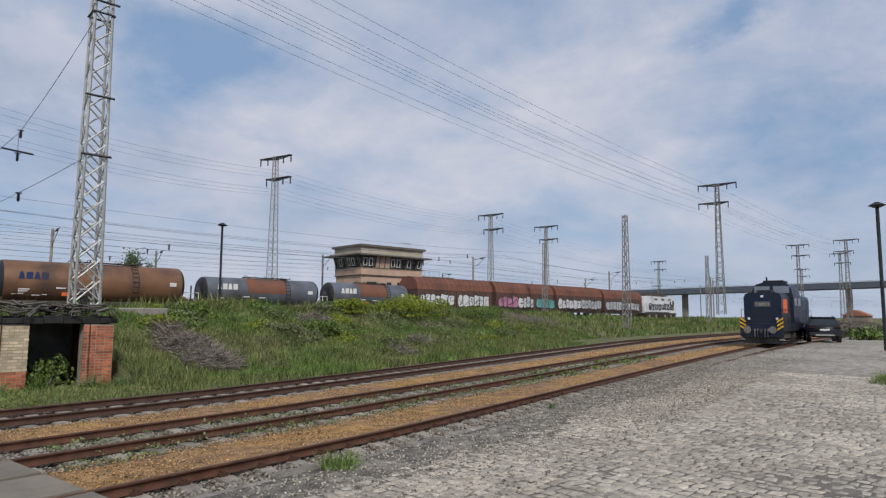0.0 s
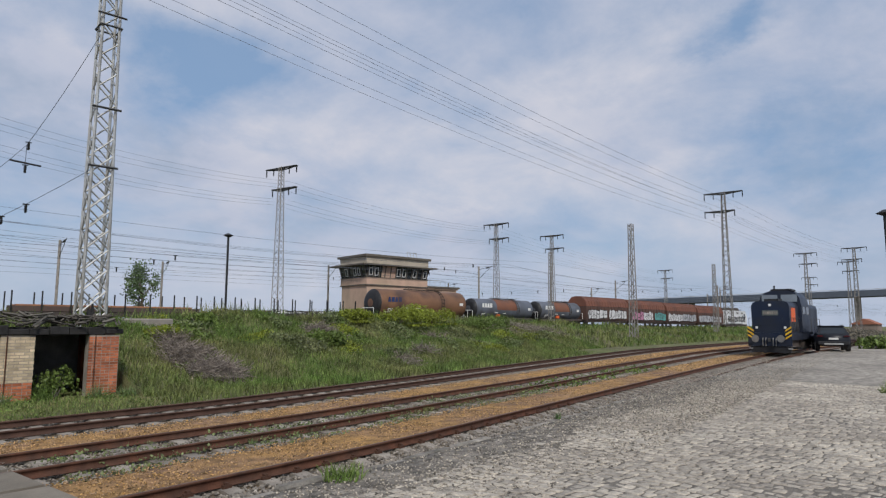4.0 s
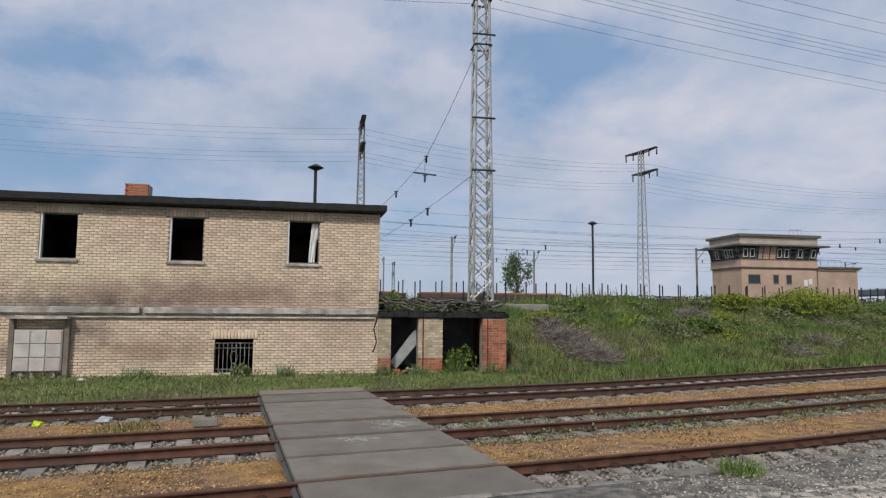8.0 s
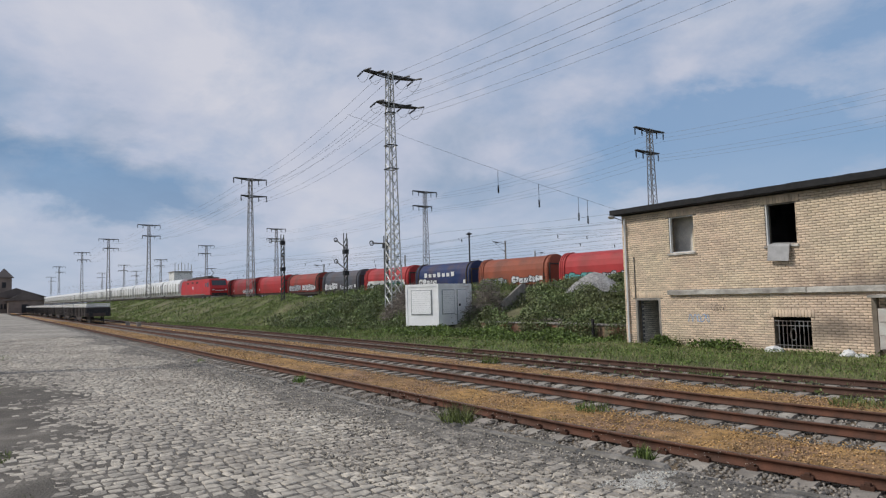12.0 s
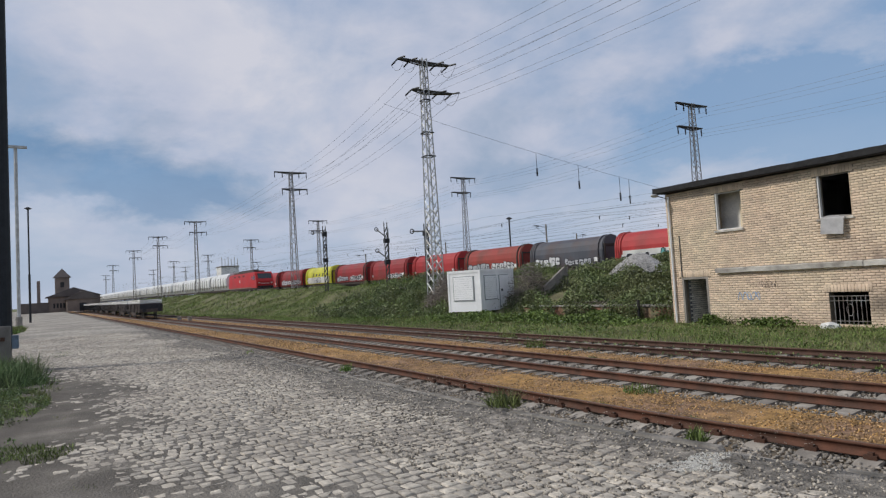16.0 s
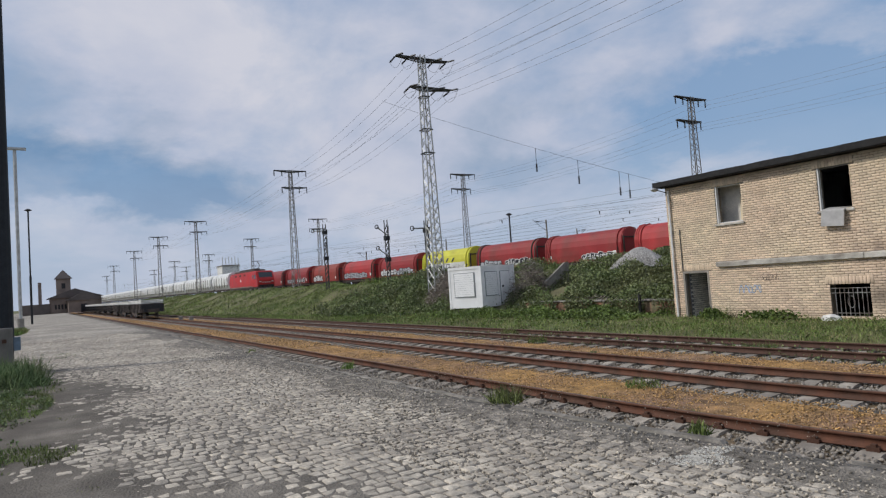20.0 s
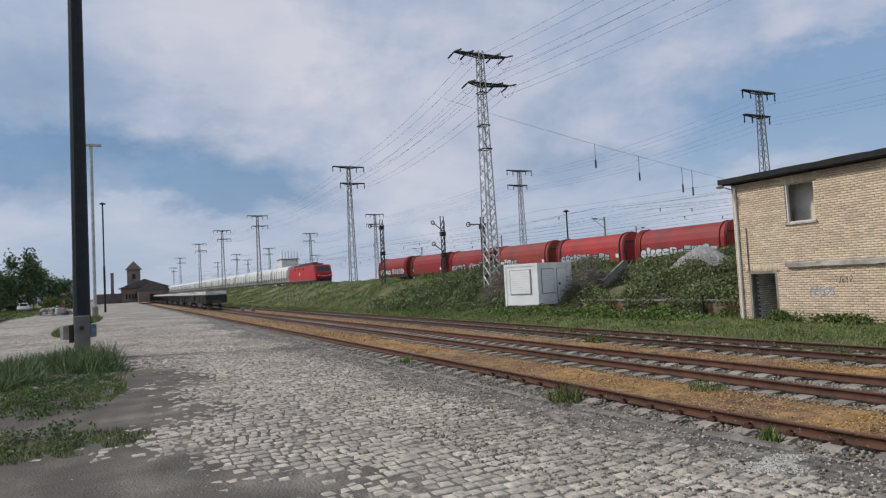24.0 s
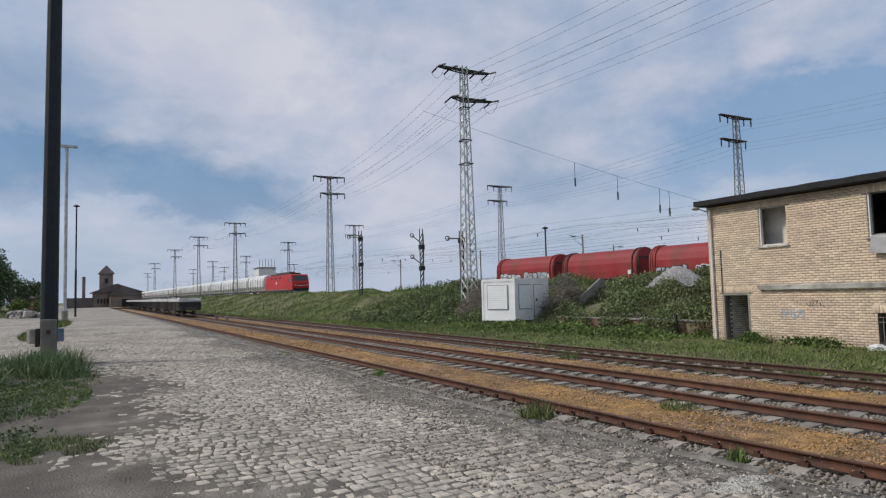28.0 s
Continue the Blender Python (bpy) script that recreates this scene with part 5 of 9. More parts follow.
# control floor: panes lean out towards the canopy
LEAN = 0.35
bm = bmesh.new()
lo4 = [bm.verts.new(p) for p in ((0, 0, 5.562), (SW, 0, 5.562), (SW, SD, 5.562), (0, SD, 5.562))]
hi4 = [bm.verts.new(p) for p in ((-LEAN, -LEAN, 6.9), (SW + LEAN, -LEAN, 6.9), (SW + LEAN, SD + LEAN, 6.9), (-LEAN, SD + LEAN, 6.9))]
for k in range(4):
    bm.faces.new((lo4[k], lo4[(k + 1) % 4], hi4[(k + 1) % 4], hi4[k]))
bm.faces.new(lo4[::-1]), bm.faces.new(hi4)
part("glazing", bm, C_GLASS, sb, "dark leaning window band of the control floor")
FR = to_mesh("window_post", boxes((-0.07, -0.09, 0, 0.07, 0.02, 1.36)), C_TRIM)
tilt_ = math.atan(LEAN / 1.34)
for k in range(12):
    child("window_post", FR, sb, Matrix.Translation((0.05 + k * (SW - 0.1) / 11, -0.02, 5.563)) @ Matrix.Rotation(tilt_, 4, "X"))
for k in range(7):
    child("window_post", FR, sb, Matrix.Translation((-0.02, 0.05 + k * (SD - 0.1) / 6, 5.563)) @ Matrix.Rotation(radians(-90), 4, "Z") @ Matrix.Rotation(tilt_, 4, "X"))
CASE = to_mesh("casement", boxes((-0.3, -0.04, 0, -0.22, 0.0, 0.95), (0.22, -0.04, 0, 0.3, 0.0, 0.95), (-0.22, -0.04, 0, 0.22, 0.0, 0.08), (-0.22, -0.04, 0.87, 0.22, 0.0, 0.95)), C_WHITE)
for k in (0, 1, 5, 6, 8, 10):
    child("casement", CASE, sb, Matrix.Translation((0.5 + k * (SW - 0.1) / 11, -0.14, 5.75)) @ Matrix.Rotation(tilt_, 4, "X") @ Matrix.Rotation(radians(random.uniform(-9, 9)), 4, "Y"))
for k in (1, 2, 4):
    child("casement", CASE, sb, Matrix.Translation((-0.14, 0.55 + k * (SD - 0.1) / 6, 5.75)) @ Matrix.Rotation(radians(-90), 4, "Z") @ Matrix.Rotation(tilt_, 4, "X"))
part("brick_infill", prism(bmesh.new(), [(-0.05, 5.565), (-0.05 - LEAN, 6.895), (0.3, 6.895), (0.3, 5.565)], 2.3, 4.6), C_REND, sb)
part("canopy", boxes((-1.35, -1.2, 6.902, SW + 1.1, SD + 1.2, 7.06)), C_TRIM, sb, "dark projecting canopy")
part("attic", boxes((-0.2, -0.2, 7.062, SW + 0.2, SD + 0.2, 7.95)), mat("grey_beige_render", (0.46, 0.40, 0.32), 0.9, 0, 0.15, 0.6, 20, 0.2), sb)
part("roof", boxes((-0.5, -0.5, 7.952, SW + 0.5, SD + 0.5, 8.22)), C_TRIM, sb)
for x, w in ((0.9, 1.6), (4.3, 0.7), (6.1, 0.7)):
    wd = part("window", boxes((x, -0.03, 2.95, x + w, 0.05, 3.85)), C_GLASS, sb)
    part("window_sill", boxes((x - 0.08, -0.05, 2.87, x + w + 0.08, -0.032, 2.95)), C_CONC, wd)
    part("lintel", boxes((x - 0.08, -0.05, 3.85, x + w + 0.08, -0.032, 3.93)), C_CONC, wd)
part("notice_board", boxes((8.5, -0.06, 2.7, 9.0, -0.003, 3.4)), C_WHITE, sb, "white notice board")
part("notice_board", boxes((9.15, -0.06, 2.9, 9.65, -0.003, 3.5)), C_WHITE, sb, "white notice board")
part("roof_rail", bars([((7.6 + k * 0.55, 1.0, 8.22), (7.6 + k * 0.55, 1.0, 8.95)) for k in range(4)] + [((7.6, 1.0, 8.95), (9.25, 1.0, 8.95))], 0.04, 4), C_STEEL, sb)
part("downpipe", bars([((SW + 0.05, -0.1, -0.6), (SW + 0.05, -0.1, 4.6))], 0.06, 6), C_TRIM, sb)
part("annex", boxes((SW + 0.002, 0.6, -0.7, 16.7, SD, 4.5)), C_REND, sb, "low beige annex")
part("annex_roof", boxes((SW + 0.24, 0.2, 4.71, 17.1, SD + 0.3, 4.88)), C_TRIM, sb)
part("annex_cornice", boxes((SW + 0.24, 0.4, 4.502, 16.9, SD + 0.1, 4.708)), C_REND, sb)
part("annex_rail", bars([((11.0 + k, 1.2, 4.88), (11.0 + k, 1.2, 5.7)) for k in range(5)] + [((11.0, 1.2, 5.7), (15.0, 1.2, 5.7))], 0.035, 4), C_STEEL, sb)

# ---- road bridge across the yard ----
br = thing("road_bridge", None, "long grey road bridge across the yard", "bridge")
A_, B_ = Vector((205, 150, 8.5)), Vector((250, 30, 11.9))
d = (B_ - A_).normalized()
C_BRIDGE = mat("bridge_steel", (0.075, 0.09, 0.115), 0.7, 0, 0.15, 0.2, 5, 0.1)
bm = bmesh.new()
a2, b2 = A_ - d * 80, B_ + d * 90
side = Vector((d.y, -d.x, 0)).normalized() * 6
for p, q, h in ((0, 1, 1.9),):
    vs = [bm.verts.new(v) for v in (a2 - side, a2 + side, b2 + side, b2 - side)]
    vs2 = [bm.verts.new(v + Vector((0, 0, h))) for v in (a2 - side, a2 + side, b2 + side, b2 - side)]
    for k in range(4):
        bm.faces.new((vs[k], vs[(k + 1) % 4], vs2[(k + 1) % 4], vs2[k]))
    bm.faces.new(vs[::-1]), bm.faces.new(vs2)
part("deck", bm, C_BRIDGE, br)
part("railing", bars([(a2 - side + Vector((0, 0, 2.7)), b2 - side + Vector((0, 0, 2.7)))] + [(a2.lerp(b2, k / 60) - side + Vector((0, 0, 1.7)), a2.lerp(b2, k / 60) - side + Vector((0, 0, 2.7))) for k in range(61)], 0.08, 4), C_STEEL, br)
for k in range(6):
    p = a2.lerp(b2, (k + 0.5) / 6)
    part("pier", boxes((p.x - 0.8, p.y - 0.8, 0, p.x + 0.8, p.y + 0.8, p.z + 0.02)), C_CONC, br)


# a stayed line by the tall mast, with its insulators
STAY = [(7.0, 28.5, 13.65), (5.95, 36.0, 10.3), (3.9, 43.5, 8.3), (7.0, 28.5, 7.95), (3.8, 40.0, 6.0)]
for a_, b_, us in ((STAY[0], STAY[1], (0.97,)), (STAY[1], STAY[2], (0.55,)), (STAY[3], STAY[4], (0.42, 0.6))):
    w_ = wire([a_, b_], 0.15, 0.014, 6, "slanting stay wire beside the tall mast")
    for u in us:
        hang(w_, Vector(a_).lerp(Vector(b_), u) - Vector((0, 0, 0.6 * u * (1 - u))))
# insulator cross hanging where two of the stays meet
w_ = wire([STAY[1], (5.95, 36.0, 9.0)], 0.0, 0.016, 2, "short hanging wire with an insulator cross")
part("insulator_bar", bars([((5.3, 36.0, 9.45), (6.6, 36.0, 9.35))], 0.05, 6), C_BLACK, w_)
hang(w_, (5.95, 36.0, 9.3))
for off, z in ((2.0, 8.4), (7.0, 8.1), (11.5, 8.8), (17.0, 8.3), (23.0, 9.0)):
    xs = list(range(-330, 331, 66))
    wire([(x, float(MAIN(x)) + off, float(YARD_Z(x)) + z + 0.4 * math.sin(x)) for x in xs], 0.7, 0.013, 8, "feeder wire over the yard")

# pale relay building far behind the red locomotive
rb = thing("relay_building", Matrix.Translation((-254, 59.8, 1.25)), "pale flat-roofed building with posts on its roof", "building")
part("wall", boxes((-4, -3.2, 0, 4, 3.2, 11.6)), mat("pale_render", (0.74, 0.73, 0.69), 0.9, 0, 0.1, 0.5, 10, 0.1), rb)
part("roof", boxes((-4.3, -3.4, 11.602, 4.3, 3.4, 12.0)), C_CONC, rb)
for k in range(6):
    part("roof_post", bars([((4.0, -2.9 + k * 1.15, 12.0), (4.0, -2.9 + k * 1.15, 15.2 - 0.6 * (k % 2)))], 0.13, 4), C_STEEL, rb)

# span wire across the yard with long hanging insulators
SA, SB = Vector((-45.6, 22.8, 16.2)), Vector((-28.0, 42.6, 5.6))
w_ = wire([SA, SB], 0.35, 0.011, 8, "slanting span wire with hanging insulators")
bm = bmesh.new()
bar(bm, (0, 0, 0.02), (0, 0, -1.25), 0.018, seg=5)
for k in range(5):
    bar(bm, (0, 0, -1.2 - 0.12 * k), (0, 0, -1.2 - 0.12 * k - 0.10), 0.085, 0.04, seg=7)
LONGINS = to_mesh("insulator", bm, C_BLACK)
for u in (0.44, 0.555, 0.665, 0.69):
    p = SA.lerp(SB, u)
    p.z -= 0.35 * 4 * u * (1 - u)
    child("insulator", LONGINS, w_, Matrix.Translation(p))


# ---- rolling stock ----
def wheelset(parent, x, z=0.46, r=0.46):
    bm = bmesh.new()
    for s in (-1, 1):
        bar(bm, (x, s * 0.75, z), (x, s * 0.68, z), r, seg=14)
    bar(bm, (x, -0.75, z), (x, 0.75, z), 0.08, seg=8)
    return part("wheelset", bm, C_DARKSTEEL, parent)


def buffers(parent, x, s):
    for y in (-0.87, 0.87):
        bm = bmesh.new()
        bar(bm, (x, y, 1.06), (x + s * 0.5, y, 1.06), 0.1, seg=8)
        bar(bm, (x + s * 0.5, y, 1.06), (x + s * 0.56, y, 1.06), 0.23, seg=12)
        part("buffer", bm, C_BLACK, parent)


C_FRAME = mat("grimy_underframe", (0.075, 0.06, 0.052), 0.8, 0, 0.3, 3, 30, 0.2)
TAGS = [mat("spray_" + n, c, 0.5, 0, 0.1, 3, 20, 0.0) for n, c in (("white", (0.62, 0.62, 0.62)), ("silver", (0.42, 0.43, 0.45)), ("teal", (0.12, 0.35, 0.33)), ("blue", (0.06, 0.17, 0.45)), ("black", (0.03, 0.03, 0.035)), ("pink", (0.45, 0.2, 0.3)))]


def scrawl(parent, x0, x1, z0, z1, y, tag, seed, bulge=0.0):
    """Sprayed block letters along a wagon side: filled shapes with strokes over them."""
    rnd = random.Random(seed)
    fill, line = bmesh.new(), bmesh.new()
    x = x0
    while x < x1 - 0.3:
        w = rnd.uniform(0.5, 0.95) * (z1 - z0)
        h0, h1 = z0 + rnd.uniform(0, 0.15), z1 - rnd.uniform(0, 0.3)
        ring = []
        for k in range(9):
            t = 2 * math.pi * k / 9
            ca, sa = math.cos(t), math.sin(t)
            q = 1 / max(abs(ca), abs(sa)) * rnd.uniform(0.8, 1.0)
            ring.append((x + w * 0.5 + 0.55 * w * ca * q * 0.95, y, (h0 + h1) / 2 + (h1 - h0) * 0.5 * sa * q))
        fill.faces.new([fill.verts.new(p) for p in ring])
        inner = [(x + w * rnd.uniform(0.2, 0.8), y, h0 + (h1 - h0) * rnd.uniform(0.15, 0.85)) for _ in range(3)]
        pts = ring + [ring[0]] + inner
        for p, q in zip(pts[:-1], pts[1:]):
            d = Vector((q[0] - p[0], 0, q[2] - p[2]))
            if d.length < 0.05:
                continue
            o = Vector((-d.z, 0, d.x)).normalized() * rnd.uniform(0.02, 0.045)
            line.faces.new([line.verts.new(v + Vector((0, -0.006 - rnd.uniform(0, 0.003), 0))) for v in (Vector(p) - o, Vector(p) + o, Vector(q) + o, Vector(q) - o)])
        x += w * 0.84
    for f_ in list(fill.faces) + list(line.faces):
        f_.normal_update()
        if f_.normal.y > 0:
            f_.normal_flip()
    g = tagged(part("graffiti", fill, TAGS[tag], parent, "sprayed block letters"), kind="stuff")
    tagged(part("outline", line, TAGS[4 if tag != 4 else 0], g), kind="stuff")
    return g


def hood_wagon(colour, seed, panel=None, tags=(0,)):
    """Telescopic-hood coil wagon, its left end at x = 0."""
    L, m = 11.15, thing("hood_wagon", None, "", "freight wagon", "wagons of the passing steel train")
    for s, x in ((-1, 0.55), (1, L - 0.55)):
        buffers(m, x, s)
    part("underframe", boxes((0.5, -1.25, 0.85, L - 0.5, 1.25, 1.2), (2.6, -0.9, 0.55, L - 2.6, 0.9, 0.849)), C_FRAME, m)
    for x in (1.5, 3.1, L - 3.1, L - 1.5):
        wheelset(m, x)
    prof = [(-1.38, 1.22), (-1.42, 1.9), (-1.40, 2.7), (-1.28, 3.25), (-1.02, 3.66), (-0.62, 3.95), (0, 4.07), (0.62, 3.95), (1.02, 3.66), (1.28, 3.25), (1.40, 2.7), (1.42, 1.9), (1.38, 1.22)]
    part("hood", prism(bmesh.new(), prof, 0.95, L - 0.95), colour, m)
    big = [(y * 1.035, 1.2 + (z - 1.2) * 1.02) for y, z in prof]
    for a, b in ((0.62, 0.98), (L - 0.98, L - 0.62)):
        part("end_wall", prism(bmesh.new(), big, a, b), colour, m)
    for x in (0.75, 1.25, L - 1.25, L - 0.75):
        bm = prism(bmesh.new(), [(p[0] * 1.035, 1.2 + (p[1] - 1.2) * 1.018) for p in big], x - 0.05, x + 0.05)
        part("hoop", bm, C_FRAME if seed % 3 == 0 else colour, m)
    for x in (0.5, L - 0.62):
        part("end_frame", boxes((x, -1.3, 1.2, x + 0.11, -1.16, 3.3), (x, 1.16, 1.2, x + 0.11, 1.3, 3.3), (x, -1.16, 3.1, x + 0.11, 1.16, 3.24)), C_FRAME, m)
        part("end_platform", boxes((x - 0.1, -1.35, 1.05, x + 0.22, 1.35, 1.19)), C_FRAME, m)
    for x in (2.2, 4.45, 6.7, 8.95):
        part("hood_seam", prism(bmesh.new(), [(p_[0] * 1.004, 1.22 + (p_[1] - 1.22) * 1.003) for p_ in prof], x - 0.02, x + 0.02), colour, m)
    for x in (1.15, L - 1.15):
        part("locking_lever", bars([((x, -1.47, 1.3), (x, -1.47, 2.3)), ((x, -1.47, 1.9), (x + 0.25, -1.47, 1.9))], 0.035, 4), C_FRAME, m)
    if panel is not None:
        part("side_panel", boxes((1.5, -1.446, 1.35, L - 1.5, -1.424, 2.35)), panel, m)
    rnd = random.Random(seed)
    for k, t in enumerate(tags):
        w = (L - 2.6) / len(tags)
        if rnd.random() < 0.9:
            scrawl(m, 1.3 + k * w, 1.3 + (k + 0.85) * w, 1.3, rnd.uniform(2.1, 2.5), -1.452, t, seed * 7 + k)
    part("data_plate", boxes((L - 1.75, -1.45, 1.6, L - 1.25, -1.43, 2.0)), C_WHITE, m)
    part("data_plate", boxes((1.2, -1.45, 1.7, 1.5, -1.43, 2.0)), C_WHITE, m)
    return m


def paint(name, c, rough=0.5, dirt=(0.12, 0.07, 0.05), amount=0.25):
    return mat(name, c, rough, 0, 0.14, 0.7, 25, 0.05, second=dirt, amount=amount, s2=0.5)


P_RED, P_DRED, P_BRED = paint("red_hood", (0.43, 0.042, 0.042), amount=0.15), paint("dark_red_hood", (0.31, 0.033, 0.034), amount=0.2), paint("brown_red_hood", (0.32, 0.055, 0.042), 0.6)
P_GREY, P_NAVY, P_RUST, P_YEL = paint("anthracite_hood", (0.085, 0.09, 0.105)), paint("navy_hood", (0.02, 0.04, 0.12)), paint("rust_hood", (0.31, 0.085, 0.045), 0.6), paint("yellow_hood", (0.60, 0.575, 0.06), amount=0.1)
P_PANEL = paint("white_side_panel", (0.66, 0.66, 0.62), amount=0.12)
STEEL_TRAIN = []          # index counts from the yellow wagon, forwards positive
SPEC = {-6: (P_DRED, None, (0, 1)), -5: (P_DRED, None, (1,)), -4: (P_DRED, None, (1, 4)), -3: (P_BRED, None, (0, 1)), -2: (P_RED, None, (1,)), -1: (P_DRED, None, (0, 1)), 0: (P_YEL, P_PANEL, (4, 0, 4)), 1: (P_DRED, None, (1, 4)), 2: (P_DRED, None, (0, 4)),
        3: (P_RED, None, (0, 2)), 4: (P_BRED, None, (1, 0)), 5: (P_GREY, None, (0, 1)), 6: (P_RED, P_PANEL, (4, 2)), 7: (P_NAVY, None, (0, 1)), 8: (P_RUST, None, (1, 0)), 9: (P_RED, None, (2, 1)), 10: (P_RED, P_PANEL, (3, 3)), 11: (P_DRED, None, (1,)), 12: (P_RED, None, (0,))}
NAMES = {P_RED: "red", P_DRED: "dark red", P_BRED: "brownish red", P_GREY: "anthracite grey", P_NAVY: "navy blue", P_RUST: "rusty orange-red", P_YEL: "yellow and white"}
for i, (c, p, tg) in SPEC.items():
    w = hood_wagon(c, i + 20, p, tg)
    tagged(w, NAMES[c] + " telescopic-hood freight wagon with graffiti rolling along the yard")
    if i == 7:
        for k in range(7):
            x = 2.4 + k * 0.82
            part("letter_shape", box(bmesh.new(), x, -1.445, 2.45, x + 0.52, -1.405, 2.86 if k % 3 else 2.98, bevel=0.01), C_WHITE, w)
    if i == 0:
        for k in range(4):
            part("letter_shape", prism(bmesh.new(), [(3.4 + k * 1.2, 2.45), (3.6 + k * 1.2, 2.45), (4.05 + k * 1.2, 2.95), (3.85 + k * 1.2, 2.95)], -1.45, -1.37, "y"), P_NAVY, w)
    STEEL_TRAIN.append((i, w))


def tank_wagon(L, r, colour, dirt, dome=True):
    m = thing("tank_wagon", None, "", "tank wagon", "wagons of the departing mixed train")
    for s, x in ((-1, 0.5), (1, L - 0.5)):
        buffers(m, x, s)
    part("underframe", boxes((0.45, -1.2, 0.9, L - 0.45, -0.9, 1.15), (0.45, 0.9, 0.9, L - 0.45, 1.2, 1.15), (0.45, -1.2, 0.9, 0.9, 1.2, 1.15), (L - 0.9, -1.2, 0.9, L - 0.45, 1.2, 1.15), (2.5, -0.6, 0.5, L - 2.5, 0.6, 0.95)), C_FRAME, m)
    for x in (1.5, 3.2, L - 3.2, L - 1.5):
        wheelset(m, x)
    zc = 1.05 + r
    bm = bmesh.new()
    stations = [(0.62, 0.0), (0.66, 0.6), (0.80, 0.86), (1.0, 0.98), (1.15, 1.0), (L - 1.15, 1.0), (L - 1.0, 0.98), (L - 0.80, 0.86), (L - 0.66, 0.6), (L - 0.62, 0.0)]
    seg, rings = 28, []
    for x, k in stations:
        rings.append([bm.verts.new((x, r * k * math.cos(2 * math.pi * q / seg), zc + r * k * math.sin(2 * math.pi * q / seg))) for q in range(seg)] if k else [bm.verts.new((x, 0, zc))])
    for a, b in zip(rings[:-1], rings[1:]):
        for q in range(seg):
            if len(a) == 1:
                bm.faces.new((a[0], b[(q + 1) % seg], b[q]))
            elif len(b) == 1:
                bm.faces.new((a[q], a[(q + 1) % seg], b[0]))
            else:
                bm.faces.new((a[q], a[(q + 1) % seg], b[(q + 1) % seg], b[q]))
    bmesh.ops.recalc_face_normals(bm, faces=bm.faces[:])
    part("tank", bm, colour, m, smooth=True)
    # black caps over both domed ends
    for xe in (0.66, L - 0.66):
        bm = bmesh.new()
        s = -1 if xe < 1 else 1
        rg = [[bm.verts.new((xe + dx * s, r * k * math.cos(2 * math.pi * q / seg), zc + r * k * math.sin(2 * math.pi * q / seg))) for q in range(seg)] for dx, k in ((0.02, 0.62), (-0.12, 0.875), (-0.32, 0.99))]
        for a, b in zip(rg[:-1], rg[1:]):
            for q in range(seg):
                bm.faces.new((a[q], a[(q + 1) % seg], b[(q + 1) % seg], b[q]))
        bm.faces.new(rg[0])
        bmesh.ops.recalc_face_normals(bm, faces=bm.faces[:])
        part("tank_end", bm, C_BLACK, m, "black tank end", smooth=True)
    if dirt is not None:
        bm = bmesh.new()
        a0, a1 = L * 0.36, L * 0.66
        rr = [[bm.verts.new((x, (r + 0.012) * math.cos(t), zc + (r + 0.012) * math.sin(t))) for t in [math.pi * (0.2 + 0.84 * q / 14) for q in range(15)]] for x in (a0, a0 + 0.5, a1 - 0.4, a1)]
        for p, q in zip(rr[:-1], rr[1:]):
            for k in range(14):
                bm.faces.new((p[k], p[k + 1], q[k + 1], q[k]))
        bmesh.ops.recalc_face_normals(bm, faces=bm.faces[:])
        part("stained_band", bm, dirt, m, "rust-brown stained middle of the tank", smooth=True)
    top = zc + r
    part("catwalk", boxes((L * 0.38, -0.45, top + 0.06, L * 0.72, 0.45, top + 0.11)), C_FRAME, m)
    part("catwalk_rail", bars([((L * 0.38 + k * L * 0.34 / 5, -0.45, top), (L * 0.38 + k * L * 0.34 / 5, -0.45, top + 0.22)) for k in range(6)] + [((L * 0.36, 0, top + 0.02), (L * 0.36 + 0.4, 0, top + 0.3))], 0.03, 4), C_FRAME, m)
    la = []
    for q in range(9):
        t = math.pi * (0.5 + 0.62 * q / 8)
        la.append((r * 1.04 * math.cos(t), zc + r * 1.04 * math.sin(t)))
    lst = []
    for x in (L * 0.66, L * 0.66 + 0.42):
        lst += [((x, p[0], p[1]), (x, q[0], q[1])) for p, q in zip(la[:-1], la[1:])]
    lst += [((L * 0.66, p[0], p[1]), (L * 0.66 + 0.42, p[0], p[1])) for p in la]
    part("ladder", bars(lst, 0.03, 4), C_FRAME, m)
    yo = -(r + 0.015)
    mk = P_NAVY if dirt is None else C_WHITE
    for k in range(4):
        x = 1.8 + k * 0.46
        part("letter_shape", prism(bmesh.new(), [(x, zc + 0.12), (x + 0.38, zc + 0.12), (x + (0.38 if k % 2 else 0.26), zc + 0.6), (x + (0.0 if k % 2 else 0.1), zc + 0.6)], yo, yo + 0.05, "y"), mk, m)
    for x0, x1, z0, z1 in ((1.5, 1.75, -0.95, -0.45), (1.85, 2.5, -0.62, -0.55), (1.85, 2.4, -0.75, -0.68), (1.85, 2.2, -0.9, -0.82), (2.7, 3.2, -1.0, -0.6), (3.3, 3.6, -0.95, -0.65), (4.1, 4.7, -0.5, -0.42), (5.6, 6.2, -0.55, -0.44), (L - 2.0, L - 1.5, -0.1, 0.2)):
        part("data_plate", boxes((x0, -r * math.cos(math.asin(min(0.95, abs(z0) / r))) - 0.03, zc + z0, x1, -r * math.cos(math.asin(min(0.95, abs(z1) / r))) * 0.6, zc + z1)), C_WHITE, m)
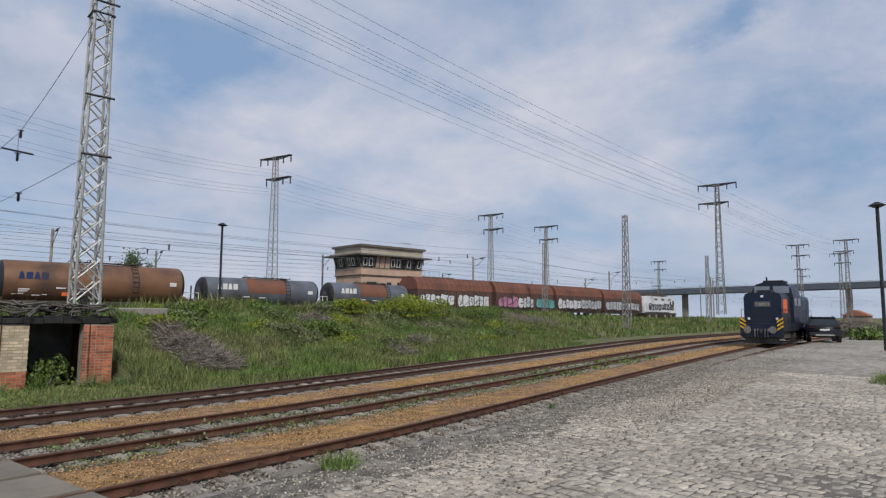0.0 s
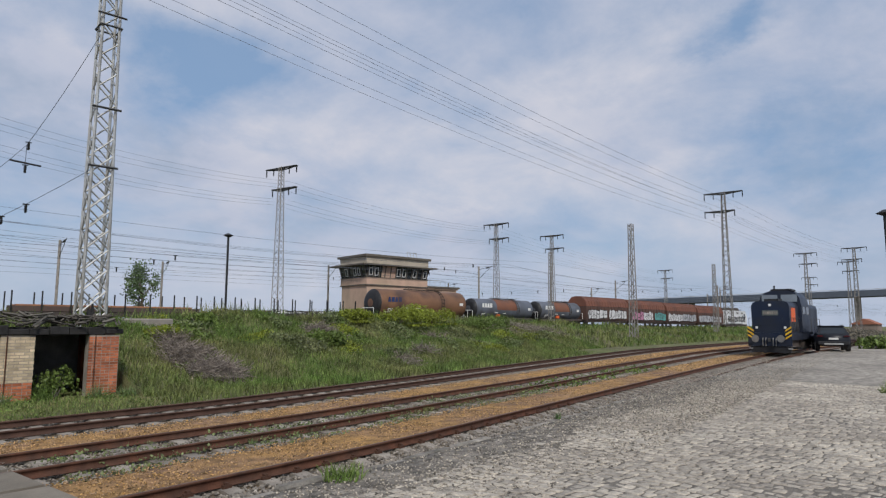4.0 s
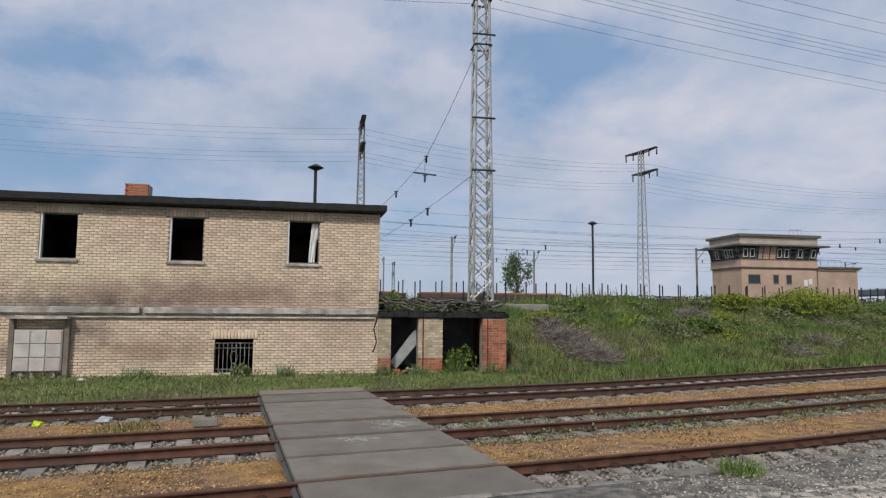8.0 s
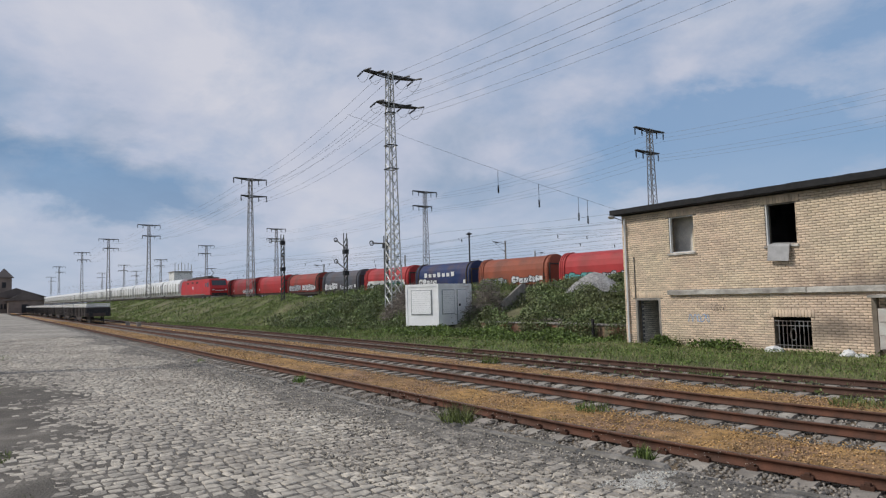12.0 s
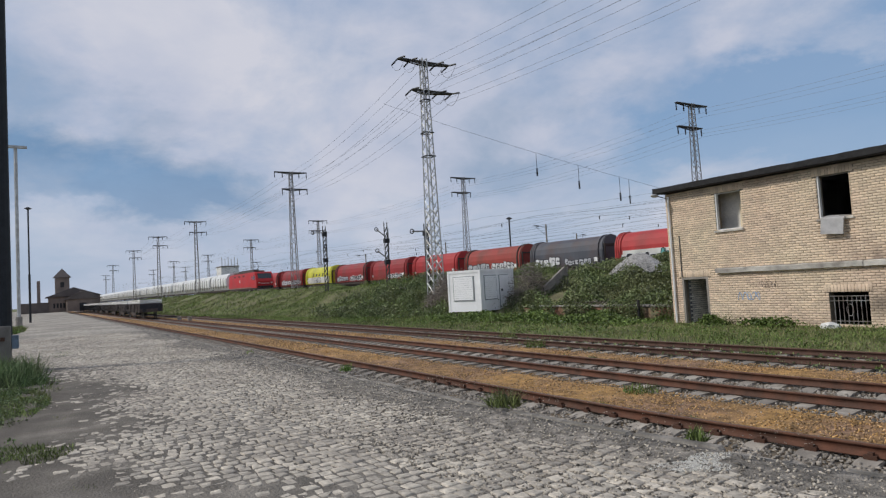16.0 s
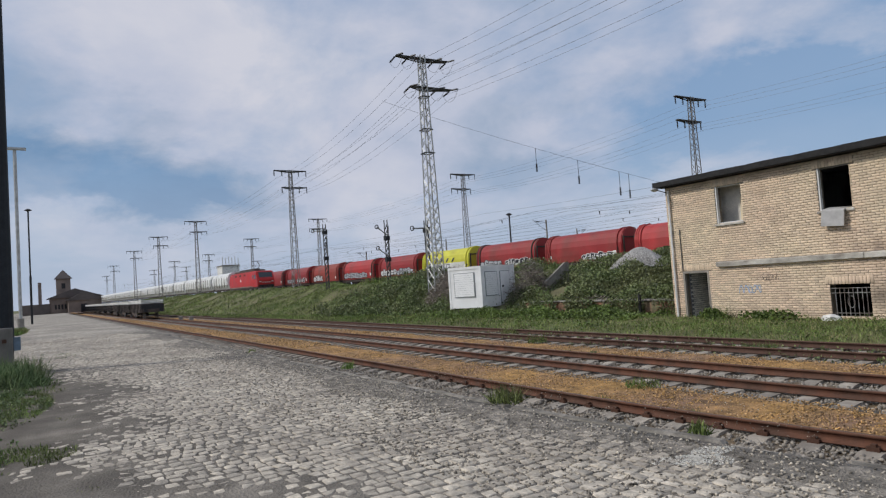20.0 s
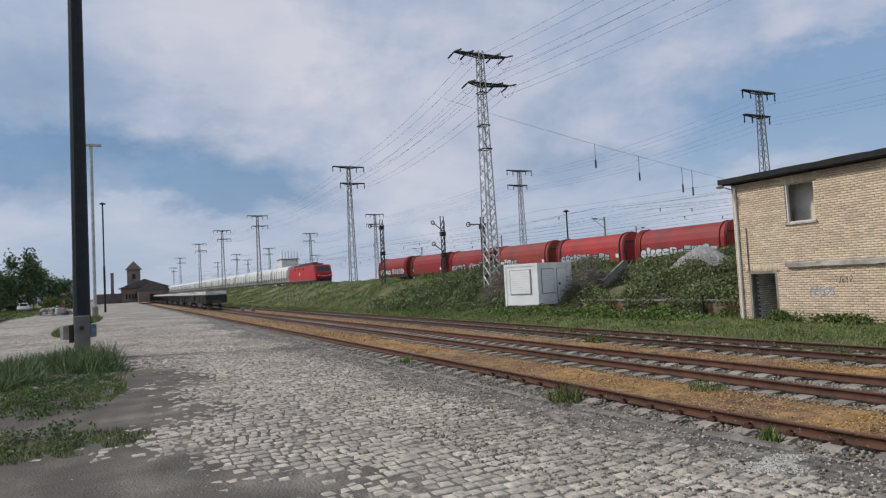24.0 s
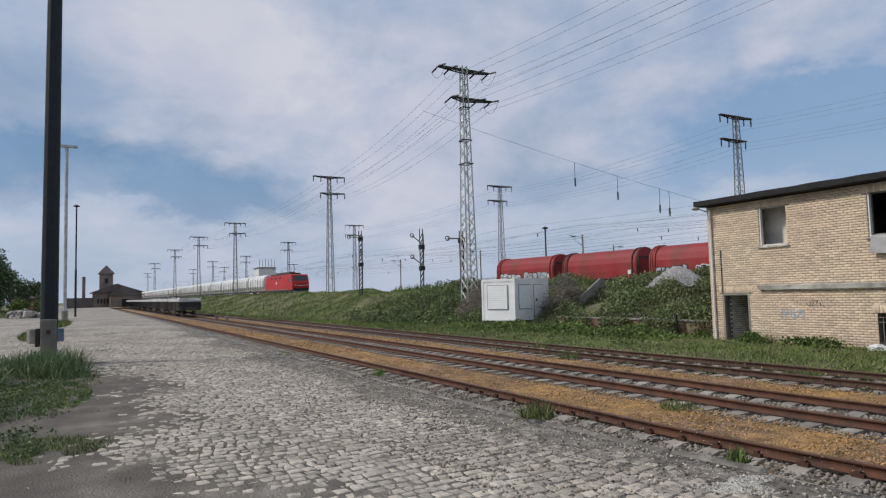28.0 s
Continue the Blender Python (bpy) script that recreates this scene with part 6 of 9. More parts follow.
    part("hazard_plate", boxes((4.5, yo + 0.22, zc - 1.0, 5.2, yo + 0.38, zc - 0.6)), mat("orange_plate", (0.65, 0.12, 0.03), 0.5), m, "orange hazard plate")
    part("end_rail", bars([((0.3, -1.0, 1.1), (0.3, -1.0, 2.0)), ((0.3, 1.0, 1.1), (0.3, 1.0, 2.0)), ((0.3, -1.0, 2.0), (0.3, 1.0, 2.0)), ((L - 0.3, -1.0, 1.1), (L - 0.3, -1.0, 2.0)), ((L - 0.3, -1.0, 2.0), (L - 0.3, 1.0, 2.0))], 0.03, 4), C_WHITE, m)
    return m


P_TANKB, P_TANKG = paint("brown_tank", (0.215, 0.112, 0.062), 0.55, (0.10, 0.06, 0.045), 0.5), paint("grey_tank", (0.13, 0.145, 0.175), 0.55, (0.07, 0.07, 0.075), 0.4)
P_STAIN = paint("rust_stain", (0.20, 0.085, 0.05), 0.7, (0.10, 0.07, 0.06), 0.4)
P_SWING = paint("brown_swing_roof", (0.21, 0.085, 0.055), 0.65, (0.12, 0.06, 0.045), 0.4)
P_SIDE = paint("brown_wagon_side", (0.12, 0.07, 0.055), 0.7, (0.07, 0.05, 0.045), 0.4)


SROOF = [(-1.52, 3.05), (-1.36, 3.75), (-0.85, 4.28), (0, 4.42), (0.85, 4.28), (1.36, 3.75), (1.52, 3.05)]
bm = bmesh.new()
for p, q in zip(SROOF[:-1], SROOF[1:]):
    bar(bm, (0, p[0] * 1.01, p[1] + 0.02), (0, q[0] * 1.01, q[1] + 0.02), 0.045, seg=4)
RIB = to_mesh("roof_rib", bm, P_SWING)
SPOST = to_mesh("side_post", boxes((0, -1.53, 1.1, 0.1, -1.44, 3.08)), P_SIDE)


def swing_wagon(seed, tags):
    L, m = 12.6, thing("swing_roof_wagon", None, "rust-brown swing-roof wagon with a ribbed roof and graffiti", "freight wagon", "wagons of the departing mixed train")
    for s, x in ((-1, 0.5), (1, L - 0.5)):
        buffers(m, x, s)
    part("underframe", boxes((0.45, -1.3, 0.8, L - 0.45, 1.3, 1.1)), C_FRAME, m)
    for x in (1.5, 3.2, L - 3.2, L - 1.5):
        wheelset(m, x)
    part("side", prism(bmesh.new(), [(-1.42, 1.102), (-1.48, 3.1), (1.48, 3.1), (1.42, 1.102)], 0.35, L - 0.35), P_SIDE, m)
    part("roof", prism(bmesh.new(), SROOF, 0.3, L - 0.3), P_SWING, m)
    for k in range(17):
        child("roof_rib", RIB, m, Matrix.Translation((0.35 + k * (L - 0.7) / 16, 0, 0)))
    for k in range(13):
        child("side_post", SPOST, m, Matrix.Translation((0.4 + k * (L - 0.9) / 12, 0, 0)))
    for k, t in enumerate(tags):
        w = (L - 1.2) / len(tags)
        scrawl(m, 0.7 + k * w, 0.7 + (k + 0.9) * w, 1.2, 2.75, -1.54, t, seed + k)
    return m


MIXED = []                # wagons and where each one's left end stands from the brown tank's left end
q = tank_wagon(13.9, 1.45, P_TANKB, None)
tagged(q, "large rust-brown tank wagon rolling at the tail of a freight train")
MIXED.append((0.0, q))
for off, ln in ((14.1, 12.4), (26.4, 11.2)):
    q = tank_wagon(ln, 1.18, P_TANKG, P_STAIN)
    tagged(q, "grey tank wagon with a rust-stained middle rolling in a freight train")
    MIXED.append((off, q))
for k, tg in enumerate(((0, 0), (5, 0, 2), (0, 1), (1,))):
    MIXED.append((37.2 + k * 12.6, swing_wagon(31 + k * 5, tg)))


def electric_loco(body, stripe, label, group="", L=17.6):
    """A modern four-axle electric locomotive, front at +x, its rear at x = 0."""
    m = thing("electric_locomotive", None, label, "locomotive", group)
    buffers(m, 0.4, -1), buffers(m, L - 0.4, 1)
    prof = [(0.55, 1.1), (0.42, 2.2), (0.75, 3.0), (1.15, 3.75), (1.5, 3.85), (L - 1.5, 3.85), (L - 1.15, 3.75), (L - 0.75, 3.0), (L - 0.42, 2.2), (L - 0.55, 1.1)]
    bm = prism(bmesh.new(), prof, -1.48, 1.48, "y")
    bmesh.ops.bevel(bm, geom=[e for e in bm.edges if abs(e.verts[0].co.y - e.verts[1].co.y) < 0.01 and abs(e.verts[0].co.x - e.verts[1].co.x) < L - 3.5], offset=0.16, segments=2, affect="EDGES")
    bmesh.ops.bevel(bm, geom=[e for e in bm.edges if abs(e.verts[0].co.x - e.verts[1].co.x) > L - 3.6 and e.verts[0].co.z > 3], offset=0.28, segments=3, affect="EDGES")
    part("body", bm, body, m)
    part("frame", boxes((0.6, -1.4, 0.85, L - 0.6, 1.4, 1.098)), C_FRAME, m)
    for x in (2.6, 5.0, L - 5.0, L - 2.6):
        wheelset(m, x, 0.6, 0.6)
    for x0, x1 in ((1.7, 5.9), (L - 5.9, L - 1.7)):
        bg_ = part("bogie", boxes((x0, -1.25, 0.45, x1, 1.25, 0.845)), C_FRAME, m)
        for x in (x0 + 0.9, x1 - 0.9):
            part("axle_box", boxes((x - 0.25, -1.42, 0.4, x + 0.25, -1.255, 0.8)), C_CONC, bg_)
        part("spring", bars([(((x0 + x1) / 2 - 0.4, -1.32, 0.5), ((x0 + x1) / 2 - 0.4, -1.32, 0.84)), (((x0 + x1) / 2 + 0.4, -1.32, 0.5), ((x0 + x1) / 2 + 0.4, -1.32, 0.84))], 0.1, 6), C_FRAME, bg_)
    part("transformer_box", boxes((6.4, -1.3, 0.4, L - 6.4, 1.3, 0.848)), C_FRAME, m)
    part("windscreen", prism(bmesh.new(), [(L - 0.66, 2.66), (L - 0.60, 2.66), (L - 0.72, 3.0), (L - 1.0, 3.55), (L - 1.1, 3.55), (L - 0.78, 3.0)], -1.18, 1.18, "y"), C_GLASS, m)
    part("cab_window", boxes((L - 2.3, -1.5, 2.45, L - 1.55, -1.47, 3.2)), C_GLASS, m)
    part("cab_door", boxes((L - 3.3, -1.497, 1.15, L - 2.6, -1.478, 3.3)), body, m)
    part("door_window", boxes((L - 3.15, -1.512, 2.5, L - 2.75, -1.498, 3.15)), C_GLASS, m)
    part("nose_band", boxes((L - 0.56, -1.3, 1.12, L - 0.44, 1.3, 1.38)), C_BLACK, m)
    part("snow_plough", prism(bmesh.new(), [(L - 0.9, 0.3), (L - 0.35, 0.3), (L - 0.5, 0.84), (L - 0.9, 0.84)], -1.3, 1.3, "y"), C_CONC, m)
    for y0 in (-1.2, 0.9):
        part("headlight", boxes((L - 0.44, y0, 1.85, L - 0.36, y0 + 0.3, 2.0)), C_WHITE, m)
    part("nose_stripe", boxes((L - 0.45, -0.7, 1.75, L - 0.38, 0.7, 1.84)), C_WHITE, m)
    part("roof_duct", boxes((2.4, -0.95, 3.852, L - 3.4, 0.95, 4.2), bevel=0.06), C_FRAME, m)
    for x in (4.2, 6.6, 9.0, 11.0):
        if x < L - 4:
            part("roof_box", boxes((x, -0.55, 4.202, x + 1.5, 0.55, 4.45), bevel=0.04), C_FRAME, m)
    pg = part("pantograph", bars([((L - 5.4, 0, 4.1), (L - 3.4, 0, 4.9)), ((L - 3.4, 0, 4.9), (L - 4.8, 0, 5.75))], 0.06, 4), C_BLACK, m)
    part("collector_head", bars([((L - 4.65, -0.9, 5.75), (L - 4.65, 0.9, 5.75)), ((L - 5.0, -0.9, 5.75), (L - 5.0, 0.9, 5.75)), ((L - 4.65, -0.5, 5.75), (L - 5.0, -0.5, 5.75)), ((L - 4.65, 0.5, 5.75), (L - 5.0, 0.5, 5.75))], 0.05, 4), C_BLACK, pg)
    part("side_stripe", boxes((0.8, -1.495, 1.12, L - 3.5, -1.481, 1.27)), stripe, m)
    part("emblem", boxes((L * 0.42, -1.497, 2.2, L * 0.42 + 0.55, -1.482, 2.7)), C_WHITE, m)
    for k in range(6):
        part("side_grille", boxes((3.0 + k * 1.3, -1.49, 3.2, 4.1 + k * 1.3, -1.482, 3.5)), C_FRAME if k % 2 else body, m)
    return m


P_LRED = paint("traffic_red", (0.54, 0.022, 0.022), 0.4, (0.3, 0.03, 0.03), 0.2)
P_LWHITE = paint("white_loco_paint", (0.68, 0.69, 0.70), 0.4, (0.35, 0.36, 0.38), 0.25)
wl_ = electric_loco(P_LWHITE, C_BLACK, "white electric locomotive with dark graffiti hauling the freight train", L=13.4)
scrawl(wl_, 2, 11.4, 1.4, 2.9, -1.5, 4, 77)
MIXED.append((37.2 + 4 * 12.6, wl_))

# ---- standing red locomotive with its white hopper train ----
STAND = lambda x: 30.5 + 0.03 * (x + 103)
rl = electric_loco(P_LRED, C_CONC, "bright red electric locomotive standing with a hopper train")
RL_X = -122.6
sl = math.atan(float(STAND(RL_X + 10) - STAND(RL_X)) / 10)
LOCO_Z = 1.85
rl.matrix_basis = Matrix.Translation((RL_X, float(STAND(RL_X)), LOCO_Z)) @ Matrix.Rotation(sl, 4, "Z") @ Matrix.Diagonal((1, 0.95, 0.93, 1))
track("standing_track", STAND, -640, -80, -500, -499, C_OLDRAIL, "running line rails under the standing hopper train", 10.0, zfun=lambda x: LOCO_Z + 0 * x, pitch=2.0)
bank = new("raised_ballast", raw("raised_ballast", [(x, float(STAND(x)) + o, z) for x in (-640, -75) for o, z in ((-3.4, 1.2), (-1.9, LOCO_Z - 0.18), (1.9, LOCO_Z - 0.18), (3.4, 1.2))], [(0, 4, 5, 1), (1, 5, 6, 2), (2, 6, 7, 3)], C_YARD))
tagged(bank, "low ballast bank under the standing train", "ballast", kind="structure")
P_HOP = paint("white_hopper", (0.76, 0.76, 0.74), 0.5, (0.5, 0.49, 0.46), 0.25)


def hopper():
    L, m = 12.5, thing("hopper_wagon", None, "white rounded hopper wagon standing in a long train", "freight wagon", "hoppers of the standing train")
    prof = [(-0.9, 1.1), (-1.45, 1.9), (-1.48, 3.0), (-1.2, 3.7), (-0.6, 4.05), (0, 4.15), (0.6, 4.05), (1.2, 3.7), (1.48, 3.0), (1.45, 1.9), (0.9, 1.1)]
    part("body", prism(bmesh.new(), prof, 0.5, L - 0.5), P_HOP, m)
    part("underframe", boxes((0.2, -1.2, 0.85, L - 0.2, 1.2, 1.08)), C_FRAME, m)
    for k in range(7):
        part("rib", boxes((0.55 + k * 1.85, -1.53, 1.5, 0.67 + k * 1.85, -1.42, 3.3)), C_CONC, m)
    for x in (1.5, 3.2, L - 3.2, L - 1.5):
        wheelset(m, x)
    buffers(m, 0.4, -1)
    return m


hp = hopper()
for k in range(36):
    x = RL_X - 12.6 * (k + 1)
    mm = Matrix.Translation((x, float(STAND(x)), LOCO_Z)) @ Matrix.Rotation(sl, 4, "Z")
    if k == 0:
        hp.matrix_basis = mm
    else:
        copy_thing(hp, mm)


# ---- what moves: both freight trains, wagon by wagon along the running lines ----
def on_line(x, off):
    """Pose of a wagon whose left end is at x on the running line, turned along it."""
    y0, y1 = float(MAIN(x)) + off, float(MAIN(x + 11.0)) + off
    return Matrix.Translation((x, y0, float(YARD_Z(x)) + 0.18)) @ Matrix.Rotation(math.atan2(y1 - y0, 11.0), 4, "Z")


STEEL_ROWS = [(0.0, -250.0), (3.5, -219.5), (6.0, -198.5), (9.0, -173.1), (11.0, -155.9), (13.5, -134.2), (15.0, -120.6), (17.0, -103.2), (19.0, -85.0), (20.0, -75.8), (22.5, -52.3), (24.5, -32.8), (26.0, -18.3), (28.0, 0.7)]
MIXED_ROWS = [(0.0, 7.3), (1.0, 15.3), (2.0, 23.2), (3.0, 31.0), (4.5, 42.0), (6.0, 51.9), (7.0, 58.2), (9.0, 70.5), (14.0, 100.0), (21.0, 138.0), (28.0, 175.0)]


def train_motions():
    for i, w in STEEL_TRAIN:
        walk(w, [(t, on_line(x + 11.3 * i, 0.0)) for t, x in STEEL_ROWS])
    for off, w in MIXED:
        walk(w, [(t, on_line(x + off, 4.5)) for t, x in MIXED_ROWS])


# ---- stone setts of the loading road ----
def in_patch(x, y):
    """How far dust covers the setts: worn spots, the dirt along the kerb and the bare soil by the pole."""
    p = bumpy(x * 1.0, y * 1.0, 0.55, 0.33) + 0.5 * bumpy(x, y, 1.7, 0.3)
    edge = np.clip((y - (KERB(x) - 1.5 + 0.35 * np.sin(x * 0.8))) / 1.1, 0, 1)
    soil = np.clip((1.55 + 0.35 * np.sin(x * 0.7) - y) / 2.1, 0, 1) * np.clip((x + 25) / 4, 0, 1) * np.clip((-1.0 - x) / 2, 0, 1)
    left = np.clip((-2.6 + 0.5 * np.sin(x * 0.6) - y) / 1.6, 0, 1) * np.clip((x + 5) / 3, 0, 1)
    return p * 0.35 + 1.15 * edge + 1.15 * soil + left


road = thing("sett_road", None, "loading road of worn grey granite setts with dusty joints", "road", kind="structure")
rows_x, rows_y = [], []
x = -42.0
while x < 22:
    w = RNG.uniform(0.12, 0.16)
    y = (-5.2 if x > -24 else -8.5) + RNG.uniform(0, 0.2)
    while y < KERB(x) - 0.45:
        ln = RNG.uniform(0.085, 0.14)
        rows_x.append((x, w)), rows_y.append((y, ln))
        y += ln + RNG.uniform(0.010, 0.024)
    x += w + 0.019
RX, RY = np.array(rows_x), np.array(rows_y)
cx, cy = RX[:, 0] + 0.12 * np.sin(RY[:, 0] * 0.8) + 0.06 * np.sin(RY[:, 0] * 2.1 + RX[:, 0]), RY[:, 0] + RY[:, 1] / 2
pt = in_patch(cx, cy)
keep = pt < 1.0 + RNG.uniform(-0.35, 0.35, len(pt))
RX, RY, cx, cy, pt = RX[keep], RY[keep], cx[keep], cy[keep], pt[keep]
n = len(cx)
hx, hy = RX[:, 1] / 2 * RNG.uniform(0.86, 1.02, n), RY[:, 1] / 2 * RNG.uniform(0.9, 1.02, n)
cz = 0.004 + RNG.normal(0, 0.0035, n) - 0.017 * np.clip(pt, 0, 1)
tx, ty = RNG.normal(0, 0.022, n), RNG.normal(0, 0.022, n)
sv = np.zeros((n, 24, 3))
skew, chop = RNG.normal(0, 0.013, (n, 4, 2)), RNG.uniform(0.05, 0.27, (n, 8))
for k, (a, b) in enumerate(((-1, -1), (1, -1), (1, 1), (-1, 1))):
    for h in (0, 1):
        # each corner is knocked off along both of its edges
        along_x = (k + h) % 2 == 1
        ux = a * (1 - (chop[:, k * 2 + h] if along_x else 0.03))
        uy = b * (1 - (0.03 if along_x else chop[:, k * 2 + h]))
        for lay, (ins, dz) in enumerate(((-0.004, -0.04), (0.0, -0.0035), (0.005, 0.0))):
            px, py = ux * (hx - ins) + skew[:, k, 0] * 0.7, uy * (hy - ins) + skew[:, k, 1]
            j = lay * 8 + k * 2 + h
            sv[:, j, 0], sv[:, j, 1] = cx + px, cy + py
            sv[:, j, 2] = cz + dz + px * tx + py * ty
single = (cx > -5.0) & (cx < -2.4) & (cy > 1.4) & (cy < 3.8)
single &= np.cumsum(single) <= 290
sf = np.array([(16, 17, 18, 19), (16, 19, 20, 23), (23, 20, 21, 22)] + [(a * 8 + k, a * 8 + (k + 1) % 8, (a + 1) * 8 + (k + 1) % 8, (a + 1) * 8 + k) for a in (0, 1) for k in range(8)])
rest = sv[~single]
ff = sf[None] + (np.arange(len(rest)) * 24)[:, None, None]
tagged(child("setts", raw("setts", rest.reshape(-1, 3), ff.reshape(-1, 4), C_COBBLE), road, Matrix()), kind="stuff")
for v in sv[single]:
    o = v[16:].mean(0)
    child("sett", raw("sett", v - o, sf, C_COBBLE1), road, Matrix.Translation(o))

# ---- ballast and gravel grains ----
def scatter(name, label, n, region, size, material, flat=(1, 1, 0.7), tilt=0.5, base=(STONE_V, STONE_F), cat="gravel"):
    p = region(n)
    ob = new(name, many(name, *base, (turns(len(p), tilt, size, flat), p), material))
    return tagged(ob, label, cat, kind="stuff")


def strip(o0, o1, z, x0=-32, x1=42, near=4.0, sp=None):
    def f(n):
        x = np.clip(RNG.normal(-1, 14, n * 2), x0, x1)
        x = x[(x > x0) & (x < x1)][:n]
        o = RNG.uniform(o0, o1, len(x))
        y = RAIL_A(x) + o + (sp(x) if sp else 0)
        ok = ~((x > -0.33 - 0.125 * o) & (x < 2.45 - 0.14 * o))
        return np.stack([x, y, RISE(x) + z + RNG.uniform(-0.01, 0.02, len(x))], 1)[ok]
    return f


scatter("ballast", "grey-brown track ballast stones", 34000, strip(-2.6, 0.55, -0.655), (0.022, 0.048), C_BALLAST)
scatter("ballast", "grey-brown track ballast stones", 24000, strip(2.05, 4.95, -0.662, sp=spread_b), (0.022, 0.048), C_BALLAST)
scatter("ballast", "grey-brown track ballast stones", 18000, strip(6.25, 9.4, -0.662, sp=spread_c), (0.022, 0.048), C_BALLAST)
scatter("gravel", "orange-brown gravel between the sidings", 26000, strip(0.35, 2.25, -0.603), (0.010, 0.026), C_ORANGE_S)
scatter("gravel", "orange-brown gravel between the sidings", 24000, strip(4.75, 6.45, -0.603, sp=spread_c), (0.010, 0.026), C_ORANGE_S)


def far_strip(o0, o1, z, x0, x1, sp=None):
    def f(n):
        x = x0 + (x1 - x0) * RNG.uniform(0, 1, n) ** 1.5
        o = RNG.uniform(o0, o1, n)
        return np.stack([x, RAIL_A(x) + o + (sp(x) if sp else 0), RISE(x) + z + RNG.uniform(-0.01, 0.02, n)], 1)
    return f


for x0_, x1_ in ((-26, -110), (30, 75)):
    scatter("ballast", "grey-brown track ballast stones", 9000, far_strip(-2.6, 0.6, -0.68, x0_, x1_), (0.03, 0.06), C_BALLAST)
    scatter("ballast", "grey-brown track ballast stones", 8000, far_strip(2.2, 4.9, -0.68, x0_, x1_, spread_b), (0.03, 0.06), C_BALLAST)
    scatter("ballast", "grey-brown track ballast stones", 7000, far_strip(6.4, 9.3, -0.68, x0_, x1_, spread_c), (0.03, 0.06), C_BALLAST)
    scatter("gravel", "orange-brown gravel between the sidings", 7000, far_strip(0.5, 2.2, -0.60, x0_, x1_), (0.02, 0.05), C_ORANGE_S)
    scatter("gravel", "orange-brown gravel between the sidings", 7000, far_strip(4.8, 6.4, -0.60, x0_, x1_, spread_c), (0.02, 0.05), C_ORANGE_S)
scatter("road_grit", "loose grit and dust along the kerb", 52000, strip(-5.1, -2.82, -0.012), (0.005, 0.024), C_GRIT)


def spot(cx, cy, rx, ry, z):
    def f(n):
        a, q = RNG.uniform(0, 2 * np.pi, n), RNG.uniform(0, 1, n) ** 0.7
        wob = 1 + 0.3 * np.sin(a * 3 + cx) + 0.2 * np.sin(a * 5 + 1)
        return np.stack([cx + rx * q * wob * np.cos(a), cy + ry * q * wob * np.sin(a), np.full(n, z)], 1)
    return f


scatter("lime_crumbs", "pale crumbled mortar spilt on the road", 3500, spot(-4.35, 4.4, 0.20, 0.40, 0.0), (0.003, 0.010), C_LIME, flat=(1, 1, 0.35))
scatter("road_grit", "loose grit on the bare soil by the pole", 9000, spot(-12.0, -2.0, 7.0, 2.6, -0.018), (0.005, 0.02), C_BALLAST)
scatter("road_chips", "small stone chips in the joints of the setts", 9000, spot(-9.0, 2.6, 9.0, 3.0, -0.006), (0.004, 0.011), C_GRIT)

scatter("lime_crumbs", "pale dust and crumbs on the slab crossing", 1200, spot(1.35, float(RAIL_A(1.35)) + 3.55, 0.5, 0.45, RAIL_Z + 0.012), (0.003, 0.011), C_LIME, flat=(1, 1, 0.3))
scatter("lime_crumbs", "pale dust and crumbs on the slab crossing", 500, spot(0.6, float(RAIL_A(0.6)) + 2.4, 0.3, 0.2, RAIL_Z + 0.012), (0.003, 0.010), C_LIME, flat=(1, 1, 0.3))

# ---- grass, brambles, weeds ----
def blades(name, label, pts, h, w, material, tilt=0.28):
    m = turns(len(pts), tilt, (0.55, 1.25), (w, h, h))
    return tagged(new(name, many(name, BLADE_V, BLADE_F, (m, pts), material)), label, "grass", kind="stuff")


def leaves(name, label, pts, size, material, cat="foliage"):
    m = turns(len(pts), 0.9, (size * 0.6, size * 1.5), (1, 1, 1))
    return tagged(new(name, many(name, LEAF_V, LEAF_F, (m, pts), material)), label, cat, kind="stuff")


def on_slope(n, x0, x1, u0, u1, lift=0.0):
    x, u = RNG.uniform(x0, x1, n), RNG.uniform(u0, u1, n)
    y = TOE(x) + 8.5 * u
    return np.stack([x, y, slope_z(x, y) - 0.02 + lift * RNG.uniform(0, 1, n)], 1)


def verge(n, x0, x1):
    x = RNG.uniform(x0, x1, n)
    top = np.where((x > -19.2) & (x < 6.9), BUILD_Y - 0.05, TOE(x) + 0.2)
    y0 = EDGE_C(x) - 0.1
    y = y0 + (top - y0) * RNG.uniform(0, 1, n) ** 0.8
    ok = ~((x > -1.6) & (x < 1.3) & (y < 18.1))
    return np.stack([x, y, RISE(x) - 0.56], 1)[ok]


blades("grass", "rough green grass on the railway bank", on_slope(110000, 7.0, 48, -0.05, 1.35), 0.27, 0.034, C_GRASS)
blades("grass", "rough green grass on the railway bank", on_slope(16000, 48, 130, -0.05, 1.4), 0.5, 0.10, C_GRASS)
blades("grass", "rough green grass on the railway bank", on_slope(40000, -75, -36, -0.3, 1.35), 0.2, 0.05, C_LUSH)
blades("grass", "rough green grass on the railway bank", on_slope(32000, -220, -75, -0.2, 1.4), 0.24, 0.10, C_LUSH)
blades("grass", "grassy verge in front of the derelict building", verge(30000, -19.3, 7.2), 0.11, 0.022, C_LUSH)
blades("grass", "grassy verge beside the sidings", verge(24000, -48, -19.3), 0.12, 0.032, C_LUSH)
